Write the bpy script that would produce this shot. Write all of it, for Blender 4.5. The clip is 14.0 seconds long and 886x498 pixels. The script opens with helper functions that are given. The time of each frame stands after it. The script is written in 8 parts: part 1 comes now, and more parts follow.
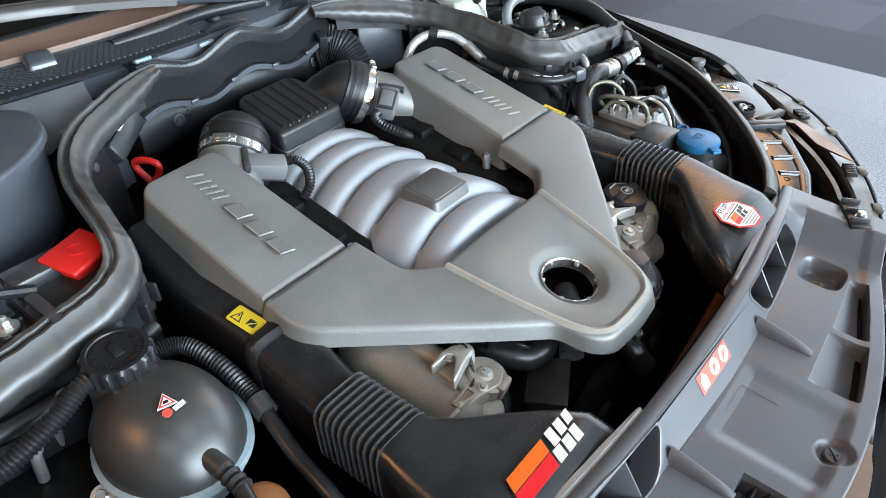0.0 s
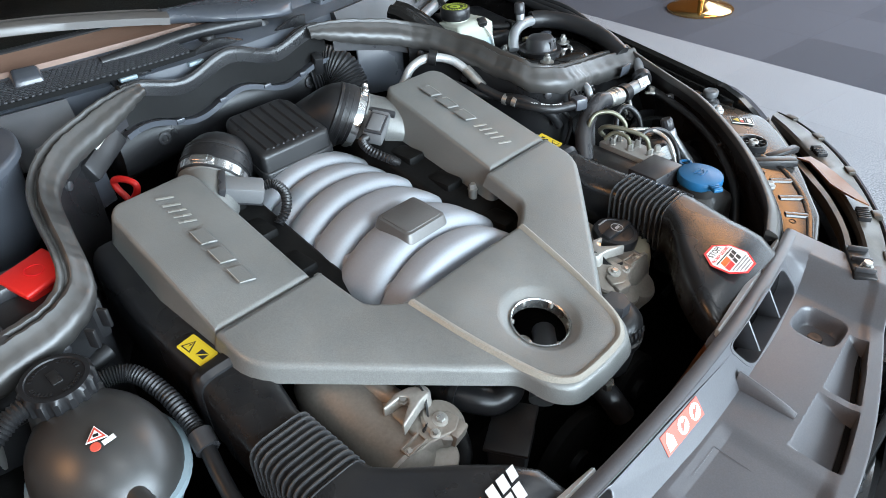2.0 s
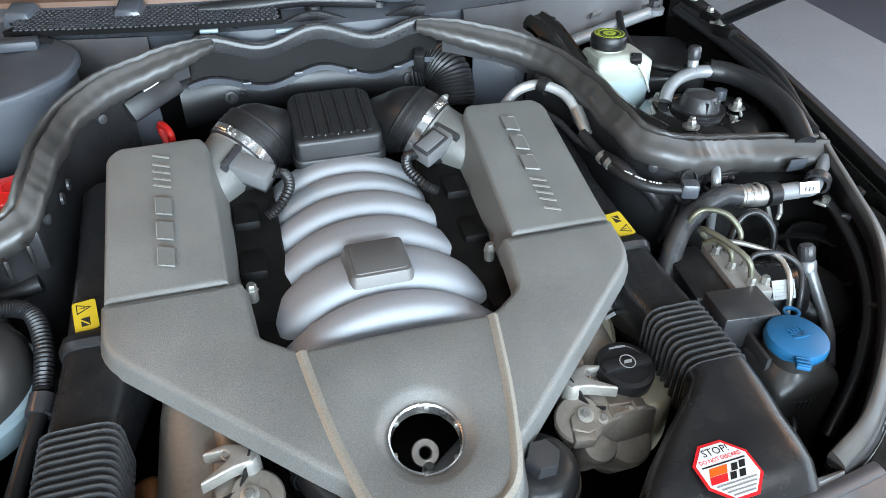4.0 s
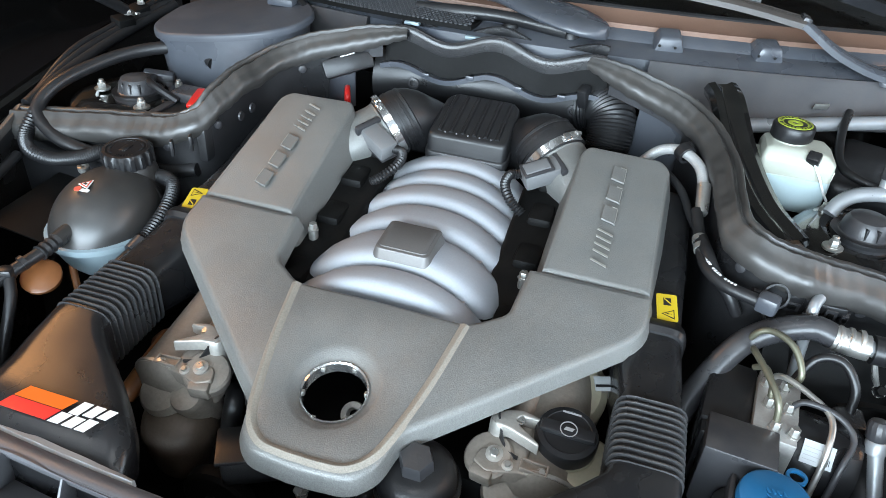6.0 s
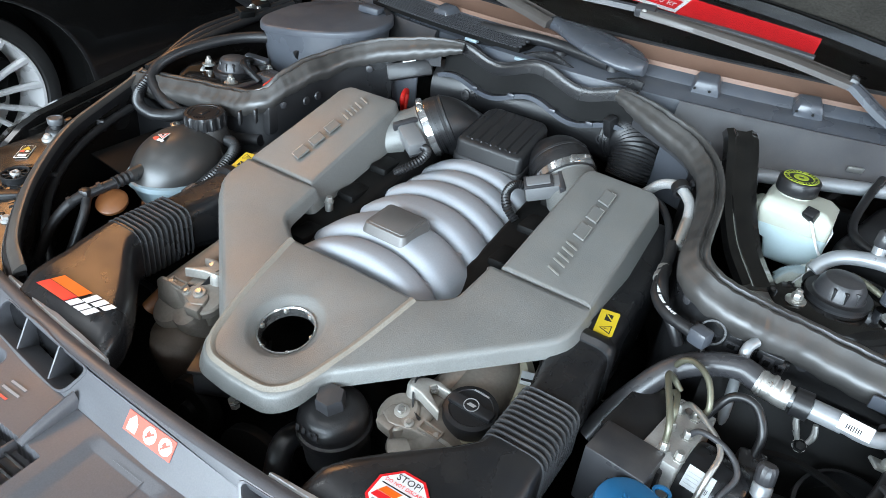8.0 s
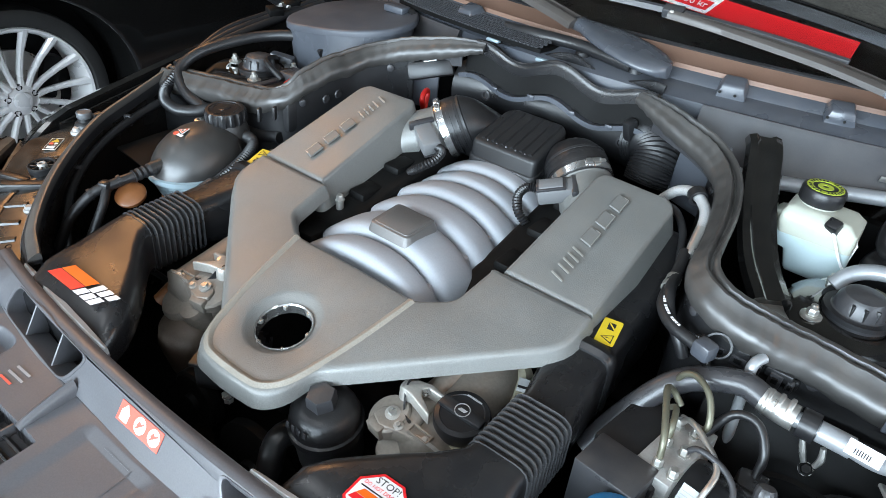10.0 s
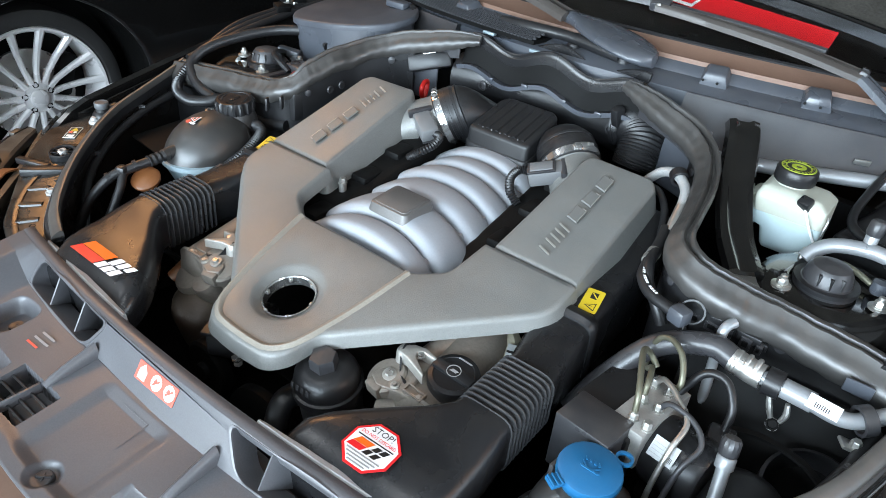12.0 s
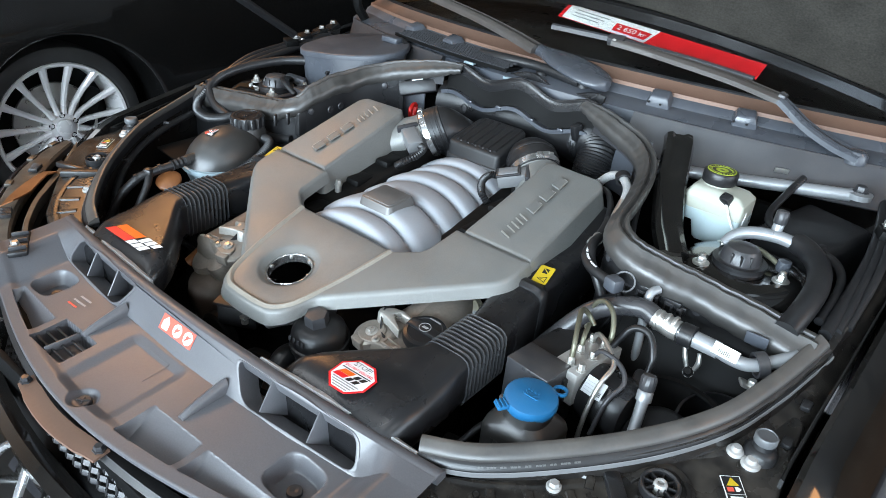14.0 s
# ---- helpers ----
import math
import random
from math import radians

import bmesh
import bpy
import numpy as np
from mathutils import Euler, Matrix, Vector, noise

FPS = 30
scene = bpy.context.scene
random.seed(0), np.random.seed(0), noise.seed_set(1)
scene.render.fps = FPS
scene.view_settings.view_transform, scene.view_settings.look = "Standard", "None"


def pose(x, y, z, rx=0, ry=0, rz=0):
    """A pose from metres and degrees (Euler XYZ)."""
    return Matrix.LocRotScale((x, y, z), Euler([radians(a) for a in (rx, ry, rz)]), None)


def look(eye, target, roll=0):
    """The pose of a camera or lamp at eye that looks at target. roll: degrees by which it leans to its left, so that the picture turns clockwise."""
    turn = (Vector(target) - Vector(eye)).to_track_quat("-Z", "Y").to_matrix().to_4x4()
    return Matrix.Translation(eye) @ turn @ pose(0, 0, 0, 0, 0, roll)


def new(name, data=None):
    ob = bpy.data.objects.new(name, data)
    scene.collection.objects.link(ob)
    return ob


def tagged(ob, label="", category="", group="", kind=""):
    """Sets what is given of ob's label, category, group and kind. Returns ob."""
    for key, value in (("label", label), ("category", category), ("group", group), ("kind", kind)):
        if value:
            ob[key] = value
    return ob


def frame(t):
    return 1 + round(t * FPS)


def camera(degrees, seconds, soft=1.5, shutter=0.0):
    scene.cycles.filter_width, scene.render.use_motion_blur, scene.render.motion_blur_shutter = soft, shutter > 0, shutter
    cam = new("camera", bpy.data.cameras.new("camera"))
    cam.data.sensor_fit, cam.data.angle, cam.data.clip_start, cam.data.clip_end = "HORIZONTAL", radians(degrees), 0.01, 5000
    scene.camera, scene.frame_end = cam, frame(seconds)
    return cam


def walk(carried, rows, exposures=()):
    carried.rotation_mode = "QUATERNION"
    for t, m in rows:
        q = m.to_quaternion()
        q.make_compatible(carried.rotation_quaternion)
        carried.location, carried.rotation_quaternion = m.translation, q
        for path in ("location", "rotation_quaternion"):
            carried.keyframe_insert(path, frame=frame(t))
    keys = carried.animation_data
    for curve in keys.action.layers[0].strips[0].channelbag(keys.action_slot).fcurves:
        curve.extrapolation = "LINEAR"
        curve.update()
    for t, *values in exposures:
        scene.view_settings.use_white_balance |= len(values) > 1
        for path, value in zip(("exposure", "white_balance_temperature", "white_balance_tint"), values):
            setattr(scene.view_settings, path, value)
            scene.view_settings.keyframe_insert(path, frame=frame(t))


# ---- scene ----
cam = camera(64.5, 14.0, 0.5)
PATH = [
    (0.0, (-0.6159, -0.4621, 1.3633), (-0.0080, 0.0723, 0.7761), -3.66),
    (0.5, (-0.5978, -0.4668, 1.3650), (0.0047, 0.0784, 0.7821), -3.78),
    (1.0, (-0.5786, -0.4716, 1.3658), (0.0187, 0.0820, 0.7855), -3.74),
    (1.5, (-0.5560, -0.4766, 1.3636), (0.0349, 0.0852, 0.7846), -3.78),
    (2.0, (-0.5242, -0.5028, 1.3644), (0.0513, 0.0827, 0.7935), -3.61),
    (2.2, (-0.5048, -0.5198, 1.3598), (0.0549, 0.0846, 0.7928), -3.60),
    (4.3, (-0.0617, -0.5575, 1.3480), (0.0981, 0.2370, 0.7620), 0.90),
    (4.5, (-0.0325, -0.5626, 1.3407), (0.0769, 0.2415, 0.7564), 1.18),
    (5.0, (0.0425, -0.6196, 1.3314), (0.0467, 0.2007, 0.7595), 2.66),
    (5.5, (0.1237, -0.6621, 1.3503), (0.0130, 0.1615, 0.7940), 3.13),
    (6.0, (0.2369, -0.6098, 1.3484), (0.0135, 0.1937, 0.7966), 4.21),
    (6.5, (0.3051, -0.6070, 1.3601), (-0.0010, 0.1747, 0.8167), 4.25),
    (7.0, (0.3660, -0.6557, 1.3641), (0.0287, 0.1251, 0.8383), 4.66),
    (7.5, (0.4321, -0.6541, 1.3723), (0.0663, 0.1151, 0.8483), 6.45),
    (8.0, (0.4866, -0.6118, 1.3751), (0.0605, 0.1172, 0.8394), 6.69),
    (8.2, (0.4950, -0.6029, 1.3706), (0.0540, 0.1129, 0.8292), 6.55),
    (10.5, (0.5353, -0.5663, 1.3765), (0.0520, 0.1231, 0.8369), 5.88),
    (11.0, (0.5461, -0.5702, 1.3801), (0.0623, 0.1191, 0.8408), 5.76),
    (11.5, (0.5662, -0.5759, 1.3816), (0.0795, 0.1123, 0.8436), 5.88),
    (12.0, (0.5867, -0.6128, 1.3786), (0.0942, 0.0709, 0.8400), 5.48),
    (12.5, (0.6248, -0.6819, 1.3812), (0.1308, 0.0072, 0.8511), 5.65),
    (13.0, (0.6804, -0.7345, 1.3839), (0.1845, -0.0314, 0.8743), 5.79),
    (13.5, (0.7187, -0.7587, 1.3853), (0.2135, -0.0474, 0.8967), 5.91),
    (14.0, (0.7444, -0.7444, 1.3863), (0.2225, -0.0381, 0.9081), 5.94),
]
EXPOSURES = [(0.0, 0.0), (14.0, 0.0)]
walk(cam, [(t, look(eye, target, roll)) for t, eye, target, roll in PATH], EXPOSURES)

# ---- world and large lights ----
world = bpy.data.worlds.new("showroom_sky")
scene.world = world
world.use_nodes = True
wt = world.node_tree
sky = wt.nodes.new("ShaderNodeTexSky")
sky.sky_type = "NISHITA"
sky.sun_disc = False
sky.sun_elevation, sky.sun_rotation = radians(30), radians(200)
wt.links.new(sky.outputs[0], wt.nodes["Background"].inputs[0])
wt.nodes["Background"].inputs[1].default_value = 0.1


def area_lamp(name, at, target, sx, sy, watts, colour):
    data = bpy.data.lights.new(name, "AREA")
    data.shape, data.size, data.size_y, data.energy, data.color = "RECTANGLE", sx, sy, watts, colour
    ob = new(name, data)
    ob.matrix_world = look(at, target)
    return ob


# daylight through the glazed front and side of the showroom, and the warm ceiling spots
area_lamp("window_light_front", (0.6, -5.45, 2.0), (0.6, 0, 1.6), 7.0, 2.8, 1190, (0.695, 0.86, 1.0))
area_lamp("window_light_side", (5.45, -0.6, 2.0), (0, -0.6, 1.4), 5.0, 2.4, 190, (0.74, 0.87, 1.0))
for lx in (-2.2, 0.0, 2.2):
    area_lamp("ceiling_light_panel", (lx, -1.5, 3.36), (lx, -1.5, 0), 1.2, 0.6, 13, (0.92, 0.96, 1.0))
for lx, ly, sx, watts in ((-3.2, 0.75, 1.8, 60), (4.3, 0.35, 1.4, 38)):
    area_lamp("warm_ceiling_light", (lx, ly, 3.36), (lx, ly, 0), sx, 1.0, watts, (1.0, 0.48, 0.18))

# ---- materials ----


def material(name, base, rough=0.5, metal=0.0, grain=0.0, scale=200.0, vary=0.12, patch=9.0, bump=0.0, coat=0.0,
             dust=0.0, spread=0.12, sheen=0.0, per_piece=0.0, spec=0.5):
    """A surface: base colour with fine grain and broad patches, roughness that wanders, a fine relief, dust on upward faces."""
    m = bpy.data.materials.new(name)
    m.use_nodes = True
    nt = m.node_tree
    b = nt.nodes["Principled BSDF"]
    b.inputs["Metallic"].default_value = metal
    b.inputs["Coat Weight"].default_value = coat
    b.inputs["Coat Roughness"].default_value = 0.04
    b.inputs["Specular IOR Level"].default_value = spec
    co = nt.nodes.new("ShaderNodeTexCoord")
    fine = nt.nodes.new("ShaderNodeTexNoise")
    fine.inputs["Scale"].default_value, fine.inputs["Detail"].default_value = scale, 3.0
    broad = nt.nodes.new("ShaderNodeTexNoise")
    broad.inputs["Scale"].default_value, broad.inputs["Detail"].default_value = patch, 5.0
    for n in (fine, broad):
        nt.links.new(co.outputs["Object"], n.inputs["Vector"])
    val = nt.nodes.new("ShaderNodeMath")
    val.operation = "MULTIPLY_ADD"
    val.inputs[1].default_value, val.inputs[2].default_value = 2 * vary, 1 - vary
    nt.links.new(broad.outputs["Fac"], val.inputs[0])
    val2 = nt.nodes.new("ShaderNodeMath")
    val2.operation = "MULTIPLY_ADD"
    val2.inputs[1].default_value, val2.inputs[2].default_value = 2 * grain, 1 - grain
    nt.links.new(fine.outputs["Fac"], val2.inputs[0])
    prod = nt.nodes.new("ShaderNodeMath")
    prod.operation = "MULTIPLY"
    nt.links.new(val.outputs[0], prod.inputs[0])
    nt.links.new(val2.outputs[0], prod.inputs[1])
    last = prod
    if per_piece:
        info = nt.nodes.new("ShaderNodeObjectInfo")
        pp = nt.nodes.new("ShaderNodeMath")
        pp.operation = "MULTIPLY_ADD"
        pp.inputs[1].default_value, pp.inputs[2].default_value = 2 * per_piece, 1 - per_piece
        nt.links.new(info.outputs["Random"], pp.inputs[0])
        p2 = nt.nodes.new("ShaderNodeMath")
        p2.operation = "MULTIPLY"
        nt.links.new(prod.outputs[0], p2.inputs[0])
        nt.links.new(pp.outputs[0], p2.inputs[1])
        last = p2
    mix = nt.nodes.new("ShaderNodeVectorMath")
    mix.operation = "SCALE"
    mix.inputs[0].default_value = base
    nt.links.new(last.outputs[0], mix.inputs["Scale"])
    colour = mix.outputs[0]
    if dust:
        geo = nt.nodes.new("ShaderNodeNewGeometry")
        sep = nt.nodes.new("ShaderNodeSeparateXYZ")
        nt.links.new(geo.outputs["Normal"], sep.inputs[0])
        speck = nt.nodes.new("ShaderNodeTexNoise")
        speck.inputs["Scale"].default_value, speck.inputs["Detail"].default_value = 35.0, 8.0
        nt.links.new(co.outputs["Object"], speck.inputs["Vector"])
        ramp = nt.nodes.new("ShaderNodeMapRange")
        ramp.inputs[1].default_value, ramp.inputs[2].default_value = 0.35, 0.8
        nt.links.new(speck.outputs["Fac"], ramp.inputs[0])
        up = nt.nodes.new("ShaderNodeMath")
        up.operation, up.use_clamp = "MULTIPLY", True
        nt.links.new(sep.outputs["Z"], up.inputs[0])
        nt.links.new(ramp.outputs[0], up.inputs[1])
        amt = nt.nodes.new("ShaderNodeMath")
        amt.operation = "MULTIPLY"
        amt.inputs[1].default_value = dust
        nt.links.new(up.outputs[0], amt.inputs[0])
        mx = nt.nodes.new("ShaderNodeMix")
        mx.data_type = "RGBA"
        nt.links.new(amt.outputs[0], mx.inputs["Factor"])
        nt.links.new(colour, mx.inputs["A"])
        mx.inputs["B"].default_value = (0.34, 0.29, 0.23, 1)
        colour = mx.outputs["Result"]
    nt.links.new(colour, b.inputs["Base Color"])
    rg = nt.nodes.new("ShaderNodeMapRange")
    rg.inputs[3].default_value, rg.inputs[4].default_value = max(rough - spread, 0.02), min(rough + spread, 1.0)
    rg.inputs[1].default_value, rg.inputs[2].default_value = 0.3, 0.7
    nt.links.new(broad.outputs["Fac"], rg.inputs[0])
    nt.links.new(rg.outputs[0], b.inputs["Roughness"])
    if bump:
        bp = nt.nodes.new("ShaderNodeBump")
        bp.inputs["Strength"].default_value = min(bump, 1.0)
        bp.inputs["Distance"].default_value = 0.0008
        nt.links.new(fine.outputs["Fac"], bp.inputs["Height"])
        nt.links.new(bp.outputs[0], b.inputs["Normal"])
    return m


M_COVER = material("crackle_grey_coating", (0.198, 0.199, 0.190), 0.45, 0.35, 0.56, 800, 0.18, 11, 0.45, dust=0.14)
M_RIDGE = material("worn_pale_ridge", (0.28, 0.255, 0.215), 0.45, 0.25, 0.5, 700, 0.2, 14, 0.3, dust=0.1)
# brown casting, its colour darkened for the shade low on the pump
M_BROWN_SHADE = material("brown_shaded_casting", (0.085, 0.062, 0.046), 0.5, 0.2, 0.2, 240, 0.3, 20, 0.3, dust=0.1)
# pale metal of the mark, also painted as highlights on its relief
M_COVER_EDGE = material("worn_letter_highlight", (0.50, 0.49, 0.45), 0.35, 0.6, 0.1, 300, 0.1, 20, 0.1)
M_SILVER = material("silver_painted_casting", (0.315, 0.33, 0.355), 0.68, 0.05, 0.08, 380, 0.07, 8, 0.12, dust=0.12)
M_BADGE = material("anthracite_badge", (0.16, 0.155, 0.15), 0.4, 0.4, 0.1, 500, 0.06, 10, 0.1)
M_BLACK = material("black_moulded_plastic", (0.014, 0.014, 0.015), 0.36, 0, 0.15, 500, 0.2, 12, 0.25, dust=0.03)
M_DUCT = material("satin_black_duct_plastic", (0.012, 0.012, 0.013), 0.26, 0, 0.06, 600, 0.2, 10, 0.15, dust=0.03)
M_RUBBER = material("weathered_rubber", (0.046, 0.043, 0.040), 0.42, 0, 0.15, 260, 0.35, 14, 0.10, dust=0.13, spec=0.8, spread=0.08)
M_HOSE = material("black_hose_rubber", (0.012, 0.012, 0.013), 0.38, 0, 0.1, 300, 0.2, 12, 0.15, dust=0.03)
M_SHROUD = material("grey_moulded_plastic", (0.094, 0.094, 0.101), 0.36, 0, 0.2, 520, 0.14, 7, 0.14, dust=0.03, spec=0.6, spread=0.05)
M_TRIM = material("dark_grey_trim_plastic", (0.036, 0.036, 0.039), 0.34, 0, 0.12, 420, 0.15, 9, 0.12, dust=0.10)
M_STRUTCOVER = material("blue_grey_plastic", (0.060, 0.066, 0.078), 0.30, 0, 0.1, 420, 0.12, 6, 0.1, dust=0.08, spec=0.7)
M_PAINT = material("black_car_paint", (0.006, 0.0058, 0.0056), 0.14, 0, 0.0, 100, 0.2, 5, 0, coat=1.0, dust=0.025, spread=0.05)
M_APRON = material("dusty_black_painted_sheet", (0.010, 0.009, 0.0085), 0.24, 0, 0.15, 300, 0.3, 9, 0.04, dust=0.14, spec=0.6, spread=0.10)
# near-black and hardly shiny: shade of deep places and holes is in the colour
M_DARK = material("black_metal_with_shade", (0.005, 0.005, 0.005), 0.55, 0.0, 0.2, 200, 0.3, 9, 0.3, dust=0.015, spec=0.12)
M_ALU = material("cast_aluminium", (0.43, 0.41, 0.375), 0.42, 0.55, 0.2, 260, 0.16, 18, 0.4, dust=0.1)
M_ALU_DULL = material("dull_grimy_casting", (0.27, 0.235, 0.20), 0.5, 0.35, 0.2, 240, 0.25, 20, 0.4, dust=0.15)
M_BRIGHT = material("bright_steel", (0.72, 0.72, 0.71), 0.24, 0.95, 0.06, 400, 0.08, 30, 0.08)
M_STEEL = material("zinc_plated_steel", (0.52, 0.51, 0.48), 0.35, 0.85, 0.12, 300, 0.15, 40, 0.1)
M_BRAKELINE = material("olive_plated_line", (0.17, 0.165, 0.12), 0.42, 0.6, 0.1, 300, 0.12, 30, 0.05)
M_PIPE = material("white_aluminium_pipe", (0.30, 0.31, 0.32), 0.36, 0.4, 0.06, 300, 0.08, 20, 0.06)
M_BLUE = material("blue_cap_plastic", (0.014, 0.125, 0.28), 0.38, 0, 0.05, 300, 0.12, 18, 0.08, dust=0.06)
M_RED = material("red_plastic", (0.62, 0.018, 0.014), 0.38, 0, 0.05, 300, 0.08, 18, 0.08)
M_YELLOW = material("yellow_label", (0.54, 0.385, 0.02), 0.4, 0, 0.03, 300, 0.05, 20, 0)
M_WHITE = material("white_label", (0.80, 0.80, 0.79), 0.42, 0, 0.03, 300, 0.04, 20, 0)
M_ORANGE = material("orange_label", (0.78, 0.13, 0.008), 0.4, 0, 0.02, 300, 0.04, 20, 0)
M_LABELRED = material("red_label", (0.72, 0.015, 0.02), 0.4, 0, 0.02, 300, 0.04, 20, 0)
M_SALMON = material("salmon_label", (0.66, 0.10, 0.065), 0.42, 0, 0.02, 300, 0.05, 20, 0)
M_INK = material("black_ink", (0.01, 0.01, 0.01), 0.5)
M_GREYINK = material("grey_print", (0.30, 0.30, 0.30), 0.5)
M_TANK = material("dark_brown_black_tank", (0.030, 0.029, 0.028), 0.38, 0, 0.08, 500, 0.12, 6, 0.08, dust=0.05, spread=0.05, spec=0.8)
M_TANKLOW = material("pale_blue_translucent_plastic", (0.26, 0.33, 0.36), 0.4, 0, 0.05, 200, 0.12, 10, 0.05, dust=0.05)
M_RESV = material("milky_white_plastic", (0.41, 0.42, 0.355), 0.36, 0, 0.04, 200, 0.08, 14, 0.05)
M_LIME = material("lime_print", (0.42, 0.50, 0.05), 0.45, 0, 0.03, 300, 0.05, 20, 0)
M_OILCAP = material("black_cap_plastic", (0.013, 0.013, 0.014), 0.34, 0, 0.05, 500, 0.12, 20, 0.1)
M_BEIGE = material("beige_cast_filler", (0.42, 0.38, 0.28), 0.42, 0.2, 0.1, 300, 0.15, 22, 0.15)
M_RUST = material("amber_plastic", (0.20, 0.075, 0.025), 0.4, 0, 0.1, 200, 0.2, 20, 0.1)
M_BRAID = material("braided_steel_sleeve", (0.62, 0.62, 0.61), 0.38, 0.55, 0.55, 900, 0.1, 30, 0.5)
M_GOLD = material("polished_brass", (0.80, 0.53, 0.22), 0.14, 1.0, 0.02, 200, 0.05, 8, 0)
M_TYRE = material("tyre_rubber", (0.022, 0.021, 0.020), 0.6, 0, 0.15, 250, 0.2, 9, 0.3, dust=0.08)
M_RIM = material("silver_alloy_rim", (0.64, 0.62, 0.61), 0.34, 0.15, 0.05, 400, 0.06, 9, 0.03)
M_CARPET_L = material("pale_grey_carpet", (0.33, 0.345, 0.37), 0.95, 0, 1.4, 170, 0.10, 3, 0.9, per_piece=0.03, spec=0.1)
M_CARPET_D = material("slate_carpet", (0.10, 0.105, 0.125), 0.95, 0, 0.9, 200, 0.10, 3, 0.9, per_piece=0.14, spec=0.1)
M_PLASTER = material("grey_plaster", (0.22, 0.215, 0.21), 0.8, 0, 0.05, 60, 0.05, 1.5, 0.2)
M_WOOD = material("warm_wood_panelling", (0.20, 0.10, 0.042), 0.45, 0, 0.25, 25, 0.2, 2.0, 0.2)
M_DARKWALL = material("dark_wall_paint", (0.035, 0.034, 0.034), 0.7, 0, 0.05, 60, 0.1, 1.5, 0.2)
M_FELT = material("hood_felt", (0.046, 0.042, 0.036), 0.95, 0, 0.5, 260, 0.6, 13, 0.8, spec=0.1)
M_HONEY = material("honeycomb_mesh", (0.035, 0.036, 0.040), 0.45, 0, 0.2, 300, 0.15, 12, 0.2, dust=0.12)
# copper-brown sheen put into the base colour of a fairly rough surface
M_COPPER = material("copper_sheen_in_colour", (0.17, 0.098, 0.068), 0.52, 0.1, 0.1, 300, 0.15, 9, 0.1)


def glass_material(name, tint, rough=0.0):
    m = bpy.data.materials.new(name)
    m.use_nodes = True
    b = m.node_tree.nodes["Principled BSDF"]
    b.inputs["Base Color"].default_value = (*tint, 1)
    b.inputs["Transmission Weight"].default_value = 1.0
    b.inputs["Roughness"].default_value = rough
    b.inputs["IOR"].default_value = 1.45
    return m


# black, dusty; the strong dust tone also paints highlights on the rib crests
M_BELLOWS = material("dusty_highlit_bellows", (0.044, 0.044, 0.046), 0.26, 0, 0.1, 600, 0.2, 10, 0.1, dust=0.22, spec=0.95, spread=0.06)
M_FOIL = material("pale_edge_foil", (0.42, 0.43, 0.43), 0.4, 0, 0.1, 200, 0.15, 20, 0.1)
M_SENSOR = material("grey_sensor_plastic", (0.15, 0.152, 0.155), 0.4, 0, 0.1, 400, 0.1, 14, 0.1, dust=0.1)
M_BLOCK = material("machined_valve_alloy", (0.36, 0.35, 0.33), 0.4, 0.3, 0.15, 400, 0.1, 20, 0.1, dust=0.08)
M_LIDTOP = material("matt_blue_grey_lid", (0.058, 0.064, 0.076), 0.42, 0, 0.12, 420, 0.2, 8, 0.15, dust=0.08, spec=0.4)
M_FAINT = material("faint_print", (0.085, 0.085, 0.082), 0.5)
M_RESVLOW = material("bluish_fluid_in_plastic", (0.40, 0.49, 0.50), 0.34, 0, 0.04, 200, 0.08, 14, 0.05)
M_LAMPTOP = material("dusty_brown_black_plastic", (0.045, 0.037, 0.029), 0.42, 0, 0.15, 300, 0.25, 14, 0.2, dust=0.2)
# opaque stand-in for clear lens, its mauve reflections put into the colour
M_LAMPSHELL = material("mauve_reflection_lens", (0.060, 0.048, 0.052), 0.10, 0, 0.02, 100, 0.1, 5, 0, coat=1.0, spread=0.04)
# base lightened and warmed to carry the ceiling's reflection on the arms
M_WIPER = material("satin_wiper_warm_sheen", (0.058, 0.050, 0.045), 0.38, 0, 0.1, 300, 0.2, 10, 0.05, dust=0.1, spec=0.8)
M_SEAL = material("glossy_worn_seal_rubber", (0.038, 0.036, 0.034), 0.41, 0, 0.15, 260, 0.4, 16, 0.10, dust=0.10, spec=0.9, spread=0.12)
M_BUTTON = material("dull_grey_button", (0.11, 0.115, 0.12), 0.45, 0.1, 0.2, 300, 0.2, 30, 0.1, dust=0.1)
M_PALEZINC = material("pale_zinc_flake", (0.37, 0.36, 0.345), 0.5, 0.25, 0.1, 300, 0.12, 40, 0.1)
M_GLASS = glass_material("windscreen_glass", (0.55, 0.58, 0.56))

# ---- building helpers ----
ORIGIN = {}


def thing(name, label, category, at=(0, 0, 0), group="", kind="", shift=(0, 0, 0)):
    """An Empty that carries the parts of a thing; shift moves the whole thing off its drawn place."""
    ob = new(name)
    ob.empty_display_size = 0.02
    ob.location = Vector(at) + Vector(shift)
    ORIGIN[ob.name] = Vector(at)
    return tagged(ob, label, category, group, kind)


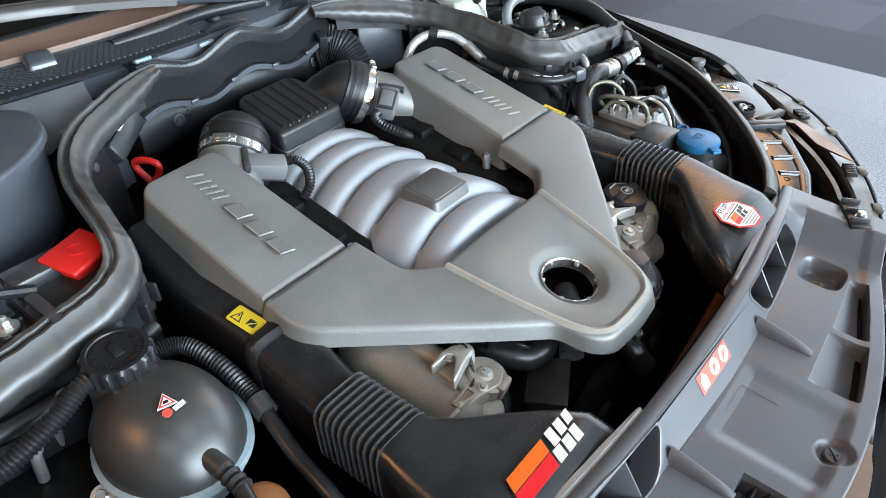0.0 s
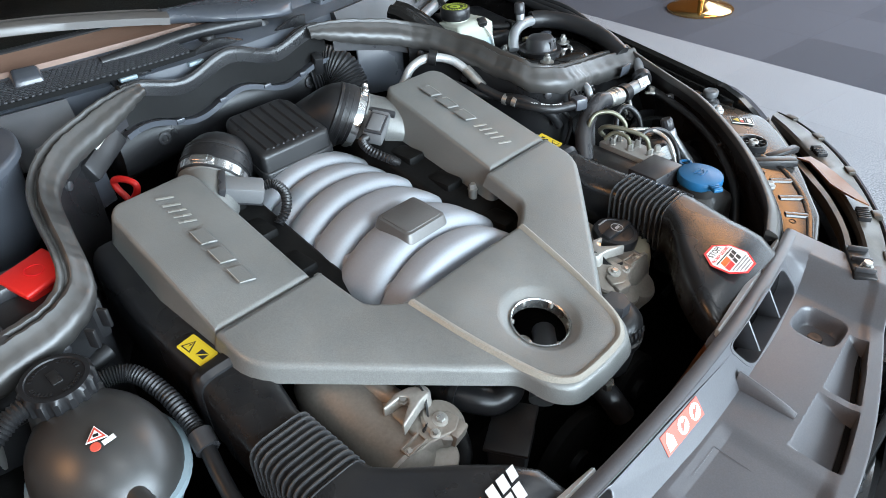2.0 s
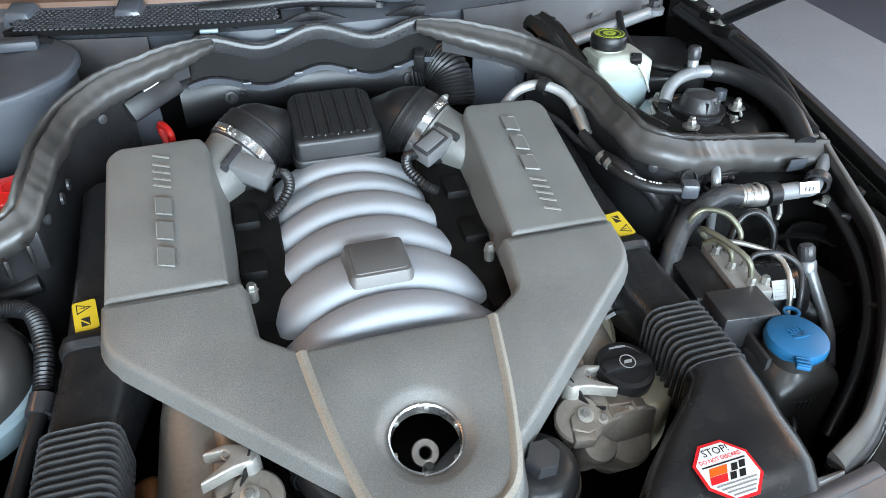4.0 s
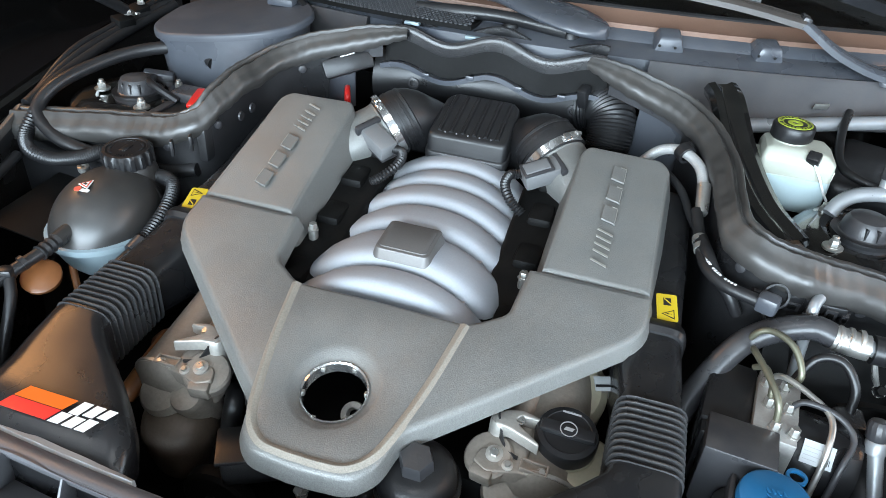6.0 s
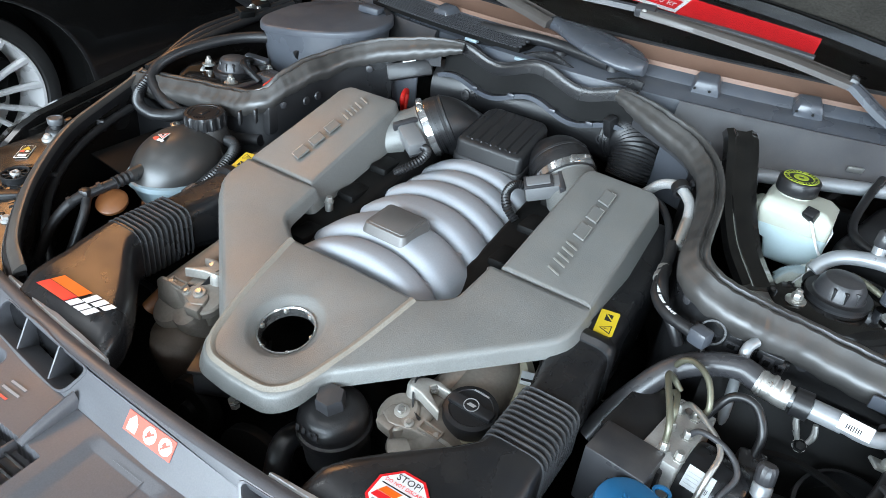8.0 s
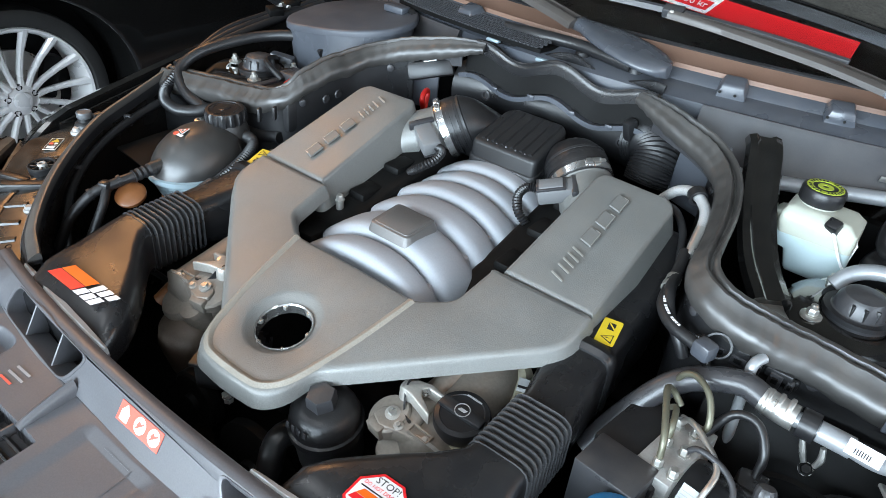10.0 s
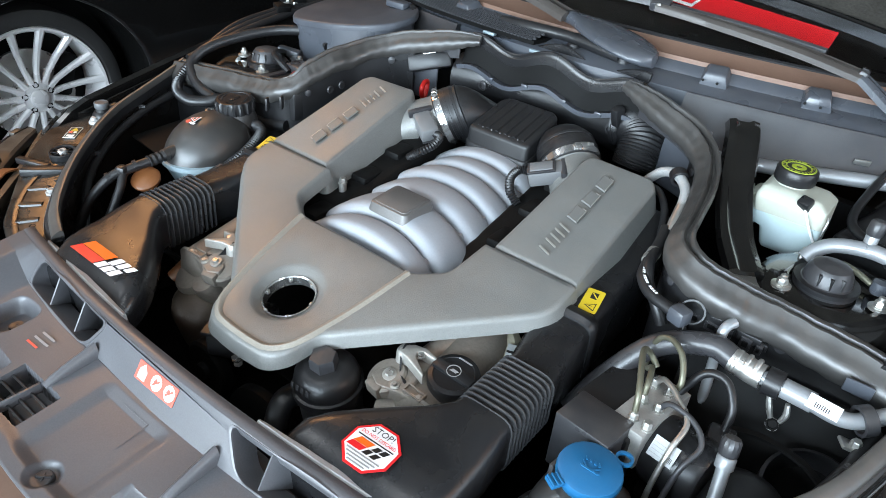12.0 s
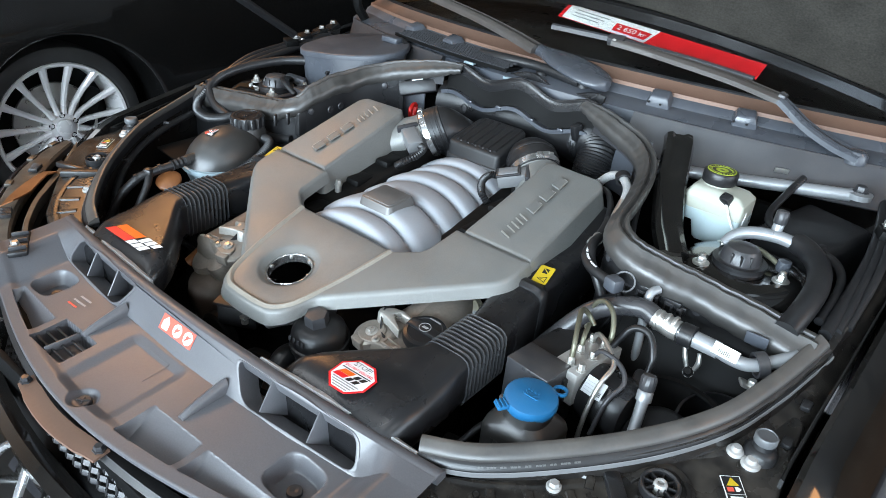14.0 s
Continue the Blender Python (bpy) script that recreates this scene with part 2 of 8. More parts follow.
def part(name, bm, mat, parent=None, label="", angle=38):
    """Links a bmesh, given in world places, as one mesh object under a thing or a part."""
    bmesh.ops.recalc_face_normals(bm, faces=bm.faces)
    base = ORIGIN[parent.name] if parent else Vector((0, 0, 0))
    if parent:
        bmesh.ops.translate(bm, verts=bm.verts, vec=-base)
    me = bpy.data.meshes.new(name)
    bm.to_mesh(me)
    bm.free()
    me.polygons.foreach_set("use_smooth", [True] * len(me.polygons))
    me.set_sharp_from_angle(angle=radians(angle))
    me.materials.append(mat)
    ob = new(name, me)
    if parent:
        ob.parent = parent
    ORIGIN[ob.name] = base
    if label:
        ob["label"] = label
    return ob


def solo(name, bm, mat, label, category, group="", kind="", angle=38):
    return tagged(part(name, bm, mat, None, "", angle), label, category, group, kind)


def spline(pts, step=6):
    """Catmull-Rom points through pts."""
    p = [Vector(q) for q in pts]
    if len(p) == 2:
        return [p[0].lerp(p[1], i / step) for i in range(step + 1)]
    ext = [p[0] * 2 - p[1]] + p + [p[-1] * 2 - p[-2]]
    out = []
    for i in range(1, len(ext) - 2):
        a, b, c, d = ext[i - 1:i + 3]
        for k in range(step):
            u = k / step
            out.append(0.5 * ((2 * b) + (c - a) * u + (2 * a - 5 * b + 4 * c - d) * u * u + (3 * b - a - 3 * c + d) * u ** 3))
    out.append(p[-1])
    return out


def skin(bm, rings, caps=True, loop=False):
    """Quads between rings of points of equal count."""
    vs = [[bm.verts.new(q) for q in ring] for ring in rings]
    n = len(rings[0])
    pairs = list(zip(vs, vs[1:])) + ([(vs[-1], vs[0])] if loop else [])
    for a, b in pairs:
        for i in range(n):
            j = (i + 1) % n
            bm.faces.new((a[i], a[j], b[j], b[i]))
    if caps and not loop:
        bm.faces.new(vs[0])
        bm.faces.new(vs[-1])
    return vs


def frames_along(path, up=None):
    """Tangent, side and lift at every point of a path."""
    out = []
    side = None
    for i, q in enumerate(path):
        t = (path[min(i + 1, len(path) - 1)] - path[max(i - 1, 0)]).normalized()
        if up is not None:
            s = t.cross(Vector(up)).normalized()
        elif side is None:
            s = t.cross(Vector((0.31, 0.17, 0.93))).normalized()
        else:
            s = (side - t * side.dot(t)).normalized()
        side = s
        out.append((t, s, s.cross(t)))
    return out


def tube(bm, pts, r, n=12, step=6, ribs=0, depth=0.0, caps=True):
    """A round hose through pts; r is a number or one radius per point of pts. ribs: ring count of a corrugated hose."""
    path = spline(pts, step if not ribs else max(step, int(ribs * 4 / max(len(pts) - 1, 1))))
    rings = []
    m = len(path) - 1
    for i, (q, (t, s, l)) in enumerate(zip(path, frames_along(path))):
        u = i / m
        if isinstance(r, (list, tuple)):
            k = u * (len(r) - 1)
            a = min(int(k), len(r) - 2)
            rr = r[a] + (r[a + 1] - r[a]) * (k - a)
        else:
            rr = r
        if ribs:
            rr += depth * math.cos(2 * math.pi * ribs * u)
        rings.append([q + (s * math.cos(a) + l * math.sin(a)) * rr for a in [2 * math.pi * j / n for j in range(n)]])
    skin(bm, rings, caps)
    return bm


def pipe(pts, r, n=12, step=6, ribs=0, depth=0.0):
    return tube(bmesh.new(), pts, r, n, step, ribs, depth)


def sweep(bm, path, section, up=(0, 0, 1), caps=True):
    """A closed 2D section (side, lift) carried along a path."""
    rings = []
    for q, (t, s, l) in zip(path, frames_along(path, up)):
        rings.append([q + s * a + l * b for a, b in section])
    skin(bm, rings, caps)
    return bm


def turned(bm, profile, at, axis=(0, 0, 1), n=32, caps=True):
    """A turned body: profile of (radius, height) along an axis from at."""
    rot = Vector((0, 0, 1)).rotation_difference(Vector(axis).normalized()).to_matrix()
    at = Vector(at)
    rings = [[at + rot @ Vector((max(r, 1e-4) * math.cos(a), max(r, 1e-4) * math.sin(a), h)) for a in [2 * math.pi * j / n for j in range(n)]] for r, h in profile]
    skin(bm, rings, caps)
    return bm


def disc(profile, at, axis=(0, 0, 1), n=32):
    return turned(bmesh.new(), profile, at, axis, n)


def hoop(bm, profile, at, axis=(0, 0, 1), n=36):
    """A turned ring: a closed profile of (radius, height)."""
    rot = Vector((0, 0, 1)).rotation_difference(Vector(axis).normalized()).to_matrix()
    at = Vector(at)
    skin(bm, [[at + rot @ Vector((r * math.cos(a), r * math.sin(a), h)) for r, h in profile] for a in [2 * math.pi * j / n for j in range(n)]], loop=True)
    return bm


def hexnut(bm, at, r, h, axis=(0, 0, 1)):
    turned(bm, [(r * 1.35, 0), (r * 1.35, h * 0.2), (r * 1.02, h * 0.25), (r, h * 0.85), (r * 0.85, h)], at, axis, 6)
    return bm


def box(bm, m, sx, sy, sz, bevel=0.003, seg=2, taper=1.0):
    """A bevelled box, centred at the pose m; taper scales its top."""
    if not isinstance(m, Matrix):
        m = Matrix.Translation(m)
    vs = [bm.verts.new(m @ Vector((x * sx / 2 * (taper if z > 0 else 1), y * sy / 2 * (taper if z > 0 else 1), z * sz / 2))) for z in (-1, 1) for x, y in ((-1, -1), (1, -1), (1, 1), (-1, 1))]
    fs = [bm.faces.new([vs[i] for i in q]) for q in ((3, 2, 1, 0), (4, 5, 6, 7), (0, 1, 5, 4), (1, 2, 6, 5), (2, 3, 7, 6), (3, 0, 4, 7))]
    if bevel:
        es = list({e for f in fs for e in f.edges})
        bmesh.ops.bevel(bm, geom=es, offset=bevel, segments=seg, affect="EDGES", profile=0.5)
    return bm


def block(m, sx, sy, sz, bevel=0.003, seg=2, taper=1.0):
    return box(bmesh.new(), m, sx, sy, sz, bevel, seg, taper)


def fillet(poly, r, n=5):
    """Rounds the corners of a 2D polygon; r a number or one per corner."""
    out = []
    k = len(poly)
    for i in range(k):
        a, b, c = Vector(poly[i - 1]), Vector(poly[i]), Vector(poly[(i + 1) % k])
        rr = r[i] if isinstance(r, (list, tuple)) else r
        d1, d2 = (a - b), (c - b)
        rr = min(rr, d1.length * 0.45, d2.length * 0.45)
        p, q = b + d1.normalized() * rr, b + d2.normalized() * rr
        for j in range(n + 1):
            u = j / n
            out.append(tuple(p * (1 - u) ** 2 + b * 2 * u * (1 - u) + q * u * u))
    return out


def inset(poly, d):
    """A closed 2D polygon shrunk by d (grown when negative)."""
    k = len(poly)
    area = sum(poly[i][0] * poly[(i + 1) % k][1] - poly[(i + 1) % k][0] * poly[i][1] for i in range(k))
    sg = 1 if area > 0 else -1
    out = []
    for i in range(k):
        a, b, c = Vector(poly[i - 1]), Vector(poly[i]), Vector(poly[(i + 1) % k])
        e1, e2 = (b - a), (c - b)
        n1 = Vector((-e1.y, e1.x)).normalized() if e1.length > 1e-9 else Vector((0, 0))
        n2 = Vector((-e2.y, e2.x)).normalized() if e2.length > 1e-9 else Vector((0, 0))
        nn = n1 + n2
        nn = nn.normalized() if nn.length > 1e-6 else n1
        s = max(nn.dot(n1), nn.dot(n2), 0.5)
        out.append(tuple(b + nn * (sg * d / s)))
    return out


def lid(bm, poly, top, deep, r=0.008, holes=(), flare=0.0, seg=4, open_bottom=True):
    """A moulded lid: a 2D outline under the height function top(x, y), rounded rim of radius r, skirt down by deep, round holes."""
    def ring(pl, f):
        return [bm.verts.new((x, y, f(x, y))) for x, y in pl]
    loops = [ring(inset(poly, -flare), lambda x, y: top(x, y) - deep)]
    for j in range(seg + 1):
        a = math.pi / 2 * j / seg
        loops.append(ring(inset(poly, r * (1 - math.cos(a))), lambda x, y, a=a: top(x, y) - r * (1 - math.sin(a))))
    for a, b in zip(loops, loops[1:]):
        n = len(a)
        for i in range(n):
            bm.faces.new((a[i], a[(i + 1) % n], b[(i + 1) % n], b[i]))
    edges = []
    inner = loops[-1]
    for i in range(len(inner)):
        edges.append(bm.edges.get((inner[i], inner[(i + 1) % len(inner)])))
    for cx, cy, rad, lip, n in holes:
        def circ(q, dz):
            return [bm.verts.new((cx + q * math.cos(2 * math.pi * j / n), cy + q * math.sin(2 * math.pi * j / n), top(cx, cy + q * math.sin(2 * math.pi * j / n)) - dz)) for j in range(n)]
        rows = [circ(rad + lip, 0.0), circ(rad + lip * 0.6, 0.0028), circ(rad + lip * 0.25, 0.0085), circ(rad, 0.0100), circ(rad, 0.014)]
        for a, b in zip(rows, rows[1:]):
            for i in range(n):
                bm.faces.new((a[i], a[(i + 1) % n], b[(i + 1) % n], b[i]))
        for i in range(n):
            edges.append(bm.edges.get((rows[0][i], rows[0][(i + 1) % n])))
    bmesh.ops.triangle_fill(bm, edges=edges, use_beauty=True, use_dissolve=False)
    if not open_bottom:
        bm.faces.new(loops[0])
    return bm


def rrect(w, h, r, n=4):
    """A rounded rectangle round the origin, as 2D points."""
    return fillet([(-w / 2, -h / 2), (w / 2, -h / 2), (w / 2, h / 2), (-w / 2, h / 2)], r, n)


def decal(name, m, outline, mat, parent, lift=0.0006):
    """A thin printed sticker: a 2D outline in the plane of the pose m."""
    bm = bmesh.new()
    skin(bm, [[m @ Vector((x, y, 0)) for x, y in outline], [m @ Vector((x, y, lift)) for x, y in outline]])
    return part(name, bm, mat, parent)


def rect(x0, y0, x1, y1):
    return [(x0, y0), (x1, y0), (x1, y1), (x0, y1)]


def lettering(name, text, m, size, mat, parent, lift=0.0004, width=None):
    """Printed words in the built-in font, centred at the pose m."""
    cu = bpy.data.curves.new(name, "FONT")
    cu.body, cu.size, cu.align_x, cu.align_y, cu.extrude, cu.resolution_u = text, size, "CENTER", "CENTER", lift, 2
    tmp = bpy.data.objects.new(name, cu)
    me = bpy.data.meshes.new_from_object(tmp)
    bpy.data.objects.remove(tmp)
    bm = bmesh.new()
    bm.from_mesh(me)
    bpy.data.meshes.remove(me)
    if width:
        xs = [v.co.x for v in bm.verts]
        k = width / (max(xs) - min(xs))
        bmesh.ops.scale(bm, vec=(k, 1, 1), verts=bm.verts)
    bmesh.ops.transform(bm, matrix=m, verts=bm.verts)
    return part(name, bm, mat, parent)


def basis(at, ex, ey):
    """A pose at a place whose x and y run along ex and ey."""
    ex = Vector(ex).normalized()
    ez = ex.cross(Vector(ey)).normalized()
    ey = ez.cross(ex)
    m = Matrix((ex, ey, ez)).transposed().to_4x4()
    m.translation = Vector(at)
    return m


def mirror(pts, s):
    return [(s * p[0], *p[1:]) for p in pts]

# ---- showroom ----
floor = thing("floor", "carpet tile floor of the showroom", "floor", kind="structure")
part("subfloor", block((0, 0, -0.03), 14, 14, 0.05, 0), M_DARKWALL, floor)


def ceiling_and_walls():
    solo("ceiling", block((0, 0, 3.5), 11.4, 11.6, 0.1, 0), M_PLASTER, "grey plaster showroom ceiling", "ceiling", kind="structure")
    solo("wall_west", block((-5.6, 0, 1.72), 0.2, 11.4, 3.44, 0), M_WOOD, "warm wood panelled wall", "wall", kind="structure")
    solo("wall_north", block((0, 5.6, 1.72), 11.0, 0.2, 3.44, 0), M_DARKWALL, "dark painted showroom wall", "wall", kind="structure")
    bm = bmesh.new()
    box(bm, (0, -5.6, 0.225), 11.0, 0.2, 0.45, 0)
    box(bm, (0, -5.6, 3.45), 11.0, 0.2, 0.1, 0)
    box(bm, (-4.8, -5.6, 1.9), 1.8, 0.2, 3.0, 0)
    box(bm, (4.85, -5.6, 1.9), 1.7, 0.2, 3.0, 0)
    solo("wall_south", bm, M_PLASTER, "grey wall with a wide window opening", "wall", kind="structure")
    bm = bmesh.new()
    box(bm, (5.6, 0, 0.3), 0.2, 11.4, 0.6, 0)
    box(bm, (5.6, 0, 3.35), 0.2, 11.4, 0.3, 0)
    box(bm, (5.6, -4.45, 1.9), 0.2, 2.5, 2.6, 0)
    box(bm, (5.6, 3.85, 1.9), 0.2, 3.7, 2.6, 0)
    solo("wall_east", bm, M_WOOD, "warm wood panelled wall with a window opening", "wall", kind="structure")


ceiling_and_walls()

# ---- car body ----
body = thing("car_body", "black car with its bonnet open", "car", (0, 0, 0))
RAIL = [(0.376, -0.250, 0.791), (0.441, -0.220, 0.800), (0.519, -0.155, 0.816), (0.586, -0.080, 0.830), (0.636, -0.002, 0.845), (0.665, 0.083, 0.860), (0.683, 0.152, 0.875), (0.692, 0.187, 0.885)]
SEAL = [(0.150, 0.470, 1.014), (0.190, 0.458, 1.014), (0.232, 0.446, 1.007), (0.285, 0.428, 0.996), (0.325, 0.400, 0.985), (0.354, 0.352, 0.974), (0.372, 0.290, 0.962), (0.380, 0.235, 0.950), (0.388, 0.194, 0.941), (0.412, 0.170, 0.934), (0.450, 0.168, 0.925), (0.485, 0.176, 0.916), (0.530, 0.188, 0.905), (0.600, 0.192, 0.895), (0.691, 0.180, 0.887)]
SEAL_FAR = SEAL[:6] + [(0.368, 0.296, 0.964), (0.376, 0.250, 0.952), (0.385, 0.222, 0.935), (0.405, 0.209, 0.921), (0.440, 0.206, 0.912), (0.490, 0.204, 0.906), (0.550, 0.198, 0.901), (0.620, 0.190, 0.894), (0.691, 0.180, 0.887)]


def strip_wall(path, drop, thick=0.006, lean=0.0):
    """A wall hanging from a path."""
    bm = bmesh.new()
    rings = []
    for q, (t, s, l) in zip(path, frames_along(path, (0, 0, 1))):
        lo = q - Vector((0, 0, drop)) + s * lean
        rings.append([q - s * thick, q + s * thick, lo + s * thick, lo - s * thick])
    skin(bm, rings)
    return bm


for s in (1, -1):
    rail = spline(mirror(RAIL, s), 6)
    far = spline(mirror(RAIL + [(0.70, 0.30, 0.915), (0.705, 0.45, 0.945), (0.69, 0.62, 0.985)], s), 6)
    # inner wing under the rail, and the wing outside it
    part("inner_wing", strip_wall([q - Vector((0, 0, 0.012)) for q in far], 0.42, 0.004), M_APRON, body)
    bm = bmesh.new()
    rings = []
    for q in far:
        y, z = q.y, q.z
        edge = 0.722 + 0.02 * min(max(y, 0) / 0.5, 1)
        edge = max(edge, abs(q.x) + 0.020)
        lamp = min(max((-0.04 - y) / 0.16, 0), 1)
        zs = z - 0.022 - 0.02 * lamp
        if lamp > 0:
            edge = edge - lamp * (edge - abs(q.x)) * 0.62
        rings.append([q + Vector((s * 0.004, 0, -0.008)), q + Vector((s * 0.014, -0.006, -0.012)), q + Vector((s * 0.018, -0.008, -0.036)), Vector((s * (edge - 0.016), y - 0.02 * lamp, zs - 0.018)), Vector((s * (edge - 0.004), y - 0.02 * lamp, zs - 0.030)), Vector((s * edge, y - 0.03 * lamp, zs - 0.26)), q + Vector((s * 0.004, 0, -0.3))])
    skin(bm, rings)
    part("wing_apron", bm, M_APRON, body)
    bm = bmesh.new()
    rings = []
    for i in range(40):
        y = -0.10 + 1.24 * i / 39
        z = 0.838 + 0.20 * y - 0.04 * y * y - 0.045 * min(max((-0.01 - y) / 0.09, 0), 1) ** 1.5
        edge = 0.732 + 0.02 * min(max(y, 0) / 0.5, 1)
        rings.append([Vector((s * edge, y, z - 0.045)), Vector((s * (edge + 0.001), y, z - 0.006)), Vector((s * (edge + 0.008), y, z)), Vector((s * (edge + 0.05), y, z - 0.020)), Vector((s * (edge + 0.09), y, z - 0.075)), Vector((s * (edge + 0.115), y, z - 0.18)), Vector((s * (edge + 0.12), y, z - 0.5)), Vector((s * (edge + 0.06), y, z - 0.5))])
    skin(bm, rings)
    part("wing", bm, M_PAINT, body)

    # folded flange beside the wing gap, with square clips
    bm = bmesh.new()
    skin(bm, [[Vector((s * (0.7235 + 0.02 * min(max(y, 0) / 0.5, 1) + a), y, 0.822 + 0.20 * y - 0.04 * y * y + b)) for a, b in ((-0.0045, -0.03), (-0.0045, 0.0), (-0.0030, 0.0015), (0.0, 0.0), (0.0, -0.03))] for y in [-0.03 + 0.75 * i / 30 for i in range(31)]])
    part("wing_flange", bm, M_PAINT, body)
    for y in (0.035, 0.105, 0.27, 0.41):
        z = 0.812 + 0.20 * y
        part("flange_clip", block(pose(s * 0.708, y, z, 11, 0, 0), 0.012, 0.016, 0.008, 0.002), M_BLACK, body)

# bay floor, engine block in the dark, bulkhead behind; the dark is in their colour
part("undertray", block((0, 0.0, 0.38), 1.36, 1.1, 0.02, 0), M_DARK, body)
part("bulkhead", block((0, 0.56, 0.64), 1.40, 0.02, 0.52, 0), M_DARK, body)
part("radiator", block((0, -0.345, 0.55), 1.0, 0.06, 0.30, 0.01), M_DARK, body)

# ---- engine cover ----
def top(x, y):
    """Height of the front plate."""
    return 0.8505 + 0.235 * y


def lid_top(x, y):
    """Height of the two airbox lids, crowned across."""
    return 0.8475 + 0.29 * y - 0.9 * (abs(x) - 0.226) ** 2


cover = thing("engine_cover", "grey crackle-coated engine cover over a V8, with a round opening", "engine cover", (0, 0, 0.8))
half = [(0.0, -0.223), (0.054, -0.219), (0.074, -0.199), (0.082, -0.160), (0.104, -0.142), (0.298, 0.030), (0.298, 0.0885), (0.152, 0.0885), (0.1455, 0.0165), (0.106, -0.0115), (0.0, -0.0100)]
outline = [p for p in half] + [(-x, y) for x, y in half[-2:0:-1]]
radii = [0.02, 0.03, 0.03, 0.03, 0.02, 0.03, 0.003, 0.003, 0.012, 0.012, 0.01]
radii = radii + radii[-2:0:-1]
plate = part("front_plate", lid(bmesh.new(), fillet(outline, radii, 4), top, 0.021, 0.008, [(-0.003, -0.1295, 0.0355, 0.0165, 48)], flare=0.004), M_COVER, cover)
# raised worn line round the centre panel
bm = bmesh.new()
side = [(0.104, -0.016), (0.092, -0.093), (0.079, -0.150), (0.066, -0.188), (0.046, -0.207), (0.022, -0.211)]
line = side + [(0.0, -0.2115)] + [(-x, y) for x, y in reversed(side)]
sweep(bm, spline([(x, y, top(x, y)) for x, y in line], 6), [(-0.0065, -0.001), (-0.0015, 0.0030), (0.0012, 0.0030), (0.0070, -0.001)])
part("ridge", bm, M_RIDGE, plate, "pale worn ridge")
# bright rim of the opening with its clips
rim = hoop(bmesh.new(), [(0.0356, 0.0), (0.0372, 0.0015), (0.0362, 0.003), (0.0345, 0.0015), (0.0340, -0.012), (0.0350, -0.012)], (-0.003, -0.1295, top(0, -0.1295) - 0.010), (0, -0.235, 1), 48)
part("opening_rim", rim, M_BRIGHT, cover, "bright metal rim of the round opening")
for k in range(6):
    a = 2 * math.pi * (k + 0.25) / 6
    part("clip", block((-0.003 + 0.034 * math.cos(a), -0.1295 + 0.034 * math.sin(a), top(0, -0.1295 + 0.034 * math.sin(a)) - 0.012), 0.005, 0.005, 0.006, 0.001), M_STEEL, cover)

for s in (1, -1):
    lidpoly = fillet([(s * 0.166, 0.0910), (s * 0.296, 0.0910), (s * 0.295, 0.304), (s * 0.282, 0.318), (s * 0.180, 0.320), (s * 0.172, 0.306)], [0.002, 0.002, 0.008, 0.008, 0.010, 0.010], 4)
    box_lid = part("airbox_lid", lid(bmesh.new(), lidpoly, lid_top, 0.062, 0.006, flare=0.015), M_COVER, cover)
    # embossed maker's mark as plain bars and blocks
    ex, ey = ((0, 1, 0.29), (-1, 0, 0)) if s > 0 else ((0, -1, -0.29), (1, 0, 0))
    org = Vector((s * 0.229, 0.112 if s > 0 else 0.292, 0))
    org.z = lid_top(org.x, org.y) + 0.0002
    m = basis(org, ex, ey)
    for k in range(5):
        x = 0.002 + k * 0.0118 + (0.0 if k else -0.004)
        q = [(x, -0.0100), (x + 0.0026, -0.0100), (x + 0.0105, 0.0100), (x + 0.0079, 0.0100)]
        decal("emblem_bar", m, q, M_COVER_EDGE, box_lid, 0.0014)
    for k in range(3):
        x = 0.070 + k * 0.0385
        bm = bmesh.new()
        lid(bm, [(x, -0.0095), (x + 0.028, -0.0095), (x + 0.034, 0.0095), (x + 0.006, 0.0095)], lambda px, py: 0.0018, 0.0018, 0.0012, seg=1)
        bmesh.ops.transform(bm, matrix=m, verts=bm.verts)
        part("emblem_block", bm, M_COVER, box_lid)
        lift = m @ pose(0, 0, 0.0017)
        # pale strips along two edges paint the highlights of the relief
        decal("emblem_highlight", lift, rect(x + 0.003, -0.0091, x + 0.026, -0.0082), M_COVER_EDGE, box_lid, 0.0006)
        decal("emblem_highlight", lift, [(x + 0.0275, -0.0088), (x + 0.0284, -0.0088), (x + 0.0306, -0.001), (x + 0.0297, -0.001)], M_COVER_EDGE, box_lid, 0.0006)
    # fixing bolts along the inner foot
    for y, z in ((0.107, 0.840), (0.2625, 0.851)):
        bm = bmesh.new()
        turned(bm, [(0.0065, -0.030), (0.0065, 0.0)], (s * 0.1445, y, z), n=12)
        hexnut(bm, (s * 0.1445, y, z), 0.0058, 0.010)
        part("bolt", bm, M_STEEL, cover, "zinc plated bolt")
    bm = bmesh.new()
    hexnut(bm, (s * 0.308, 0.326, 0.870), 0.0058, 0.012)
    turned(bm, [(0.007, -0.02), (0.007, 0.0)], (s * 0.308, 0.326, 0.870), n=12)
    part("bolt", bm, M_STEEL, cover, "zinc plated bolt")

# ---- intake manifold ----
manifold = thing("intake_manifold", "silver painted intake manifold with arched runners", "intake manifold", (0, 0.16, 0.8))


def arch(x, y, wide):
    return 0.864 + 0.055 * (y - 0.03) - 0.052 * (abs(x) / wide) ** 2.3


RUNNERS = [(0.028, 0.024, 0.116, -0.006), (0.092, 0.0405, 0.117, 0.0), (0.164, 0.0300, 0.113, -0.001), (0.221, 0.0265, 0.117, 0.0), (0.271, 0.0235, 0.108, -0.001), (0.320, 0.0265, 0.110, 0.0)]
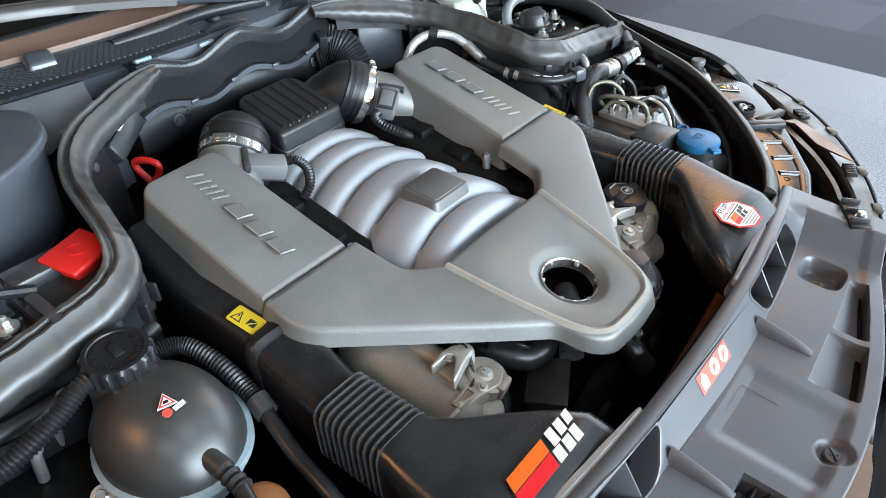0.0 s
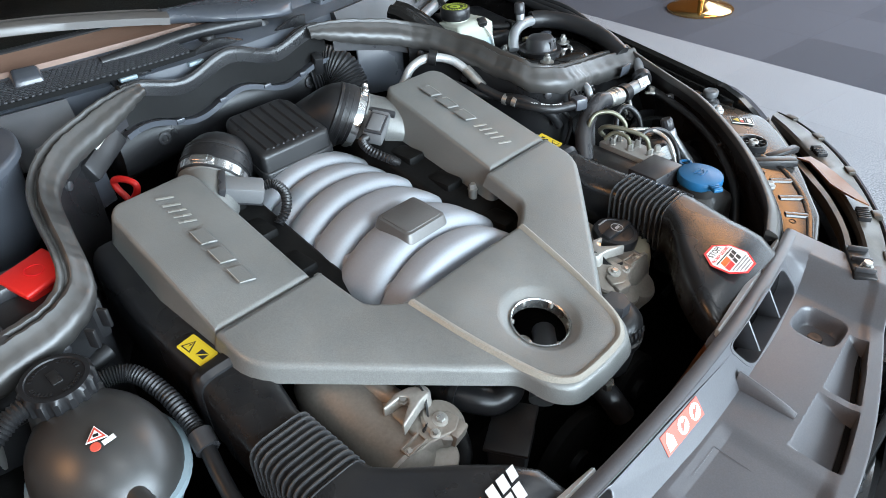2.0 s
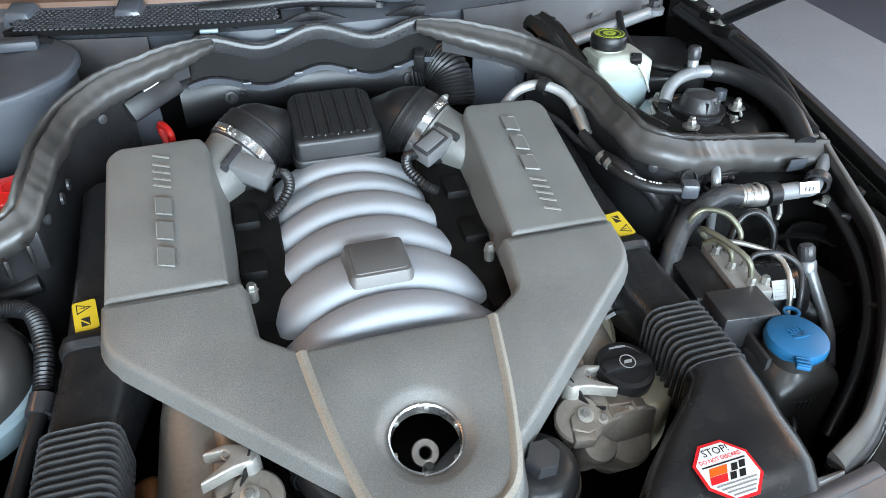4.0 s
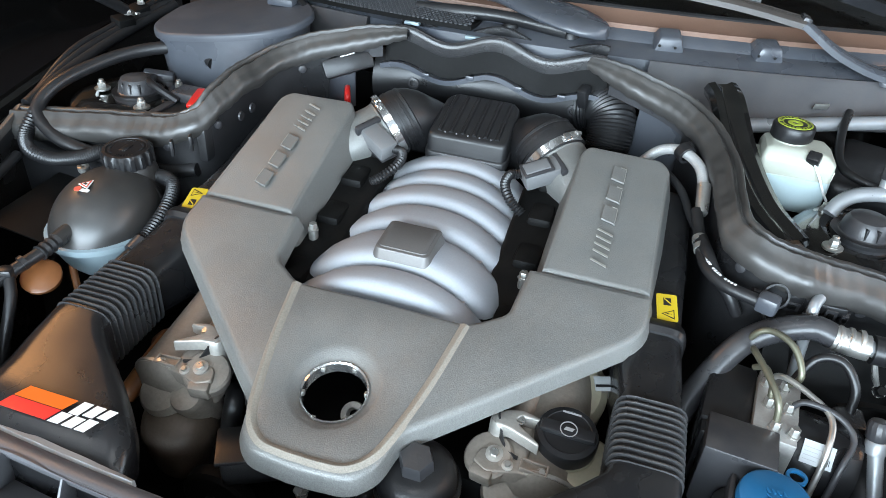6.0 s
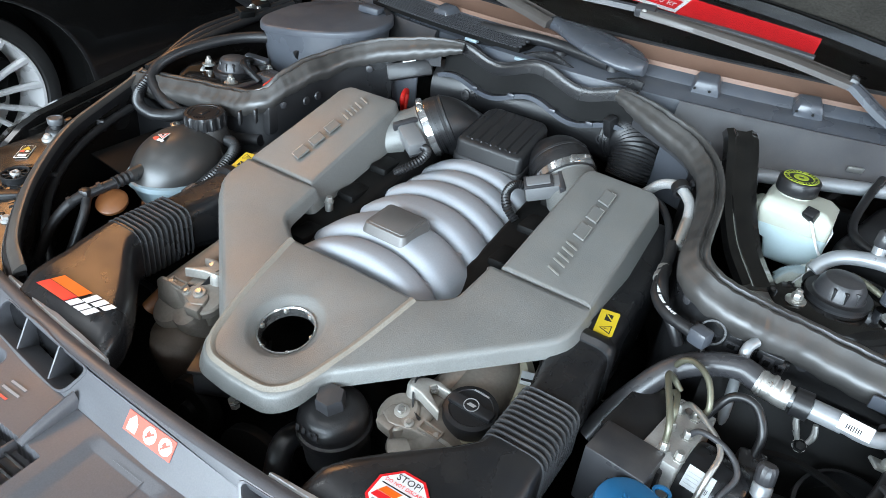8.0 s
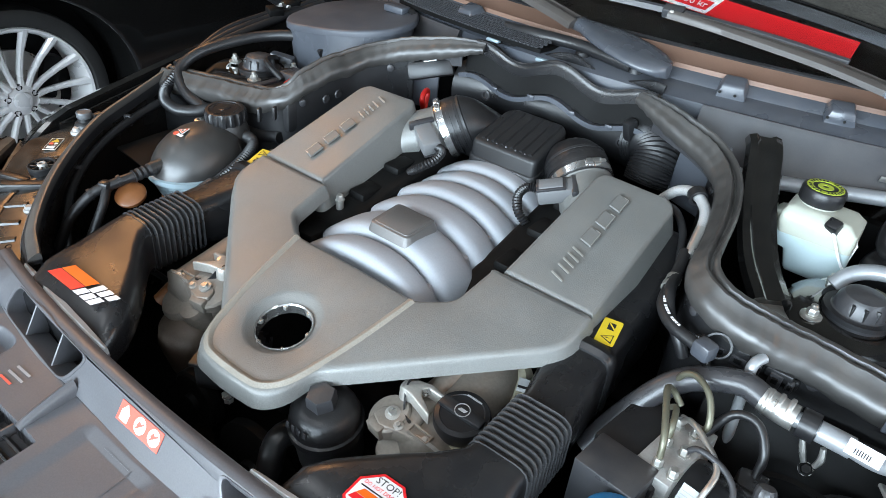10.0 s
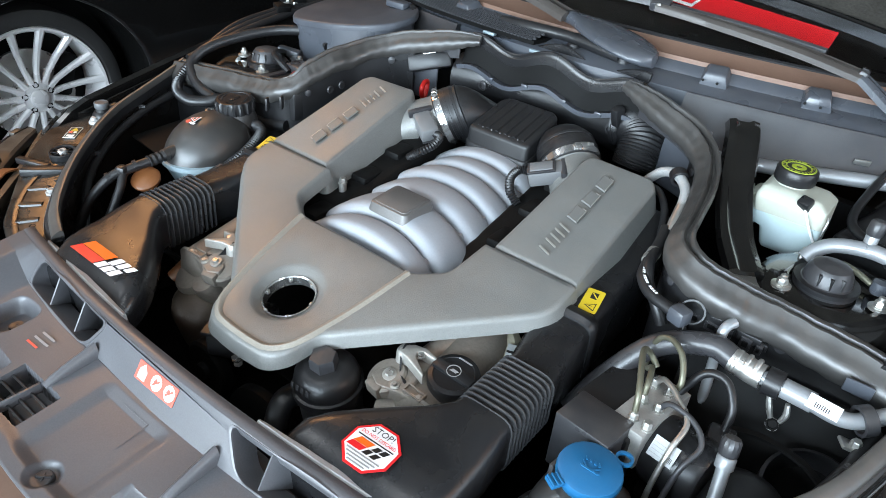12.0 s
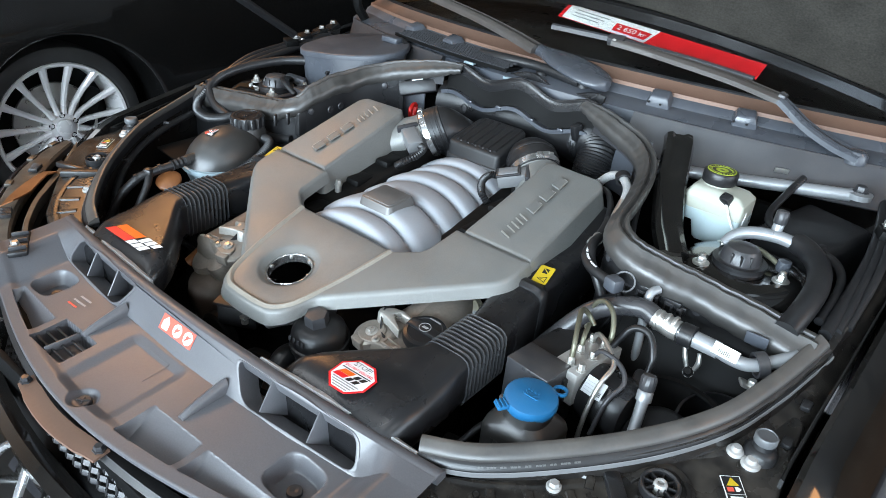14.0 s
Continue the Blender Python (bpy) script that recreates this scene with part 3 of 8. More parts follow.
for yc, ry, wide, dip in RUNNERS:
    bm = bmesh.new()
    rings = []
    for i in range(25):
        u = -1 + 2 * i / 24
        x = u * wide
        zc = arch(x, yc, wide) - 0.026 + dip
        tl = math.atan(0.052 * 2.3 * abs(u) ** 1.3 / wide * (1 if u > 0 else -1))
        shrink = 1.0 if abs(u) < 0.93 else 0.86
        rings.append([Vector((x + math.sin(tl) * 0.026 * math.sin(a) * shrink, yc - 0.012 * u * u + ry * shrink * math.copysign(abs(math.cos(a)) ** 0.55, math.cos(a)), zc + 0.026 * shrink * math.copysign(abs(math.sin(a)) ** 0.6, math.sin(a)) * math.cos(tl) - 0.10 * ry * math.cos(a))) for a in [2 * math.pi * j / 28 for j in range(28)]])
    skin(bm, rings)
    part("runner", bm, M_SILVER, manifold)
bm = bmesh.new()
lid(bm, fillet([(-0.098, 0.01), (0.098, 0.01), (0.09, 0.335), (-0.09, 0.335)], 0.02, 4), lambda x, y: arch(x, y, 0.115) - 0.0075, 0.08, 0.01, seg=2)
part("plenum", bm, M_SILVER, manifold)
m = basis((-0.001, 0.086, 0.8720), (1, 0, 0), (0, 1, 0.075))
bm = lid(bmesh.new(), rrect(0.070, 0.062, 0.008), lambda x, y: 0.003, 0.014, 0.002, flare=0.004, seg=2)
bmesh.ops.transform(bm, matrix=m, verts=bm.verts)
plinth = part("badge_plinth", bm, M_BADGE, manifold)
bm = lid(bmesh.new(), rrect(0.061, 0.053, 0.006), lambda x, y: 0.0042, 0.003, 0.001, seg=2)
bmesh.ops.transform(bm, matrix=m, verts=bm.verts)
part("badge_plate", bm, M_BADGE, plinth, "blank anthracite badge plate")

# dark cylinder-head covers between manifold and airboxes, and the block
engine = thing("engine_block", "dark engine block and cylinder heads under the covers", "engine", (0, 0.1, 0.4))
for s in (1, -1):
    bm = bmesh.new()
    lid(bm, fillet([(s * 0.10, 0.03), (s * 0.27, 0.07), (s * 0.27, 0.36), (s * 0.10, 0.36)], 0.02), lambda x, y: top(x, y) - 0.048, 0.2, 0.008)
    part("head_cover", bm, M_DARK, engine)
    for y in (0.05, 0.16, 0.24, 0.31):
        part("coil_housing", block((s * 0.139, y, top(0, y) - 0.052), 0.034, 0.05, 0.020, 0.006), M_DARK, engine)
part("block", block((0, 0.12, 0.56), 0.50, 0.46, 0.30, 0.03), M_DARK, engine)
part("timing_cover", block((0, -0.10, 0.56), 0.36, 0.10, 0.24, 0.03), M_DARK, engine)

# ---- throttle hoses with clamps ----
for s in (1, -1):
    hose = thing("intake_hose", "black rubber intake elbow with a bright worm clamp", "hose", (s * 0.12, 0.38, 0.93), "intake hoses")
    d = Vector((-s * 0.68, 0.55, 0.45)).normalized()
    p1 = Vector((s * 0.131, 0.352, 0.893))
    part("elbow", pipe([p1 - d * 0.006, p1 + d * 0.022, p1 + Vector((-s * 0.034, 0.034, 0.000)), p1 + Vector((-s * 0.064, 0.060, -0.020)), p1 + Vector((-s * 0.105, 0.068, -0.040))], [0.0485, 0.0490, 0.046, 0.043, 0.042], 28), M_HOSE, hose)
    for k in range(3):
        part("hose_bead", hoop(bmesh.new(), [(0.046, -0.004), (0.0505 - 0.001 * k, -0.002), (0.0505 - 0.001 * k, 0.002), (0.046, 0.004)], p1 + d * (0.014 + 0.010 * k), d, 36), M_HOSE, hose)
    part("neck", pipe([Vector((s * 0.186, 0.290, 0.868)), Vector((s * 0.164, 0.314, 0.880)), p1 - d * 0.018, p1 + d * 0.002], [0.036, 0.042, 0.0465, 0.0475], 32), M_COVER, hose, "grey coated inlet neck")
    part("clamp_band", hoop(bmesh.new(), [(0.0485, -0.006), (0.0502, -0.006), (0.0502, 0.006), (0.0485, 0.006)], p1, d, 40), M_BRIGHT, hose, "bright clamp band")
    up = (Vector((0, 0, 1)) - d * d.z).normalized()
    across = d.cross(up)
    at = p1 + up * 0.0525
    screw = block(basis(at, across, d), 0.024, 0.010, 0.007, 0.002)
    hexnut(screw, at + across * 0.011, 0.0042, 0.009, across)
    part("clamp_screw", screw, M_BRIGHT, hose)
    sens = thing("air_sensor", "grey air-mass sensor with a corrugated black lead", "sensor", (s * 0.13, 0.28, 0.89), "air sensors")
    m = basis((s * 0.124, 0.287, 0.897), (s * 0.80, 0.46, 0.26), (-0.46 * s, 0.80, 0.20))
    part("sensor_body", block(m, 0.056, 0.031, 0.025, 0.004), M_SENSOR, sens, "grey sensor body")
    part("sensor_flange", block(m @ pose(0.028, 0, -0.002), 0.010, 0.044, 0.029, 0.003), M_TRIM, sens)
    part("sensor_rim", block(m @ pose(-0.006, 0, 0.0135), 0.044, 0.028, 0.004, 0.001), M_TRIM, sens)
    part("sensor_cap", block(m @ pose(-0.006, 0, 0.0155), 0.036, 0.021, 0.004, 0.0015), M_SENSOR, sens)
    part("lead", pipe([(s * 0.100, 0.284, 0.892), (s * 0.082, 0.274, 0.892), (s * 0.080, 0.254, 0.884), (s * 0.094, 0.235, 0.872), (s * 0.112, 0.232, 0.858)], 0.0065, 10, 6, 22, 0.001), M_HOSE, sens)

# ---- black ribbed resonator cover ----
grid = thing("resonator_cover", "black ribbed plastic cover between the intake hoses", "cover", (0, 0.38, 0.87))


def gtop(x, y):
    return 0.908 + 0.27 * (y - 0.327)


gp = fillet([(-0.062, 0.326), (0.062, 0.326), (0.060, 0.420), (0.046, 0.434), (-0.046, 0.434), (-0.060, 0.420)], 0.010, 4)
part("cover_shell", lid(bmesh.new(), gp, gtop, 0.035, 0.006, flare=0.002), M_BLACK, grid)
for k in range(6):
    x = -0.045 + 0.018 * k
    bm = bmesh.new()
    sweep(bm, [Vector((x, y, gtop(x, y))) for y in (0.336, 0.37, 0.424)], [(-0.0040, -0.001), (-0.0015, 0.0030), (0.0015, 0.0030), (0.0040, -0.001)])
    part("rib", bm, M_BLACK, grid)
for k in range(5):
    x = -0.036 + 0.018 * k
    part("pip", disc([(0.0022, 0), (0.0016, 0.002), (0.0, 0.0024)], (x, 0.335, gtop(0, 0.335)), n=10), M_TRIM, grid)
part("base_lip", lid(bmesh.new(), inset(gp, -0.004), lambda x, y: gtop(x, y) - 0.026, 0.012, 0.003, seg=2), M_BLACK, grid)

# ---- air ducts: filter body, collar, bellows and snout ----
def section(cx, cy, cz, w, h, r, dirx=1.0, diry=0.0, tilt=0.0):
    out = []
    for a, b in rrect(w, h, r, 4):
        out.append(Vector((cx + a * dirx, cy + a * diry, cz + b + tilt * a)))
    return out


for s in (1, -1):
    duct = thing("air_duct", "black plastic intake duct with bellows and printed stickers", "air duct", (s * 0.32, -0.05, 0.75), "air ducts")
    bm = bmesh.new()
    skin(bm, [section(s * 0.282, 0.318, 0.842, 0.09, 0.10, 0.02), section(s * 0.285, 0.300, 0.840, 0.098, 0.11, 0.02), section(s * 0.288, 0.20, 0.806, 0.100, 0.11, 0.015), section(s * 0.292, 0.085, 0.797, 0.092, 0.105, 0.015), section(s * 0.300, 0.070, 0.797, 0.086, 0.100, 0.02)])
    part("filter_body", bm, M_DUCT, duct)
    bm = bmesh.new()
    skin(bm, [section(s * 0.300, 0.080, 0.797, 0.082, 0.100, 0.02), section(s * 0.300, 0.074, 0.797, 0.089, 0.108, 0.022), section(s * 0.301, 0.062, 0.797, 0.089, 0.108, 0.022), section(s * 0.302, 0.056, 0.796, 0.082, 0.100, 0.02)])
    part("collar", bm, M_DUCT, duct)
    bm = bmesh.new()
    skin(bm, [section(s * 0.301, 0.07, 0.796, 0.080, 0.098, 0.02), section(s * 0.308, 0.02, 0.793, 0.073, 0.088, 0.02), section(s * 0.315, -0.03, 0.793, 0.066, 0.078, 0.02), section(s * 0.316, -0.05, 0.793, 0.066, 0.076, 0.02)])
    part("elbow", bm, M_DUCT, duct)
    bm = bmesh.new()
    rings = []
    n = 10
    for i in range(n * 12 + 1):
        u = i / (n * 12)
        y = -0.044 - 0.086 * u
        c = min(max((0.5 + 0.5 * math.cos(2 * math.pi * n * u) - 0.45) / 0.40, 0), 1)
        g = 0.0085 * c - 0.0045
        rings.append(section(s * 0.316, y, 0.794 - 0.004 * u, 0.067 + 2 * g, 0.074 + 2 * g, 0.02))
    skin(bm, rings)
    part("bellows", bm, M_BELLOWS, duct, "ribbed flexible bellows")
    # snout turns inward and widens to the front
    bm = bmesh.new()
    secs = [section(s * c, y, z, w, h, r) for c, y, z, w, h, r in (
        (0.316, -0.126, 0.791, 0.071, 0.078, 0.020), (0.314, -0.142, 0.790, 0.076, 0.076, 0.020), (0.304, -0.162, 0.786, 0.102, 0.074, 0.024), (0.290, -0.184, 0.782, 0.132, 0.072, 0.026),
        (0.277, -0.206, 0.779, 0.158, 0.070, 0.028), (0.266, -0.228, 0.777, 0.180, 0.068, 0.028), (0.256, -0.252, 0.773, 0.194, 0.066, 0.026), (0.250, -0.274, 0.764, 0.192, 0.058, 0.022), (0.248, -0.292, 0.752, 0.188, 0.048, 0.018))]
    for sec_ring in secs:
        for q in sec_ring:
            if q.y < -0.20:
                q.y += 0.30 * (abs(q.x) - 0.24) ** 2 * (1 if abs(q.x) > 0.24 else 0)
    skin(bm, secs)
    part("snout", bm, M_DUCT, duct)
    # yellow warning sticker on the filter body
    m = basis((s * 0.3175, 0.097, 0.8530), (s * -0.15, 1, 0.26), (-1, 0, 0.0)) if s > 0 else basis((s * 0.3175, 0.097, 0.8530), (0.15, -1, -0.26), (1, 0, 0))
    st = decal("yellow_sticker", m, rrect(0.040, 0.024, 0.003), M_YELLOW, duct)
    m2 = m @ pose(0, 0, 0.0006)
    decal("triangle_print", m2, [(-0.017, -0.008), (-0.003, -0.008), (-0.010, 0.007)], M_INK, st, 0.0003)
    decal("triangle_inner", m2 @ pose(0, 0, 0.0003), [(-0.0148, -0.0068), (-0.0052, -0.0068), (-0.010, 0.0045)], M_YELLOW, st, 0.0003)
    decal("bolt_print", m2 @ pose(0, 0, 0.0006), [(-0.0105, -0.005), (-0.009, 0.0005), (-0.0098, 0.0005), (-0.0095, 0.003), (-0.011, -0.001), (-0.0102, -0.001)], M_INK, st, 0.0003)
    decal("book_print", m2, [(0.003, -0.005), (0.014, -0.005), (0.014, 0.004), (0.003, 0.004)], M_INK, st, 0.0003)
    decal("wrench_print", m2 @ pose(0, 0, 0.0003), [(0.004, -0.005), (0.006, -0.005), (0.014, 0.003), (0.012, 0.003)], M_YELLOW, st, 0.0003)

# snout stickers
m = basis((-0.266, -0.2505, 0.8113), (1, 0.0, 0), (0, 1, 0.06))
kn = decal("maker_sticker", m, [(-0.032, 0.001), (0.026, 0.001), (0.033, 0.0155), (-0.025, 0.0155)], M_ORANGE, bpy.data.objects["air_duct.001"])
decal("red_band", m, [(-0.039, -0.0145), (0.019, -0.0145), (0.0255, 0.0), (-0.0325, 0.0)], M_LABELRED, kn)
for x0, w, y0, y1 in ((0.034, 0.011, 0.0, 0.0165), (0.049, 0.011, 0.002, 0.0165), (0.064, 0.010, 0.004, 0.0165), (0.022, 0.012, -0.0145, -0.001), (0.038, 0.012, -0.0145, -0.001), (0.053, 0.011, -0.0145, 0.0005)):
    decal("white_block", m, [(x0, y0), (x0 + w, y0), (x0 + w + 0.006, y1), (x0 + 0.006, y1)], M_WHITE, kn)
m = basis((0.2535, -0.2425, 0.8115), (1, 0.04, 0), (-0.04, 1, 0.06))
octo = [(0.0325 * math.cos(math.pi / 8 + k * math.pi / 4), 0.0325 * math.sin(math.pi / 8 + k * math.pi / 4)) for k in range(8)]
oc = decal("warning_octagon", m, octo, M_LABELRED, bpy.data.objects["air_duct"])
up1, up2 = m @ pose(0, 0, 0.0006), m @ pose(0, 0, 0.0011)
decal("white_octagon", up1, [(x * 0.9, y * 0.9) for x, y in octo], M_WHITE, oc, 0.0004)
up2s = up2 @ Matrix.Scale(0.9, 4)
lettering("stop_word", "STOP!", up2s @ pose(0, 0.0225, 0), 0.012, M_INK, oc, 0.0002)
lettering("discard_words", "DO NOT DISCARD", up2s @ pose(0, 0.0135, 0), 0.0064, M_LABELRED, oc, 0.0002, 0.050)
decal("fine_print", up2s, rect(-0.026, 0.0072, 0.026, 0.0088), M_INK, oc, 0.0002)
decal("orange_flag", up2s, [(-0.024, -0.003), (-0.003, -0.003), (0.002, 0.0055), (-0.019, 0.0055)], M_ORANGE, oc, 0.0002)
decal("red_flag", up2s, [(-0.028, -0.0115), (-0.008, -0.0115), (-0.0035, -0.0035), (-0.0245, -0.0035)], M_LABELRED, oc, 0.0002)
for x0, y0 in ((0.002, -0.003), (0.012, -0.002), (-0.005, -0.0115), (0.006, -0.0115)):
    decal("logo_block", up2s, [(x0, y0), (x0 + 0.0075, y0), (x0 + 0.012, y0 + 0.0075), (x0 + 0.0045, y0 + 0.0075)], M_INK, oc, 0.0002)
for k, w in enumerate((0.024, 0.021, 0.017, 0.013)):
    decal("fine_print", up2s, rect(-w, -0.0155 - 0.0042 * k, w, -0.0138 - 0.0042 * k), M_GREYINK, oc, 0.0002)

# ---- radiator shroud ----
shroud = thing("radiator_shroud", "grey moulded plastic radiator cover with ribs and side openings", "radiator cover", (0, -0.38, 0.74))
CX = -0.010


def lip_y(x):
    return -0.299 + 0.22 * (x - CX) ** 2


def lip_z(x):
    return 0.804 - 0.12 * (x - CX) ** 2


def front_y(x):
    return -0.482 + 0.62 * (x - CX) ** 2 - 1.0 * (x - CX) ** 4


def floor_z(x, y):
    e = min(max((abs(x - CX) - 0.335) / 0.055, 0), 1)
    c = min(max((abs(x + 0.018) - 0.044) / 0.024, 0), 1)
    f = min(max((y - front_y(x) - 0.014) / 0.016, 0), 1)
    g = min(max((lip_y(x) - 0.044 - y) / 0.014, 0), 1)
    sink = 0.0045 * (1 - c * c * (3 - 2 * c)) * f * g + 0.003 * f * f * (3 - 2 * f)
    return 0.759 - 0.10 * (-0.337 - y) + 0.036 * e * e * (3 - 2 * e) - 0.10 * (x - CX) ** 2 - sink


def face_at(x, v):
    """The raised back face: v from 0 (lip) to 1 (foot)."""
    a = Vector((x, lip_y(x) - 0.014, lip_z(x) - 0.001))
    b = Vector((x, lip_y(x) - 0.040, floor_z(x, lip_y(x) - 0.040)))
    return a.lerp(b, v)


XS = [CX - 0.43 + 0.86 * i / 86 for i in range(87)]
bm = bmesh.new()
rings = []
for x in XS:
    y, z = lip_y(x), lip_z(x)
    rings.append([Vector((x, y + 0.004, z - 0.02)), Vector((x, y + 0.003, z - 0.003)), Vector((x, y - 0.001, z)), Vector((x, y - 0.011, z)), Vector((x, y - 0.0145, z - 0.002)), Vector((x, y - 0.010, z - 0.02))])
skin(bm, rings)
part("rear_lip", bm, M_SHROUD, shroud)
# back face with a long rounded opening on each side
bm = bmesh.new()
edges = []


def ring_on_face(pts):
    vs = [bm.verts.new(face_at(x, v)) for x, v in pts]
    return [bm.edges.new((vs[i], vs[(i + 1) % len(vs)])) for i in range(len(vs))], vs


rim = [(x, 0.0) for x in XS] + [(x, 1.0) for x in reversed(XS)]
e, _ = ring_on_face(rim)
edges += e
wins = []
for s in (1, -1):
    pts = [(CX + s * (0.232 + p[0]), 0.50 + p[1] / 0.052) for p in fillet([(-0.112, -0.0235), (0.092, -0.0225), (0.108, 0.0225), (-0.078, 0.0235)], 0.018, 6)]
    dense = []
    for i in range(len(pts)):
        a, b = pts[i], pts[(i + 1) % len(pts)]
        k = max(1, int(abs(b[0] - a[0]) / 0.02))
        dense += [(a[0] + (b[0] - a[0]) * j / k, a[1] + (b[1] - a[1]) * j / k) for j in range(k)]
    e, vs = ring_on_face(dense)
    edges += e
    wins.append((s, [v.co.copy() for v in vs], vs))
bmesh.ops.triangle_fill(bm, edges=edges, use_beauty=True)
for s, ps, vs in wins:
    back = [bm.verts.new(v.co + Vector((0, 0.030, -0.016))) for v in vs]
    for i in range(len(vs)):
        bm.faces.new((vs[i], vs[(i + 1) % len(vs)], back[(i + 1) % len(vs)], back[i]))
part("back_face", bm, M_SHROUD, shroud)
for s, ps, vs in wins:
    bm = bmesh.new()
    n = len(ps)
    mid = sum(ps, Vector()) / n
    rings = []
    for i in range(n):
        o = (ps[i] - mid).normalized()
        out = Vector((0, -0.85, 0.5))
        rings.append([ps[i] - o * 0.001 - out * 0.002, ps[i] - o * 0.0005 + out * 0.0006, ps[i] + o * 0.002 + out * 0.0012, ps[i] + o * 0.0045 + out * 0.0008, ps[i] + o * 0.0055 - out * 0.001])
    skin(bm, rings, loop=True)
    part("opening_rim", bm, M_SHROUD, shroud)
for s in (1, -1):
    for dx in (-0.035, 0.045):
        x = CX + s * (0.225 + dx)
        q = face_at(x, 0.5)
        part("fin", block(basis(q + Vector((0, 0.020, -0.010)), (0.25 * s, 0.85, -0.5), (1, 0, 0)), 0.045, 0.0025, 0.045, 0.0005), M_SHROUD, shroud)
# sloping tray with scoops, dishes and the small grille pressed into it
SCOOPS = [(0.066, 0.162, -0.407), (0.176, 0.292, -0.404), (-0.330, -0.208, -0.394)]
GRILLE = (-0.192, -0.102, -0.394, -0.448)
OVALS = [(0.281, -0.361, 0.033, 0.030), (-0.303, -0.359, 0.033, 0.030)]


def ramp(e0, e1, v):
    k = min(max((v - e0) / (e1 - e0), 0), 1)
    return k * k * (3 - 2 * k)


def pressed(x, y):
    """Depth of the pockets below the tray."""
    d = 0.0
    for x0, x1, y0 in SCOOPS:
        a = (x - x0) / (x1 - x0)
        back, fore = y0 + 0.036 * (x0 + x1) / 2 * a, front_y(x) + 0.016
        if -0.02 < a < 1.02 and fore < y < back:
            u = (back - y) / (back - fore)
            d = max(d, (0.026 * u + 0.0012) * ramp(-0.02, 0.035, a) * ramp(-0.02, 0.035, 1 - a) * ramp(0.0, 0.06, 1 - u))
    x0, x1, y0, y1 = GRILLE
    if x0 < x < x1 and y1 < y < y0:
        d = max(d, 0.030)
    for cx, cy, a, b in OVALS:
        e = (abs((x - cx) / a) ** 3.6 + abs((y - cy) / b) ** 3.6) ** (1 / 3.6)
        d = max(d, 0.024 * (1 - ramp(0.74, 1.03, e)))
    d = max(d, 0.007 * (1 - ramp(0.6, 1.0, math.hypot(x + 0.017, y + 0.459) / 0.021)))
    return d


bm = bmesh.new()
NX, NY = 430, 130
rows = []
for j in range(NY + 1):
    row = []
    for i in range(NX + 1):
        x = CX - 0.43 + 0.86 * i / NX
        ya, yb = lip_y(x) - 0.038, front_y(x)
        y = ya + (yb - ya) * j / NY
        row.append(bm.verts.new((x, y, floor_z(x, y) - pressed(x, y))))
    rows.append(row)
rows.append([bm.verts.new(v.co + Vector((0, -0.0015, -0.0015))) for v in rows[-1]])
rows.append([bm.verts.new(v.co + Vector((0, 0.0005, -0.006))) for v in rows[-1]])
rows.append([bm.verts.new(v.co + Vector((0, 0.004, -0.002))) for v in rows[-1]])
for r0, r1 in zip(rows, rows[1:]):
    for i in range(NX):
        bm.faces.new((r0[i], r1[i], r1[i + 1], r0[i + 1]))
tray_ob = part("tray", bm, M_SHROUD, shroud, angle=40)
# near-black strip along the foot of each scoop, the slot's shade as colour
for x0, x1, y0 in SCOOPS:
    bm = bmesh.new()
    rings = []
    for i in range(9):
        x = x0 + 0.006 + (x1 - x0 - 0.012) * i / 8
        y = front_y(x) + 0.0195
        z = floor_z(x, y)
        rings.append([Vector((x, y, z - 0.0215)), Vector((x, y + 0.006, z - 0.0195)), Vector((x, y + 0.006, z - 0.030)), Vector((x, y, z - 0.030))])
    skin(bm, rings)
    part("scoop_slot_shade", bm, M_DARK, tray_ob)
for x in (0.108, -0.136):
    bm = bmesh.new()
    rings = []
    for i in range(9):
        u = i / 8
        y = -0.330 - 0.068 * u
        w, h = 0.0075 * (1 - 0.25 * u), 0.017 * (1 - u) ** 0.6 + 0.003
        zz = floor_z(x, y)
        rings.append([Vector((x + w * math.cos(a), y, zz + h * max(math.sin(a), -0.2))) for a in [2 * math.pi * k / 12 for k in range(12)]])
    skin(bm, rings)
    part("rib", bm, M_SHROUD, shroud)
for k in range(3):
    part("grille_slat", block(pose(-0.147, -0.408 - 0.014 * k, floor_z(-0.145, -0.42) - 0.012, 25), 0.088, 0.003, 0.014, 0.0008), M_BLACK, shroud)
part("grille_bar", block(pose(-0.147, -0.422, floor_z(-0.145, -0.42) - 0.006), 0.004, 0.050, 0.014, 0.001), M_SHROUD, shroud)
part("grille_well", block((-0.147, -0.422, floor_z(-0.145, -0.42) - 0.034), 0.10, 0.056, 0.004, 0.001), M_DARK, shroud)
for cx, cy, a, b in OVALS:
    part("dish_screw", disc([(0.010, 0), (0.0095, 0.004), (0.005, 0.005), (0, 0.003)], (cx, cy, floor_z(cx, cy) - 0.024), n=18), M_TRIM, shroud)
# quarter-turn fastener in its dish
fz = floor_z(-0.017, -0.459) - 0.0065
bm = disc([(0.0105, -0.004), (0.0102, 0.0015), (0.009, 0.0025), (0.0, 0.0028)], (-0.017, -0.459, fz), (0, -0.13, 1), 24)
box(bm, pose(-0.017, -0.459, fz + 0.003, 0, 0, 40), 0.017, 0.0026, 0.003, 0.0008)
box(bm, pose(-0.017, -0.459, fz + 0.003, 0, 0, 130), 0.010, 0.0022, 0.002, 0.0006)
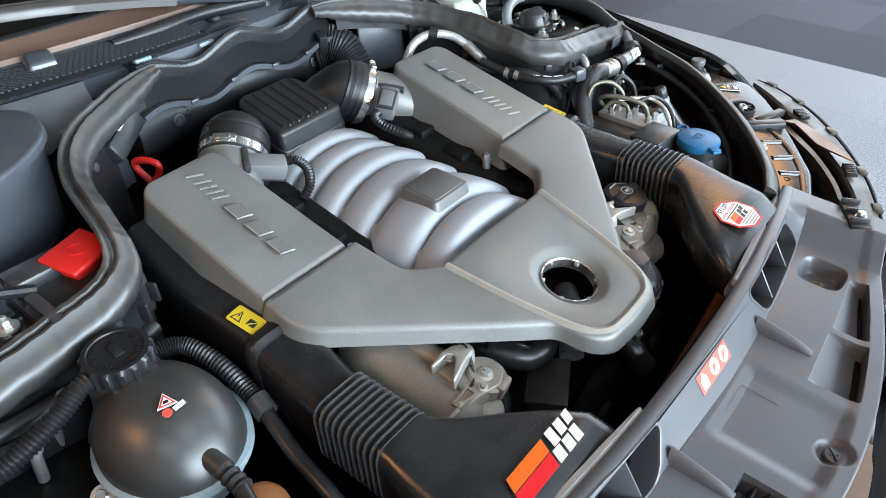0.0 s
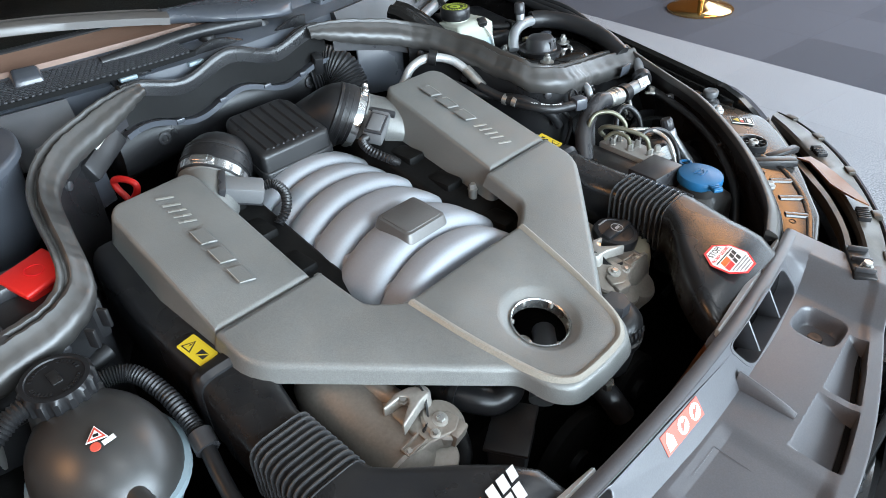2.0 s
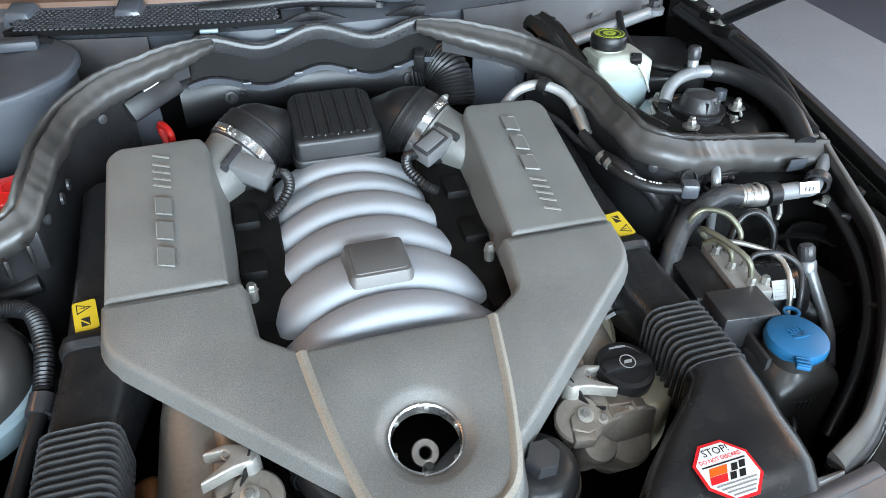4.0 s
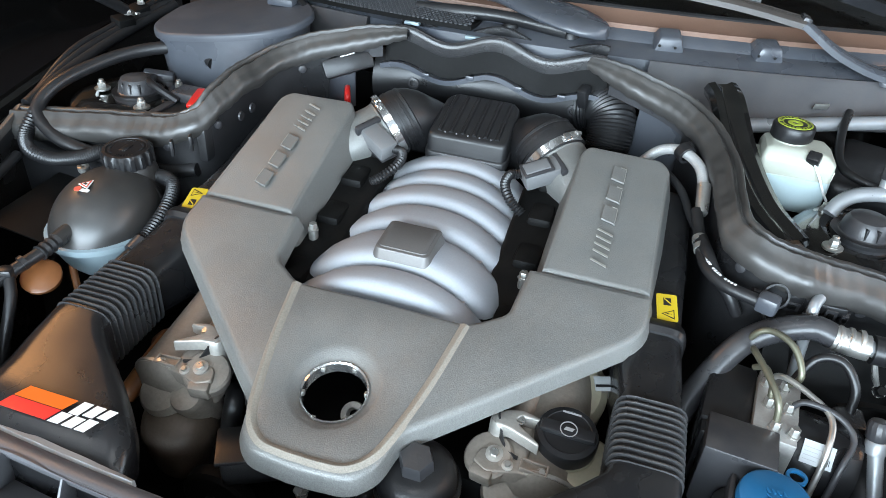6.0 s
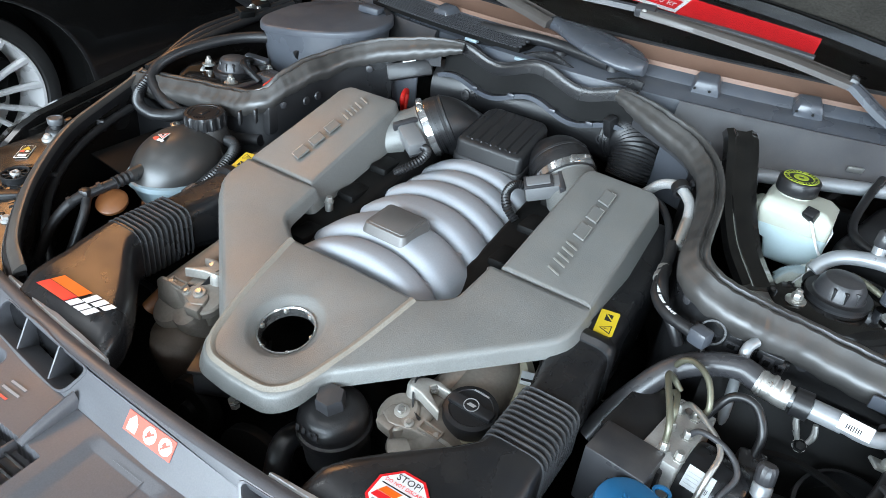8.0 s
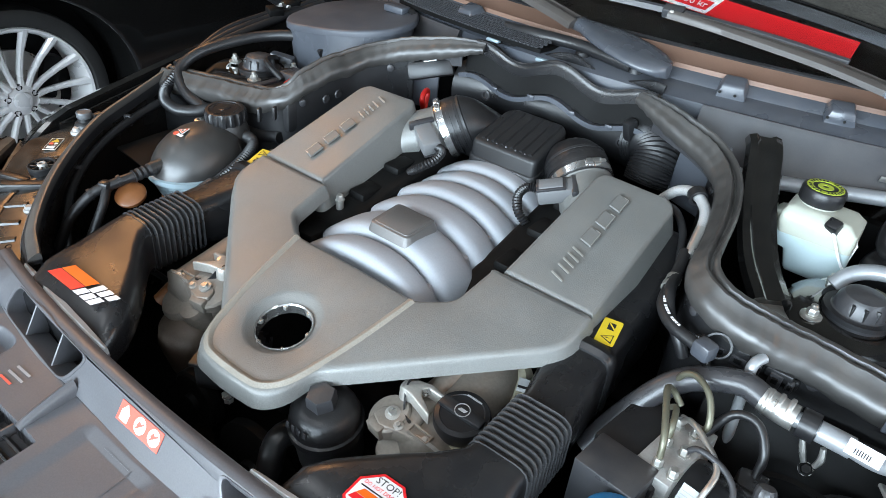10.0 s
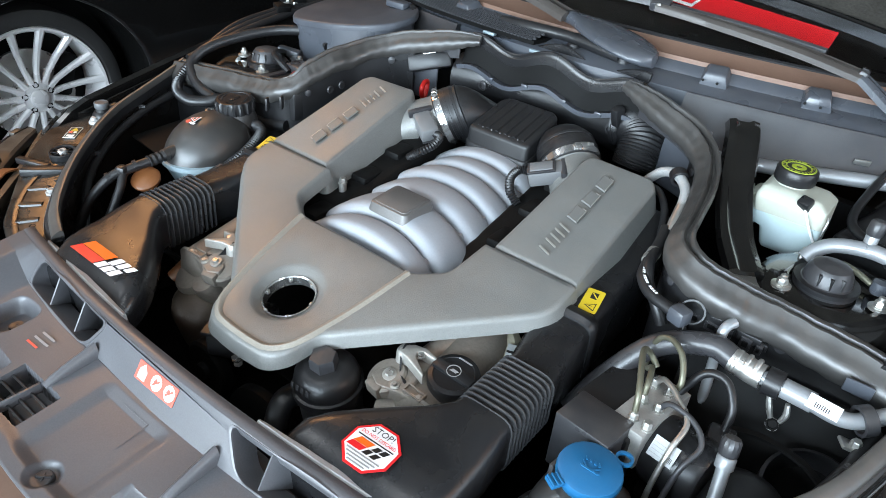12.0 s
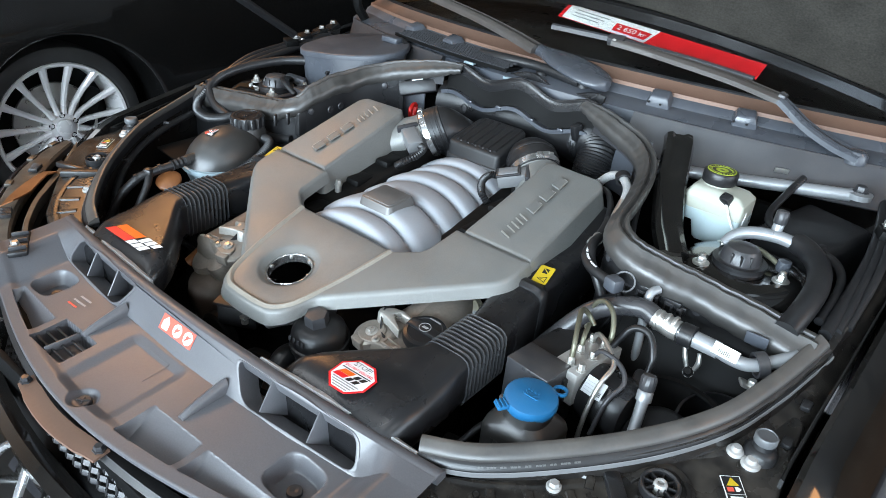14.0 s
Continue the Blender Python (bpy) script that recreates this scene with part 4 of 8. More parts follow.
part("fastener", bm, M_TRIM, shroud)
# moulded square outline and printed labels
zq = 0.0006
for x0, y0, x1, y1 in ((-0.040, -0.352, 0.009, -0.3508), (0.009, -0.392, 0.0100, -0.3508)):
    q = [(x0, y0), (x1, y0), (x1, y1), (x0, y1)]
    bm = bmesh.new()
    skin(bm, [[Vector((x, y, floor_z(x, y) + 0.0002)) for x, y in q], [Vector((x, y, floor_z(x, y) + 0.0005)) for x, y in q]])
    part("moulded_line", bm, M_SHROUD, shroud)
m = basis(face_at(-0.013, 0.42) + Vector((0, 0.0021, -0.0012)), (1, 0, 0), (face_at(0, 0.2) - face_at(0, 0.8)).normalized() + Vector((0, 0.08, -0.044)))
wl = decal("warning_label", m, rect(-0.038, -0.0115, 0.038, 0.0115), M_SALMON, shroud)
lm = m @ pose(0, 0, 0.0006)
for cx in (0.001, 0.026):
    decal("round_print", lm, [(cx + 0.0095 * math.cos(a * math.pi / 12), 0.0095 * math.sin(a * math.pi / 12)) for a in range(24)], M_WHITE, wl, 0.0003)
    decal("print_mark", lm @ pose(cx, 0, 0.0003, 0, 0, 40), rect(-0.007, -0.0012, 0.007, 0.0012), M_SALMON, wl, 0.0002)
    decal("print_mark", lm @ pose(cx, 0, 0.0003, 0, 0, -30), rect(-0.0045, -0.003, -0.0005, 0.003), M_SALMON, wl, 0.0002)
decal("print_mark", lm, [(-0.033, -0.009), (-0.019, -0.009), (-0.019, 0.002), (-0.026, 0.010), (-0.033, 0.002)], M_WHITE, wl, 0.0003)
for k, (w, dx) in enumerate(((0.030, 0.0), (0.034, 0.0), (0.026, -0.004))):
    x, y = -0.215, -0.352 - 0.010 * k
    m = basis((x + dx, y, floor_z(x, y) + 0.0008), (1, 0, 0.06), (0, 1, 0.13))
    decal("faded_print", m, rect(-w / 2, -0.0015, w / 2, 0.0015), M_GREYINK if k < 2 else M_SALMON, shroud, 0.0003)

# folded foil strip behind the lip
for s in (1, -1):
    bm = bmesh.new()
    rings = []
    for i in range(25):
        u = i / 24
        x = s * (0.13 + 0.25 * u)
        w = 0.005 * math.sin(math.pi * min(max(u * 0.96 + 0.02, 0), 1)) ** 0.6 + 0.002
        y, z = lip_y(x) + 0.006, lip_z(x) - 0.007 + 0.0004 * math.sin(31 * u)
        rings.append([Vector((x, y - 0.004, z)), Vector((x, y, z + 0.005)), Vector((x, y + w, z + 0.003)), Vector((x, y + w * 1.2, z - 0.005)), Vector((x, y, z - 0.008))])
    skin(bm, rings)
    solo("foil_strip", bm, M_FOIL, "pale folded edge strip behind the radiator cover", "trim", "foil strips", angle=60)

# ---- rubber seals along the wings ----
for s in (1, -1):
    ws_ob = thing("wing_seal", "grey-black rubber seal along the wing edge with faint print", "seal", (s * 0.6, -0.05, 0.83), "wing seals")
    path = spline(mirror(RAIL, s), 8)
    bm = bmesh.new()
    sweep(bm, path, [(s * a, b) for a, b in ((-0.0080, -0.006), (-0.0080, 0.0035), (-0.0066, 0.0058), (-0.0040, 0.0062), (0.0, 0.0042), (0.0050, 0.0008), (0.0090, -0.0030), (0.0102, -0.0065), (0.0098, -0.0100))])
    part("bulb", bm, M_RUBBER, ws_ob)
    bm = bmesh.new()
    sweep(bm, path, [(s * a, b) for a, b in ((-0.0070, -0.022), (-0.0070, -0.004), (0.0088, -0.0065), (0.0130, -0.0105), (0.0165, -0.016), (0.0170, -0.022))])
    part("carrier", bm, M_HOSE, ws_ob)
    bm = bmesh.new()
    sweep(bm, path, [(s * a, b) for a, b in ((0.0171, -0.024), (0.0171, -0.0175), (0.0176, -0.0169), (0.0181, -0.0175), (0.0181, -0.024))])
    part("sheet_edge", bm, M_SENSOR, ws_ob, "worn folded sheet edge")
    for i in range(30):
        u = 8.0 + 0.30 * i
        if i % 7 in (2, 6):
            continue
        n0 = int(u)
        q, d = path[n0].lerp(path[n0 + 1], u - n0), (path[n0 + 1] - path[n0 - 1]).normalized()
        out = Vector((0, 0, 1)).cross(d) * (-s)
        if out.dot(Vector((s, -0.6, 0))) < 0:
            out = -out
        part("print_mark", block(basis(q + out * 0.0146 + Vector((0, 0, -0.0118)), d, -out * 0.62 + Vector((0, 0, 0.78))), 0.0032, 0.0022, 0.0006, 0), M_FAINT, ws_ob)

# ---- bulkhead seals: wide channel rubber on the plastic partition ----
for s in (1, -1):
    part_thing = thing("bay_partition", "black plastic partition with a thick rubber seal on its edge", "partition", (s * 0.4, 0.25, 0.8), "bay partitions")
    path = spline(mirror(SEAL if s > 0 else SEAL_FAR, s), 8)
    bm = bmesh.new()
    sec = [(0.036, -0.064), (0.041, -0.056), (0.044, -0.040), (0.042, -0.028), (0.035, -0.020), (0.027, -0.015), (0.020, -0.007), (0.015, 0.0015), (0.012, 0.004), (0.009, 0.0025), (0.005, -0.005), (0.001, -0.010), (-0.003, -0.009), (-0.006, 0.000), (-0.009, 0.007), (-0.013, 0.009), (-0.017, 0.003), (-0.018, -0.010), (-0.014, -0.032)]
    rings = []
    inner = []
    nn = len(path)
    for i, (q, (t, sd, l)) in enumerate(zip(path, frames_along(path, (0, 0, 1)))):
        sd = sd * s
        k = (0.53 + 0.17 * min(max((i - 62) / 16, 0), 1) if s > 0 else 0.52 + 0.14 * min(max((i - 62) / 16, 0), 1)) + 0.015 * math.sin(i * 0.31)
        k = k * (0.45 + 0.55 * min(i / 14, 1))
        q = q + sd * 0.004
        fold = 0.0012 * math.sin(i * 0.55) * (1 if 40 < i < 70 else 0.4) + 0.0006 * math.sin(i * 1.7 + 1.3 * math.sin(i * 0.23))
        rings.append([q + sd * a * k + Vector((0, 0, (b if b < 0 else b * (1 - 0.85 * min(max((i - 56) / 14, 0), 1))) * k + fold * (1 + 20 * a))) for a, b in (sec if s > 0 else list(reversed(sec)))])
        inner.append(q + sd * 0.026 * k - Vector((0, 0, 0.016)))
    skin(bm, rings)
    part("seal", bm, M_SEAL, part_thing, "weathered rubber seal")
    for i in ((34, 46, 70, 84, 96) if s > 0 else (30, 60, 76, 90)):
        q, t = inner[min(i, nn - 2)], inner[min(i + 1, nn - 1)] - inner[min(i, nn - 2)]
        out = Vector((t.y, -t.x, 0)).normalized()
        if out.y > 0.3 or (abs(out.y) <= 0.3 and out.x * s > 0):
            out = -out
        part("panel_clip", disc([(0.0065, -0.004), (0.0065, 0.0015), (0.0035, 0.0028), (0, 0.0028)], q + out * 0.005 - Vector((0, 0, 0.026)), out, 14), M_TRIM, part_thing)
    part("panel", strip_wall(inner[30 if s > 0 else 22:], 0.30, 0.003), M_BLACK, part_thing)
    part("panel_flange", strip_wall([q + Vector((0, 0.010, 0)) for q in inner[8:32 if s > 0 else 24]], 0.030, 0.003), M_TRIM, part_thing)
    for x, y, z in (((0.372, 0.176, 0.892), (0.394, 0.161, 0.886)) if s < 0 else ()):
        part("clip", block(pose(s * x, y, z, 0, 0, 30), 0.005, 0.012, 0.024, 0.0015), M_BLACK, part_thing)
    for x, y, z in ((0.345, 0.30, 0.905), (0.350, 0.275, 0.900), (0.50, 0.150, 0.86)):
        part("push_rivet", disc([(0.008, 0), (0.007, 0.003), (0.003, 0.0035), (0, 0.002)], (s * x, y, z), (-s, 0, 0) if y > 0.2 else (0, -1, 0), 16), M_TRIM, part_thing)

# centre seal, wavy
def wave(x):
    return 1.008 + 0.010 * math.cos(x / 0.16 * 2 * math.pi) - 0.004 * abs(x) / 0.16


centre = thing("centre_seal", "wavy black rubber seal on the bulkhead trim", "seal", (0, 0.47, 0.95))
for dy, dz, sec in ((-0.004, 0.000, [(-0.0095, -0.020), (-0.0095, -0.006), (-0.0080, -0.003), (-0.0082, 0.0015), (-0.0060, 0.0045), (-0.0025, 0.0045), (0.0, 0.0015), (0.001, -0.005), (0.001, -0.020)]),
                    (0.030, 0.008, [(-0.003, -0.012), (-0.003, 0.002), (-0.0015, 0.0045), (0.0005, 0.005), (0.0025, 0.003), (0.003, -0.012)])):
    bm = bmesh.new()
    path = [Vector((x, 0.474 + dy, wave(x) + dz)) for x in [-0.172 + 0.344 * i / 44 for i in range(45)]]
    sweep(bm, path, sec)
    part("bead", bm, M_DUCT, centre)
bm = bmesh.new()
path = [Vector((x, 0.492, wave(x) - 0.004)) for x in [-0.168 + 0.336 * i / 44 for i in range(45)]]
sweep(bm, path, [(-0.020, -0.012), (-0.020, 0.0), (-0.004, -0.003), (0.008, -0.003), (0.008, -0.012)])
part("gutter", bm, M_LAMPTOP, centre)
bm = bmesh.new()
path = [Vector((x, 0.462, wave(x) - 0.055)) for x in [-0.19 + 0.37 * i / 44 for i in range(45)]]
sweep(bm, path, [(-0.010, -0.005), (-0.010, 0.001), (0.010, 0.003), (0.010, -0.005)])
part("trim_edge", bm, M_STRUTCOVER, centre)
bm = bmesh.new()
rings = []
for i in range(45):
    x = -0.185 + 0.365 * i / 44
    rings.append([Vector((x, 0.470, wave(x) - 0.012)), Vector((x, 0.464, wave(x) - 0.052)), Vector((x, 0.474, wave(x) - 0.054)), Vector((x, 0.480, wave(x) - 0.012))])
skin(bm, rings)
part("trim_web", bm, M_DARK, centre)
for x in (-0.11, -0.035, 0.045, 0.115):
    part("clip", block((x, 0.452, wave(x) - 0.053), 0.013, 0.005, 0.007, 0.0012), M_STRUTCOVER, centre)
for x in (-0.150, -0.045):
    part("pale_tab", block((x, 0.493, wave(x) + 0.004), 0.026, 0.012, 0.006, 0.002), M_TANKLOW, centre, "pale translucent plastic tab")

# cabin air duct below the trim, with its ribbed ends
cduct = thing("cabin_air_duct", "black plastic duct across the bulkhead with ribbed ends", "air duct", (0, 0.5, 0.92))
bm = bmesh.new()
skin(bm, [[Vector((x, 0.512 + 0.036 * math.cos(a) - 0.02 * (x / 0.2) ** 2, 0.922 + 0.046 * math.sin(a))) for a in [2 * math.pi * k / 20 for k in range(20)]] for x in [-0.205 + 0.41 * i / 20 for i in range(21)]])
part("duct_tube", bm, M_BLACK, cduct)
part("ribbed_end", pipe([(0.150, 0.494, 0.930), (0.178, 0.484, 0.934), (0.196, 0.464, 0.926), (0.200, 0.448, 0.905), (0.199, 0.440, 0.885)], [0.040, 0.040, 0.038, 0.036, 0.034], 28, 8, 26, 0.0011), M_BLACK, cduct)
part("end_strap", block(pose(0.150, 0.456, 0.956, 20, 0, -20), 0.016, 0.020, 0.034, 0.003), M_BLACK, cduct)
for x in (-0.135, 0.136):
    part("cap_screw", disc([(0.010, 0), (0.0095, 0.003), (0.006, 0.0035), (0.005, 0.001), (0, 0.001)], (x, 0.468, 0.925), (0, -1, 0.1), 18), M_TRIM, cduct)
# pale panel beside the duct
for s in (1, -1):
    solo("bulkhead_panel", block(basis((s * 0.274, 0.438, 0.932), (s * 0.90, -0.43, 0), (0, 0.1, 1)), 0.085, 0.12, 0.006, 0.003, 3), M_STRUTCOVER, "grey embossed insulation panel on the bulkhead", "panel", "bulkhead panels")

# ---- cowl, windscreen, wipers, bonnet ----
def cowl_y(x):
    return 0.520 + 0.42 * x * x


cowl = thing("cowl_panel", "dark grey plastic cowl panel under the windscreen", "cowl panel", (0, 0.6, 1.0))
XC = [-0.74 + 1.48 * i / 48 for i in range(49)]
bm = bmesh.new()
rings = []
for x in XC:
    y, drop = cowl_y(x), 0.05 * x * x
    rings.append([Vector((x, y - 0.030, 0.985 - drop)), Vector((x, y - 0.028, 1.012 - drop)), Vector((x, y - 0.010, 1.020 - drop)), Vector((x, y + 0.020, 1.024 - drop)), Vector((x, y + 0.028, 1.034 - drop)), Vector((x, y + 0.060, 1.044 - drop)), Vector((x, y + 0.066, 1.036 - drop)), Vector((x, y + 0.02, 0.98 - drop))])
skin(bm, rings)
part("cowl_moulding", bm, M_STRUTCOVER, cowl)
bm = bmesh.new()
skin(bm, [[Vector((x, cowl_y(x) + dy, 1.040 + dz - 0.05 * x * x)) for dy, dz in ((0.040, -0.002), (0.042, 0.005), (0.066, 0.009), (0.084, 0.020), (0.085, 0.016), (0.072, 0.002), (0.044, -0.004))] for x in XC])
part("copper_edge", bm, M_COPPER, cowl, "edge with a warm sheen in its colour")
for x in (0.256, 0.408, -0.256, -0.408):
    y = cowl_y(x)
    part("cowl_clip", block(pose(x, y + 0.018, 1.036 - 0.05 * x * x, 16, 0, math.degrees(math.atan(0.84 * x))), 0.048, 0.046, 0.022, 0.004, 2, 0.68), M_STRUTCOVER, cowl)
    for dx in (-0.012, 0.012):
        part("clip_hole", disc([(0.0022, 0), (0.0022, 0.002), (0, 0.002)], (x + dx, y - 0.0065, 1.030 - 0.05 * x * x), (0, -1, 0.4), 10), M_DARK, cowl)
for x in (-0.098, 0.005, 0.105):
    part("rubber_stop", disc([(0.013, 0.0), (0.0135, 0.014), (0.011, 0.019), (0.0, 0.020)], (x, 0.535, 1.010), n=20), M_HOSE, cowl)
bm = bmesh.new()
sweep(bm, [Vector((x, cowl_y(x) - 0.004, 1.0262 - 0.05 * x * x)) for x in [-0.415 + 0.37 * i / 20 for i in range(21)]], [(-0.036, -0.006), (-0.036, -0.002), (0.036, 0.003), (0.036, -0.004)])
part("mesh_backing", bm, M_DARK, cowl)
# honeycomb air-intake mesh in the cowl: strips of hexagonal rings
bm = bmesh.new()
for i in range(44):
    for j in range(10):
        x = -0.410 + 0.0082 * i
        y = cowl_y(x) - 0.036 + 0.0071 * j
        x += 0.0041 * (j % 2)
        hoop(bm, [(0.0030, 0.0), (0.0042, 0.0), (0.0042, 0.003), (0.0030, 0.003)], (x, y, 1.0285 - 0.05 * x * x + 0.0006 * j), n=6)
mesh = part("air_intake_mesh", bm, M_HONEY, cowl, "honeycomb mesh insert")
mesh["kind"] = "stuff"
# stepped panel in front of the cowl on the brake side, and its mirror
for s in (1, -1):
    bm = bmesh.new()
    rings = []
    for i in range(25):
        x = s * (0.235 + 0.47 * i / 24)
        y = cowl_y(x) - 0.032
        d = 0.05 * x * x
        h = 0.040 if abs(x) < 0.30 else 0.052
        rings.append([Vector((x, y, 1.014 - d)), Vector((x, y - 0.006, 1.015 - d)), Vector((x, y - 0.010, 1.008 - d)), Vector((x, y - 0.030, 1.002 - d - h)), Vector((x, y - 0.036, 0.996 - d - h)), Vector((x, y - 0.030, 0.992 - d - h)), Vector((x, y + 0.03, 0.99 - d)), Vector((x, y + 0.02, 1.008 - d))])
    skin(bm, rings)
    part("cowl_beam", bm, M_TRIM, cowl)
    part("beam_plate", block(basis((s * 0.505, cowl_y(0.505) - 0.060, 0.964), (1, 0.42 * s, 0), (0, -0.4, 1)), 0.024, 0.010, 0.003, 0.001), M_STEEL, cowl)

glass = bmesh.new()
rings = []
for i in range(33):
    x = -0.74 + 1.48 * i / 32
    y0, z0 = cowl_y(x) + 0.070, 1.040 - 0.05 * x * x
    rings.append([Vector((x, y0, z0)), Vector((x * 0.94, y0 + 0.45, z0 + 0.29)), Vector((x * 0.86, y0 + 0.80, z0 + 0.46)), Vector((x * 0.86, y0 + 0.803, z0 + 0.456)), Vector((x * 0.94, y0 + 0.453, z0 + 0.286)), Vector((x, y0 + 0.003, z0 - 0.004))])
skin(glass, rings)
screen = thing("windscreen", "curved windscreen glass behind the wipers", "windscreen", (0, 0.75, 1.1))
ws = part("glass", glass, M_GLASS, screen)
ws.visible_shadow = False
bm = bmesh.new()
sweep(bm, [Vector((x, cowl_y(x) + 0.088, 1.059 - 0.05 * x * x)) for x in XC], [(-0.006, -0.004), (-0.005, 0.003), (0.004, 0.005), (0.007, 0.002), (0.006, -0.004)])
part("lower_seal", bm, M_HOSE, screen)
for s in (1, -1):
    bm = bmesh.new()
    x0, y0, z0 = 0.74, cowl_y(0.74) + 0.070, 1.040 - 0.05 * 0.74 ** 2
    sweep(bm, spline([(s * x0, y0, z0 + 0.004), (s * x0 * 0.94, y0 + 0.45, z0 + 0.294), (s * x0 * 0.86, y0 + 0.80, z0 + 0.464)], 6), [(-0.010, -0.006), (-0.010, 0.004), (0.010, 0.004), (0.010, -0.006)])
    part("side_trim", bm, M_BLACK, screen)
dash = thing("dashboard", "dark dashboard top behind the windscreen", "dashboard", (0, 1.0, 0.9))
bm = bmesh.new()
rings = []
for i in range(25):
    x = -0.72 + 1.44 * i / 24
    y0, z0 = cowl_y(x) + 0.085, 1.022 - 0.05 * x * x
    rings.append([Vector((x, y0, z0)), Vector((x, y0 + 0.30, z0 + 0.03)), Vector((x, y0 + 0.60, z0 + 0.03)), Vector((x, y0 + 0.62, z0 - 0.3)), Vector((x, y0, z0 - 0.05))])
skin(bm, rings)
part("dash_top", bm, M_BLACK, dash)
part("cabin_back", block((0, 1.75, 1.15), 1.4, 0.05, 0.9, 0.02), M_DARK, dash)
# price sheet lying behind the glass
sheet_m = basis((0.133, 0.738, 1.0995), (0.458, 0.004, -0.036), (0.0, 0.86, 0.50))
sheet = thing("price_sheet", "red and white paper price sheet behind the windscreen", "price sheet", sheet_m.translation)
decal("red_paper", sheet_m, rect(-0.215, -0.018, 0.245, 0.030), M_LABELRED, sheet)
decal("white_panel", sheet_m @ pose(0, 0, 0.0008), [(-0.205, -0.017), (0.000, -0.017), (0.014, 0.029), (-0.205, 0.029)], M_WHITE, sheet)
decal("price_field", sheet_m @ pose(0, 0, 0.0016), [(-0.082, -0.010), (-0.004, -0.010), (0.003, 0.014), (-0.082, 0.014)], M_LABELRED, sheet)
lettering("price_words", "2 650 kr", sheet_m @ pose(-0.040, 0.002, 0.0026), 0.020, M_WHITE, sheet, 0.0003)
for k in range(3):
    decal("fine_print", sheet_m @ pose(0, 0, 0.0016), rect(-0.185, -0.004 + 0.010 * k, -0.12 + 0.01 * k, -0.001 + 0.010 * k), M_GREYINK, sheet, 0.0003)

# wipers
def flat_arm(pts, widths, height, step=6):
    """A flat tapering arm with a rounded back."""
    path = spline(pts, step)
    rings = []
    for i, (q, (t, sd, l)) in enumerate(zip(path, frames_along(path, (0, 0, 1)))):
        k = i / (len(path) - 1) * (len(widths) - 1)
        j = min(int(k), len(widths) - 2)
        w = widths[j] + (widths[j + 1] - widths[j]) * (k - j)
        rings.append([q + sd * a * w + l * b * height for a, b in ((-0.5, -0.5), (-0.5, 0.1), (-0.42, 0.32), (-0.22, 0.5), (-0.16, 0.38), (0.16, 0.38), (0.22, 0.5), (0.42, 0.32), (0.5, 0.1), (0.5, -0.5))])
    bm = bmesh.new()
    skin(bm, rings)
    return bm


wp = thing("wiper", "grey wiper arm with a broad spoon-shaped foot", "wiper", (0.1, 0.54, 1.03), "wipers")
bm = bmesh.new()
rings = []
for u, w in ((0.0, 0.014), (0.10, 0.017), (0.2, 0.027), (0.35, 0.040), (0.5, 0.046), (0.7, 0.047), (0.85, 0.041), (0.95, 0.027), (1.0, 0.008)):
    c = Vector((-0.040, 0.582, 1.060)).lerp(Vector((0.162, 0.524, 1.038)), u)
    rings.append([c + Vector((0.29, 0.955, 0.12)).normalized() * (w * 0.9 * math.copysign(abs(math.cos(a)) ** 0.7, math.cos(a))) + Vector((0, 0, 0.011 * math.sin(a) + 0.004 * math.sin(math.pi * u))) for a in [2 * math.pi * k / 20 for k in range(20)]])
skin(bm, rings)
part("foot", bm, M_STRUTCOVER, wp)
part("foot_seam", block(pose(-0.036, 0.582, 1.064, 0, 6, -16), 0.003, 0.034, 0.014, 0.001), M_BLACK, wp)
part("arm", flat_arm([(-0.034, 0.576, 1.062), (-0.10, 0.588, 1.074), (-0.22, 0.612, 1.090), (-0.42, 0.66, 1.104)], [0.046, 0.042, 0.036, 0.030], 0.017), M_WIPER, wp)
part("linkage", pipe([(-0.16, 0.545, 1.032), (-0.09, 0.538, 1.034), (-0.01, 0.540, 1.036), (0.10, 0.530, 1.030)], [0.008, 0.012, 0.010, 0.012], 10), M_BLACK, wp)
wr = thing("wiper", "grey wiper arm and blade resting on the windscreen", "wiper", (0.5, 0.62, 1.03), "wipers")
part("pivot", disc([(0.020, 0), (0.020, 0.014), (0.014, 0.022), (0, 0.024)], (0.600, 0.640, 0.992), n=24), M_STRUTCOVER, wr)
part("arm_root", flat_arm([(0.606, 0.640, 1.004), (0.560, 0.640, 1.014), (0.510, 0.637, 1.034), (0.468, 0.634, 1.060), (0.450, 0.632, 1.071)], [0.044, 0.046, 0.044, 0.040, 0.038], 0.014), M_STRUTCOVER, wr)
part("hinge", block(pose(0.452, 0.634, 1.072, 0, 20, 4), 0.014, 0.030, 0.018, 0.003), M_TRIM, wr)
arm_ob = part("arm", flat_arm([(0.455, 0.634, 1.070), (0.36, 0.642, 1.082), (0.24, 0.650, 1.090), (0.16, 0.654, 1.094), (0.095, 0.656, 1.096)], [0.042, 0.040, 0.034, 0.028, 0.024], 0.014), M_WIPER, wr)
part("blade_joint", block(pose(0.098, 0.662, 1.098, 20, 0, 8), 0.036, 0.024, 0.018, 0.004), M_TRIM, wr)
part("joint_pin", disc([(0.005, 0), (0.005, 0.004), (0.003, 0.005), (0, 0.005)], (0.100, 0.650, 1.098), (0, -1, 0.3), 14), M_STEEL, wr)
bm = bmesh.new()
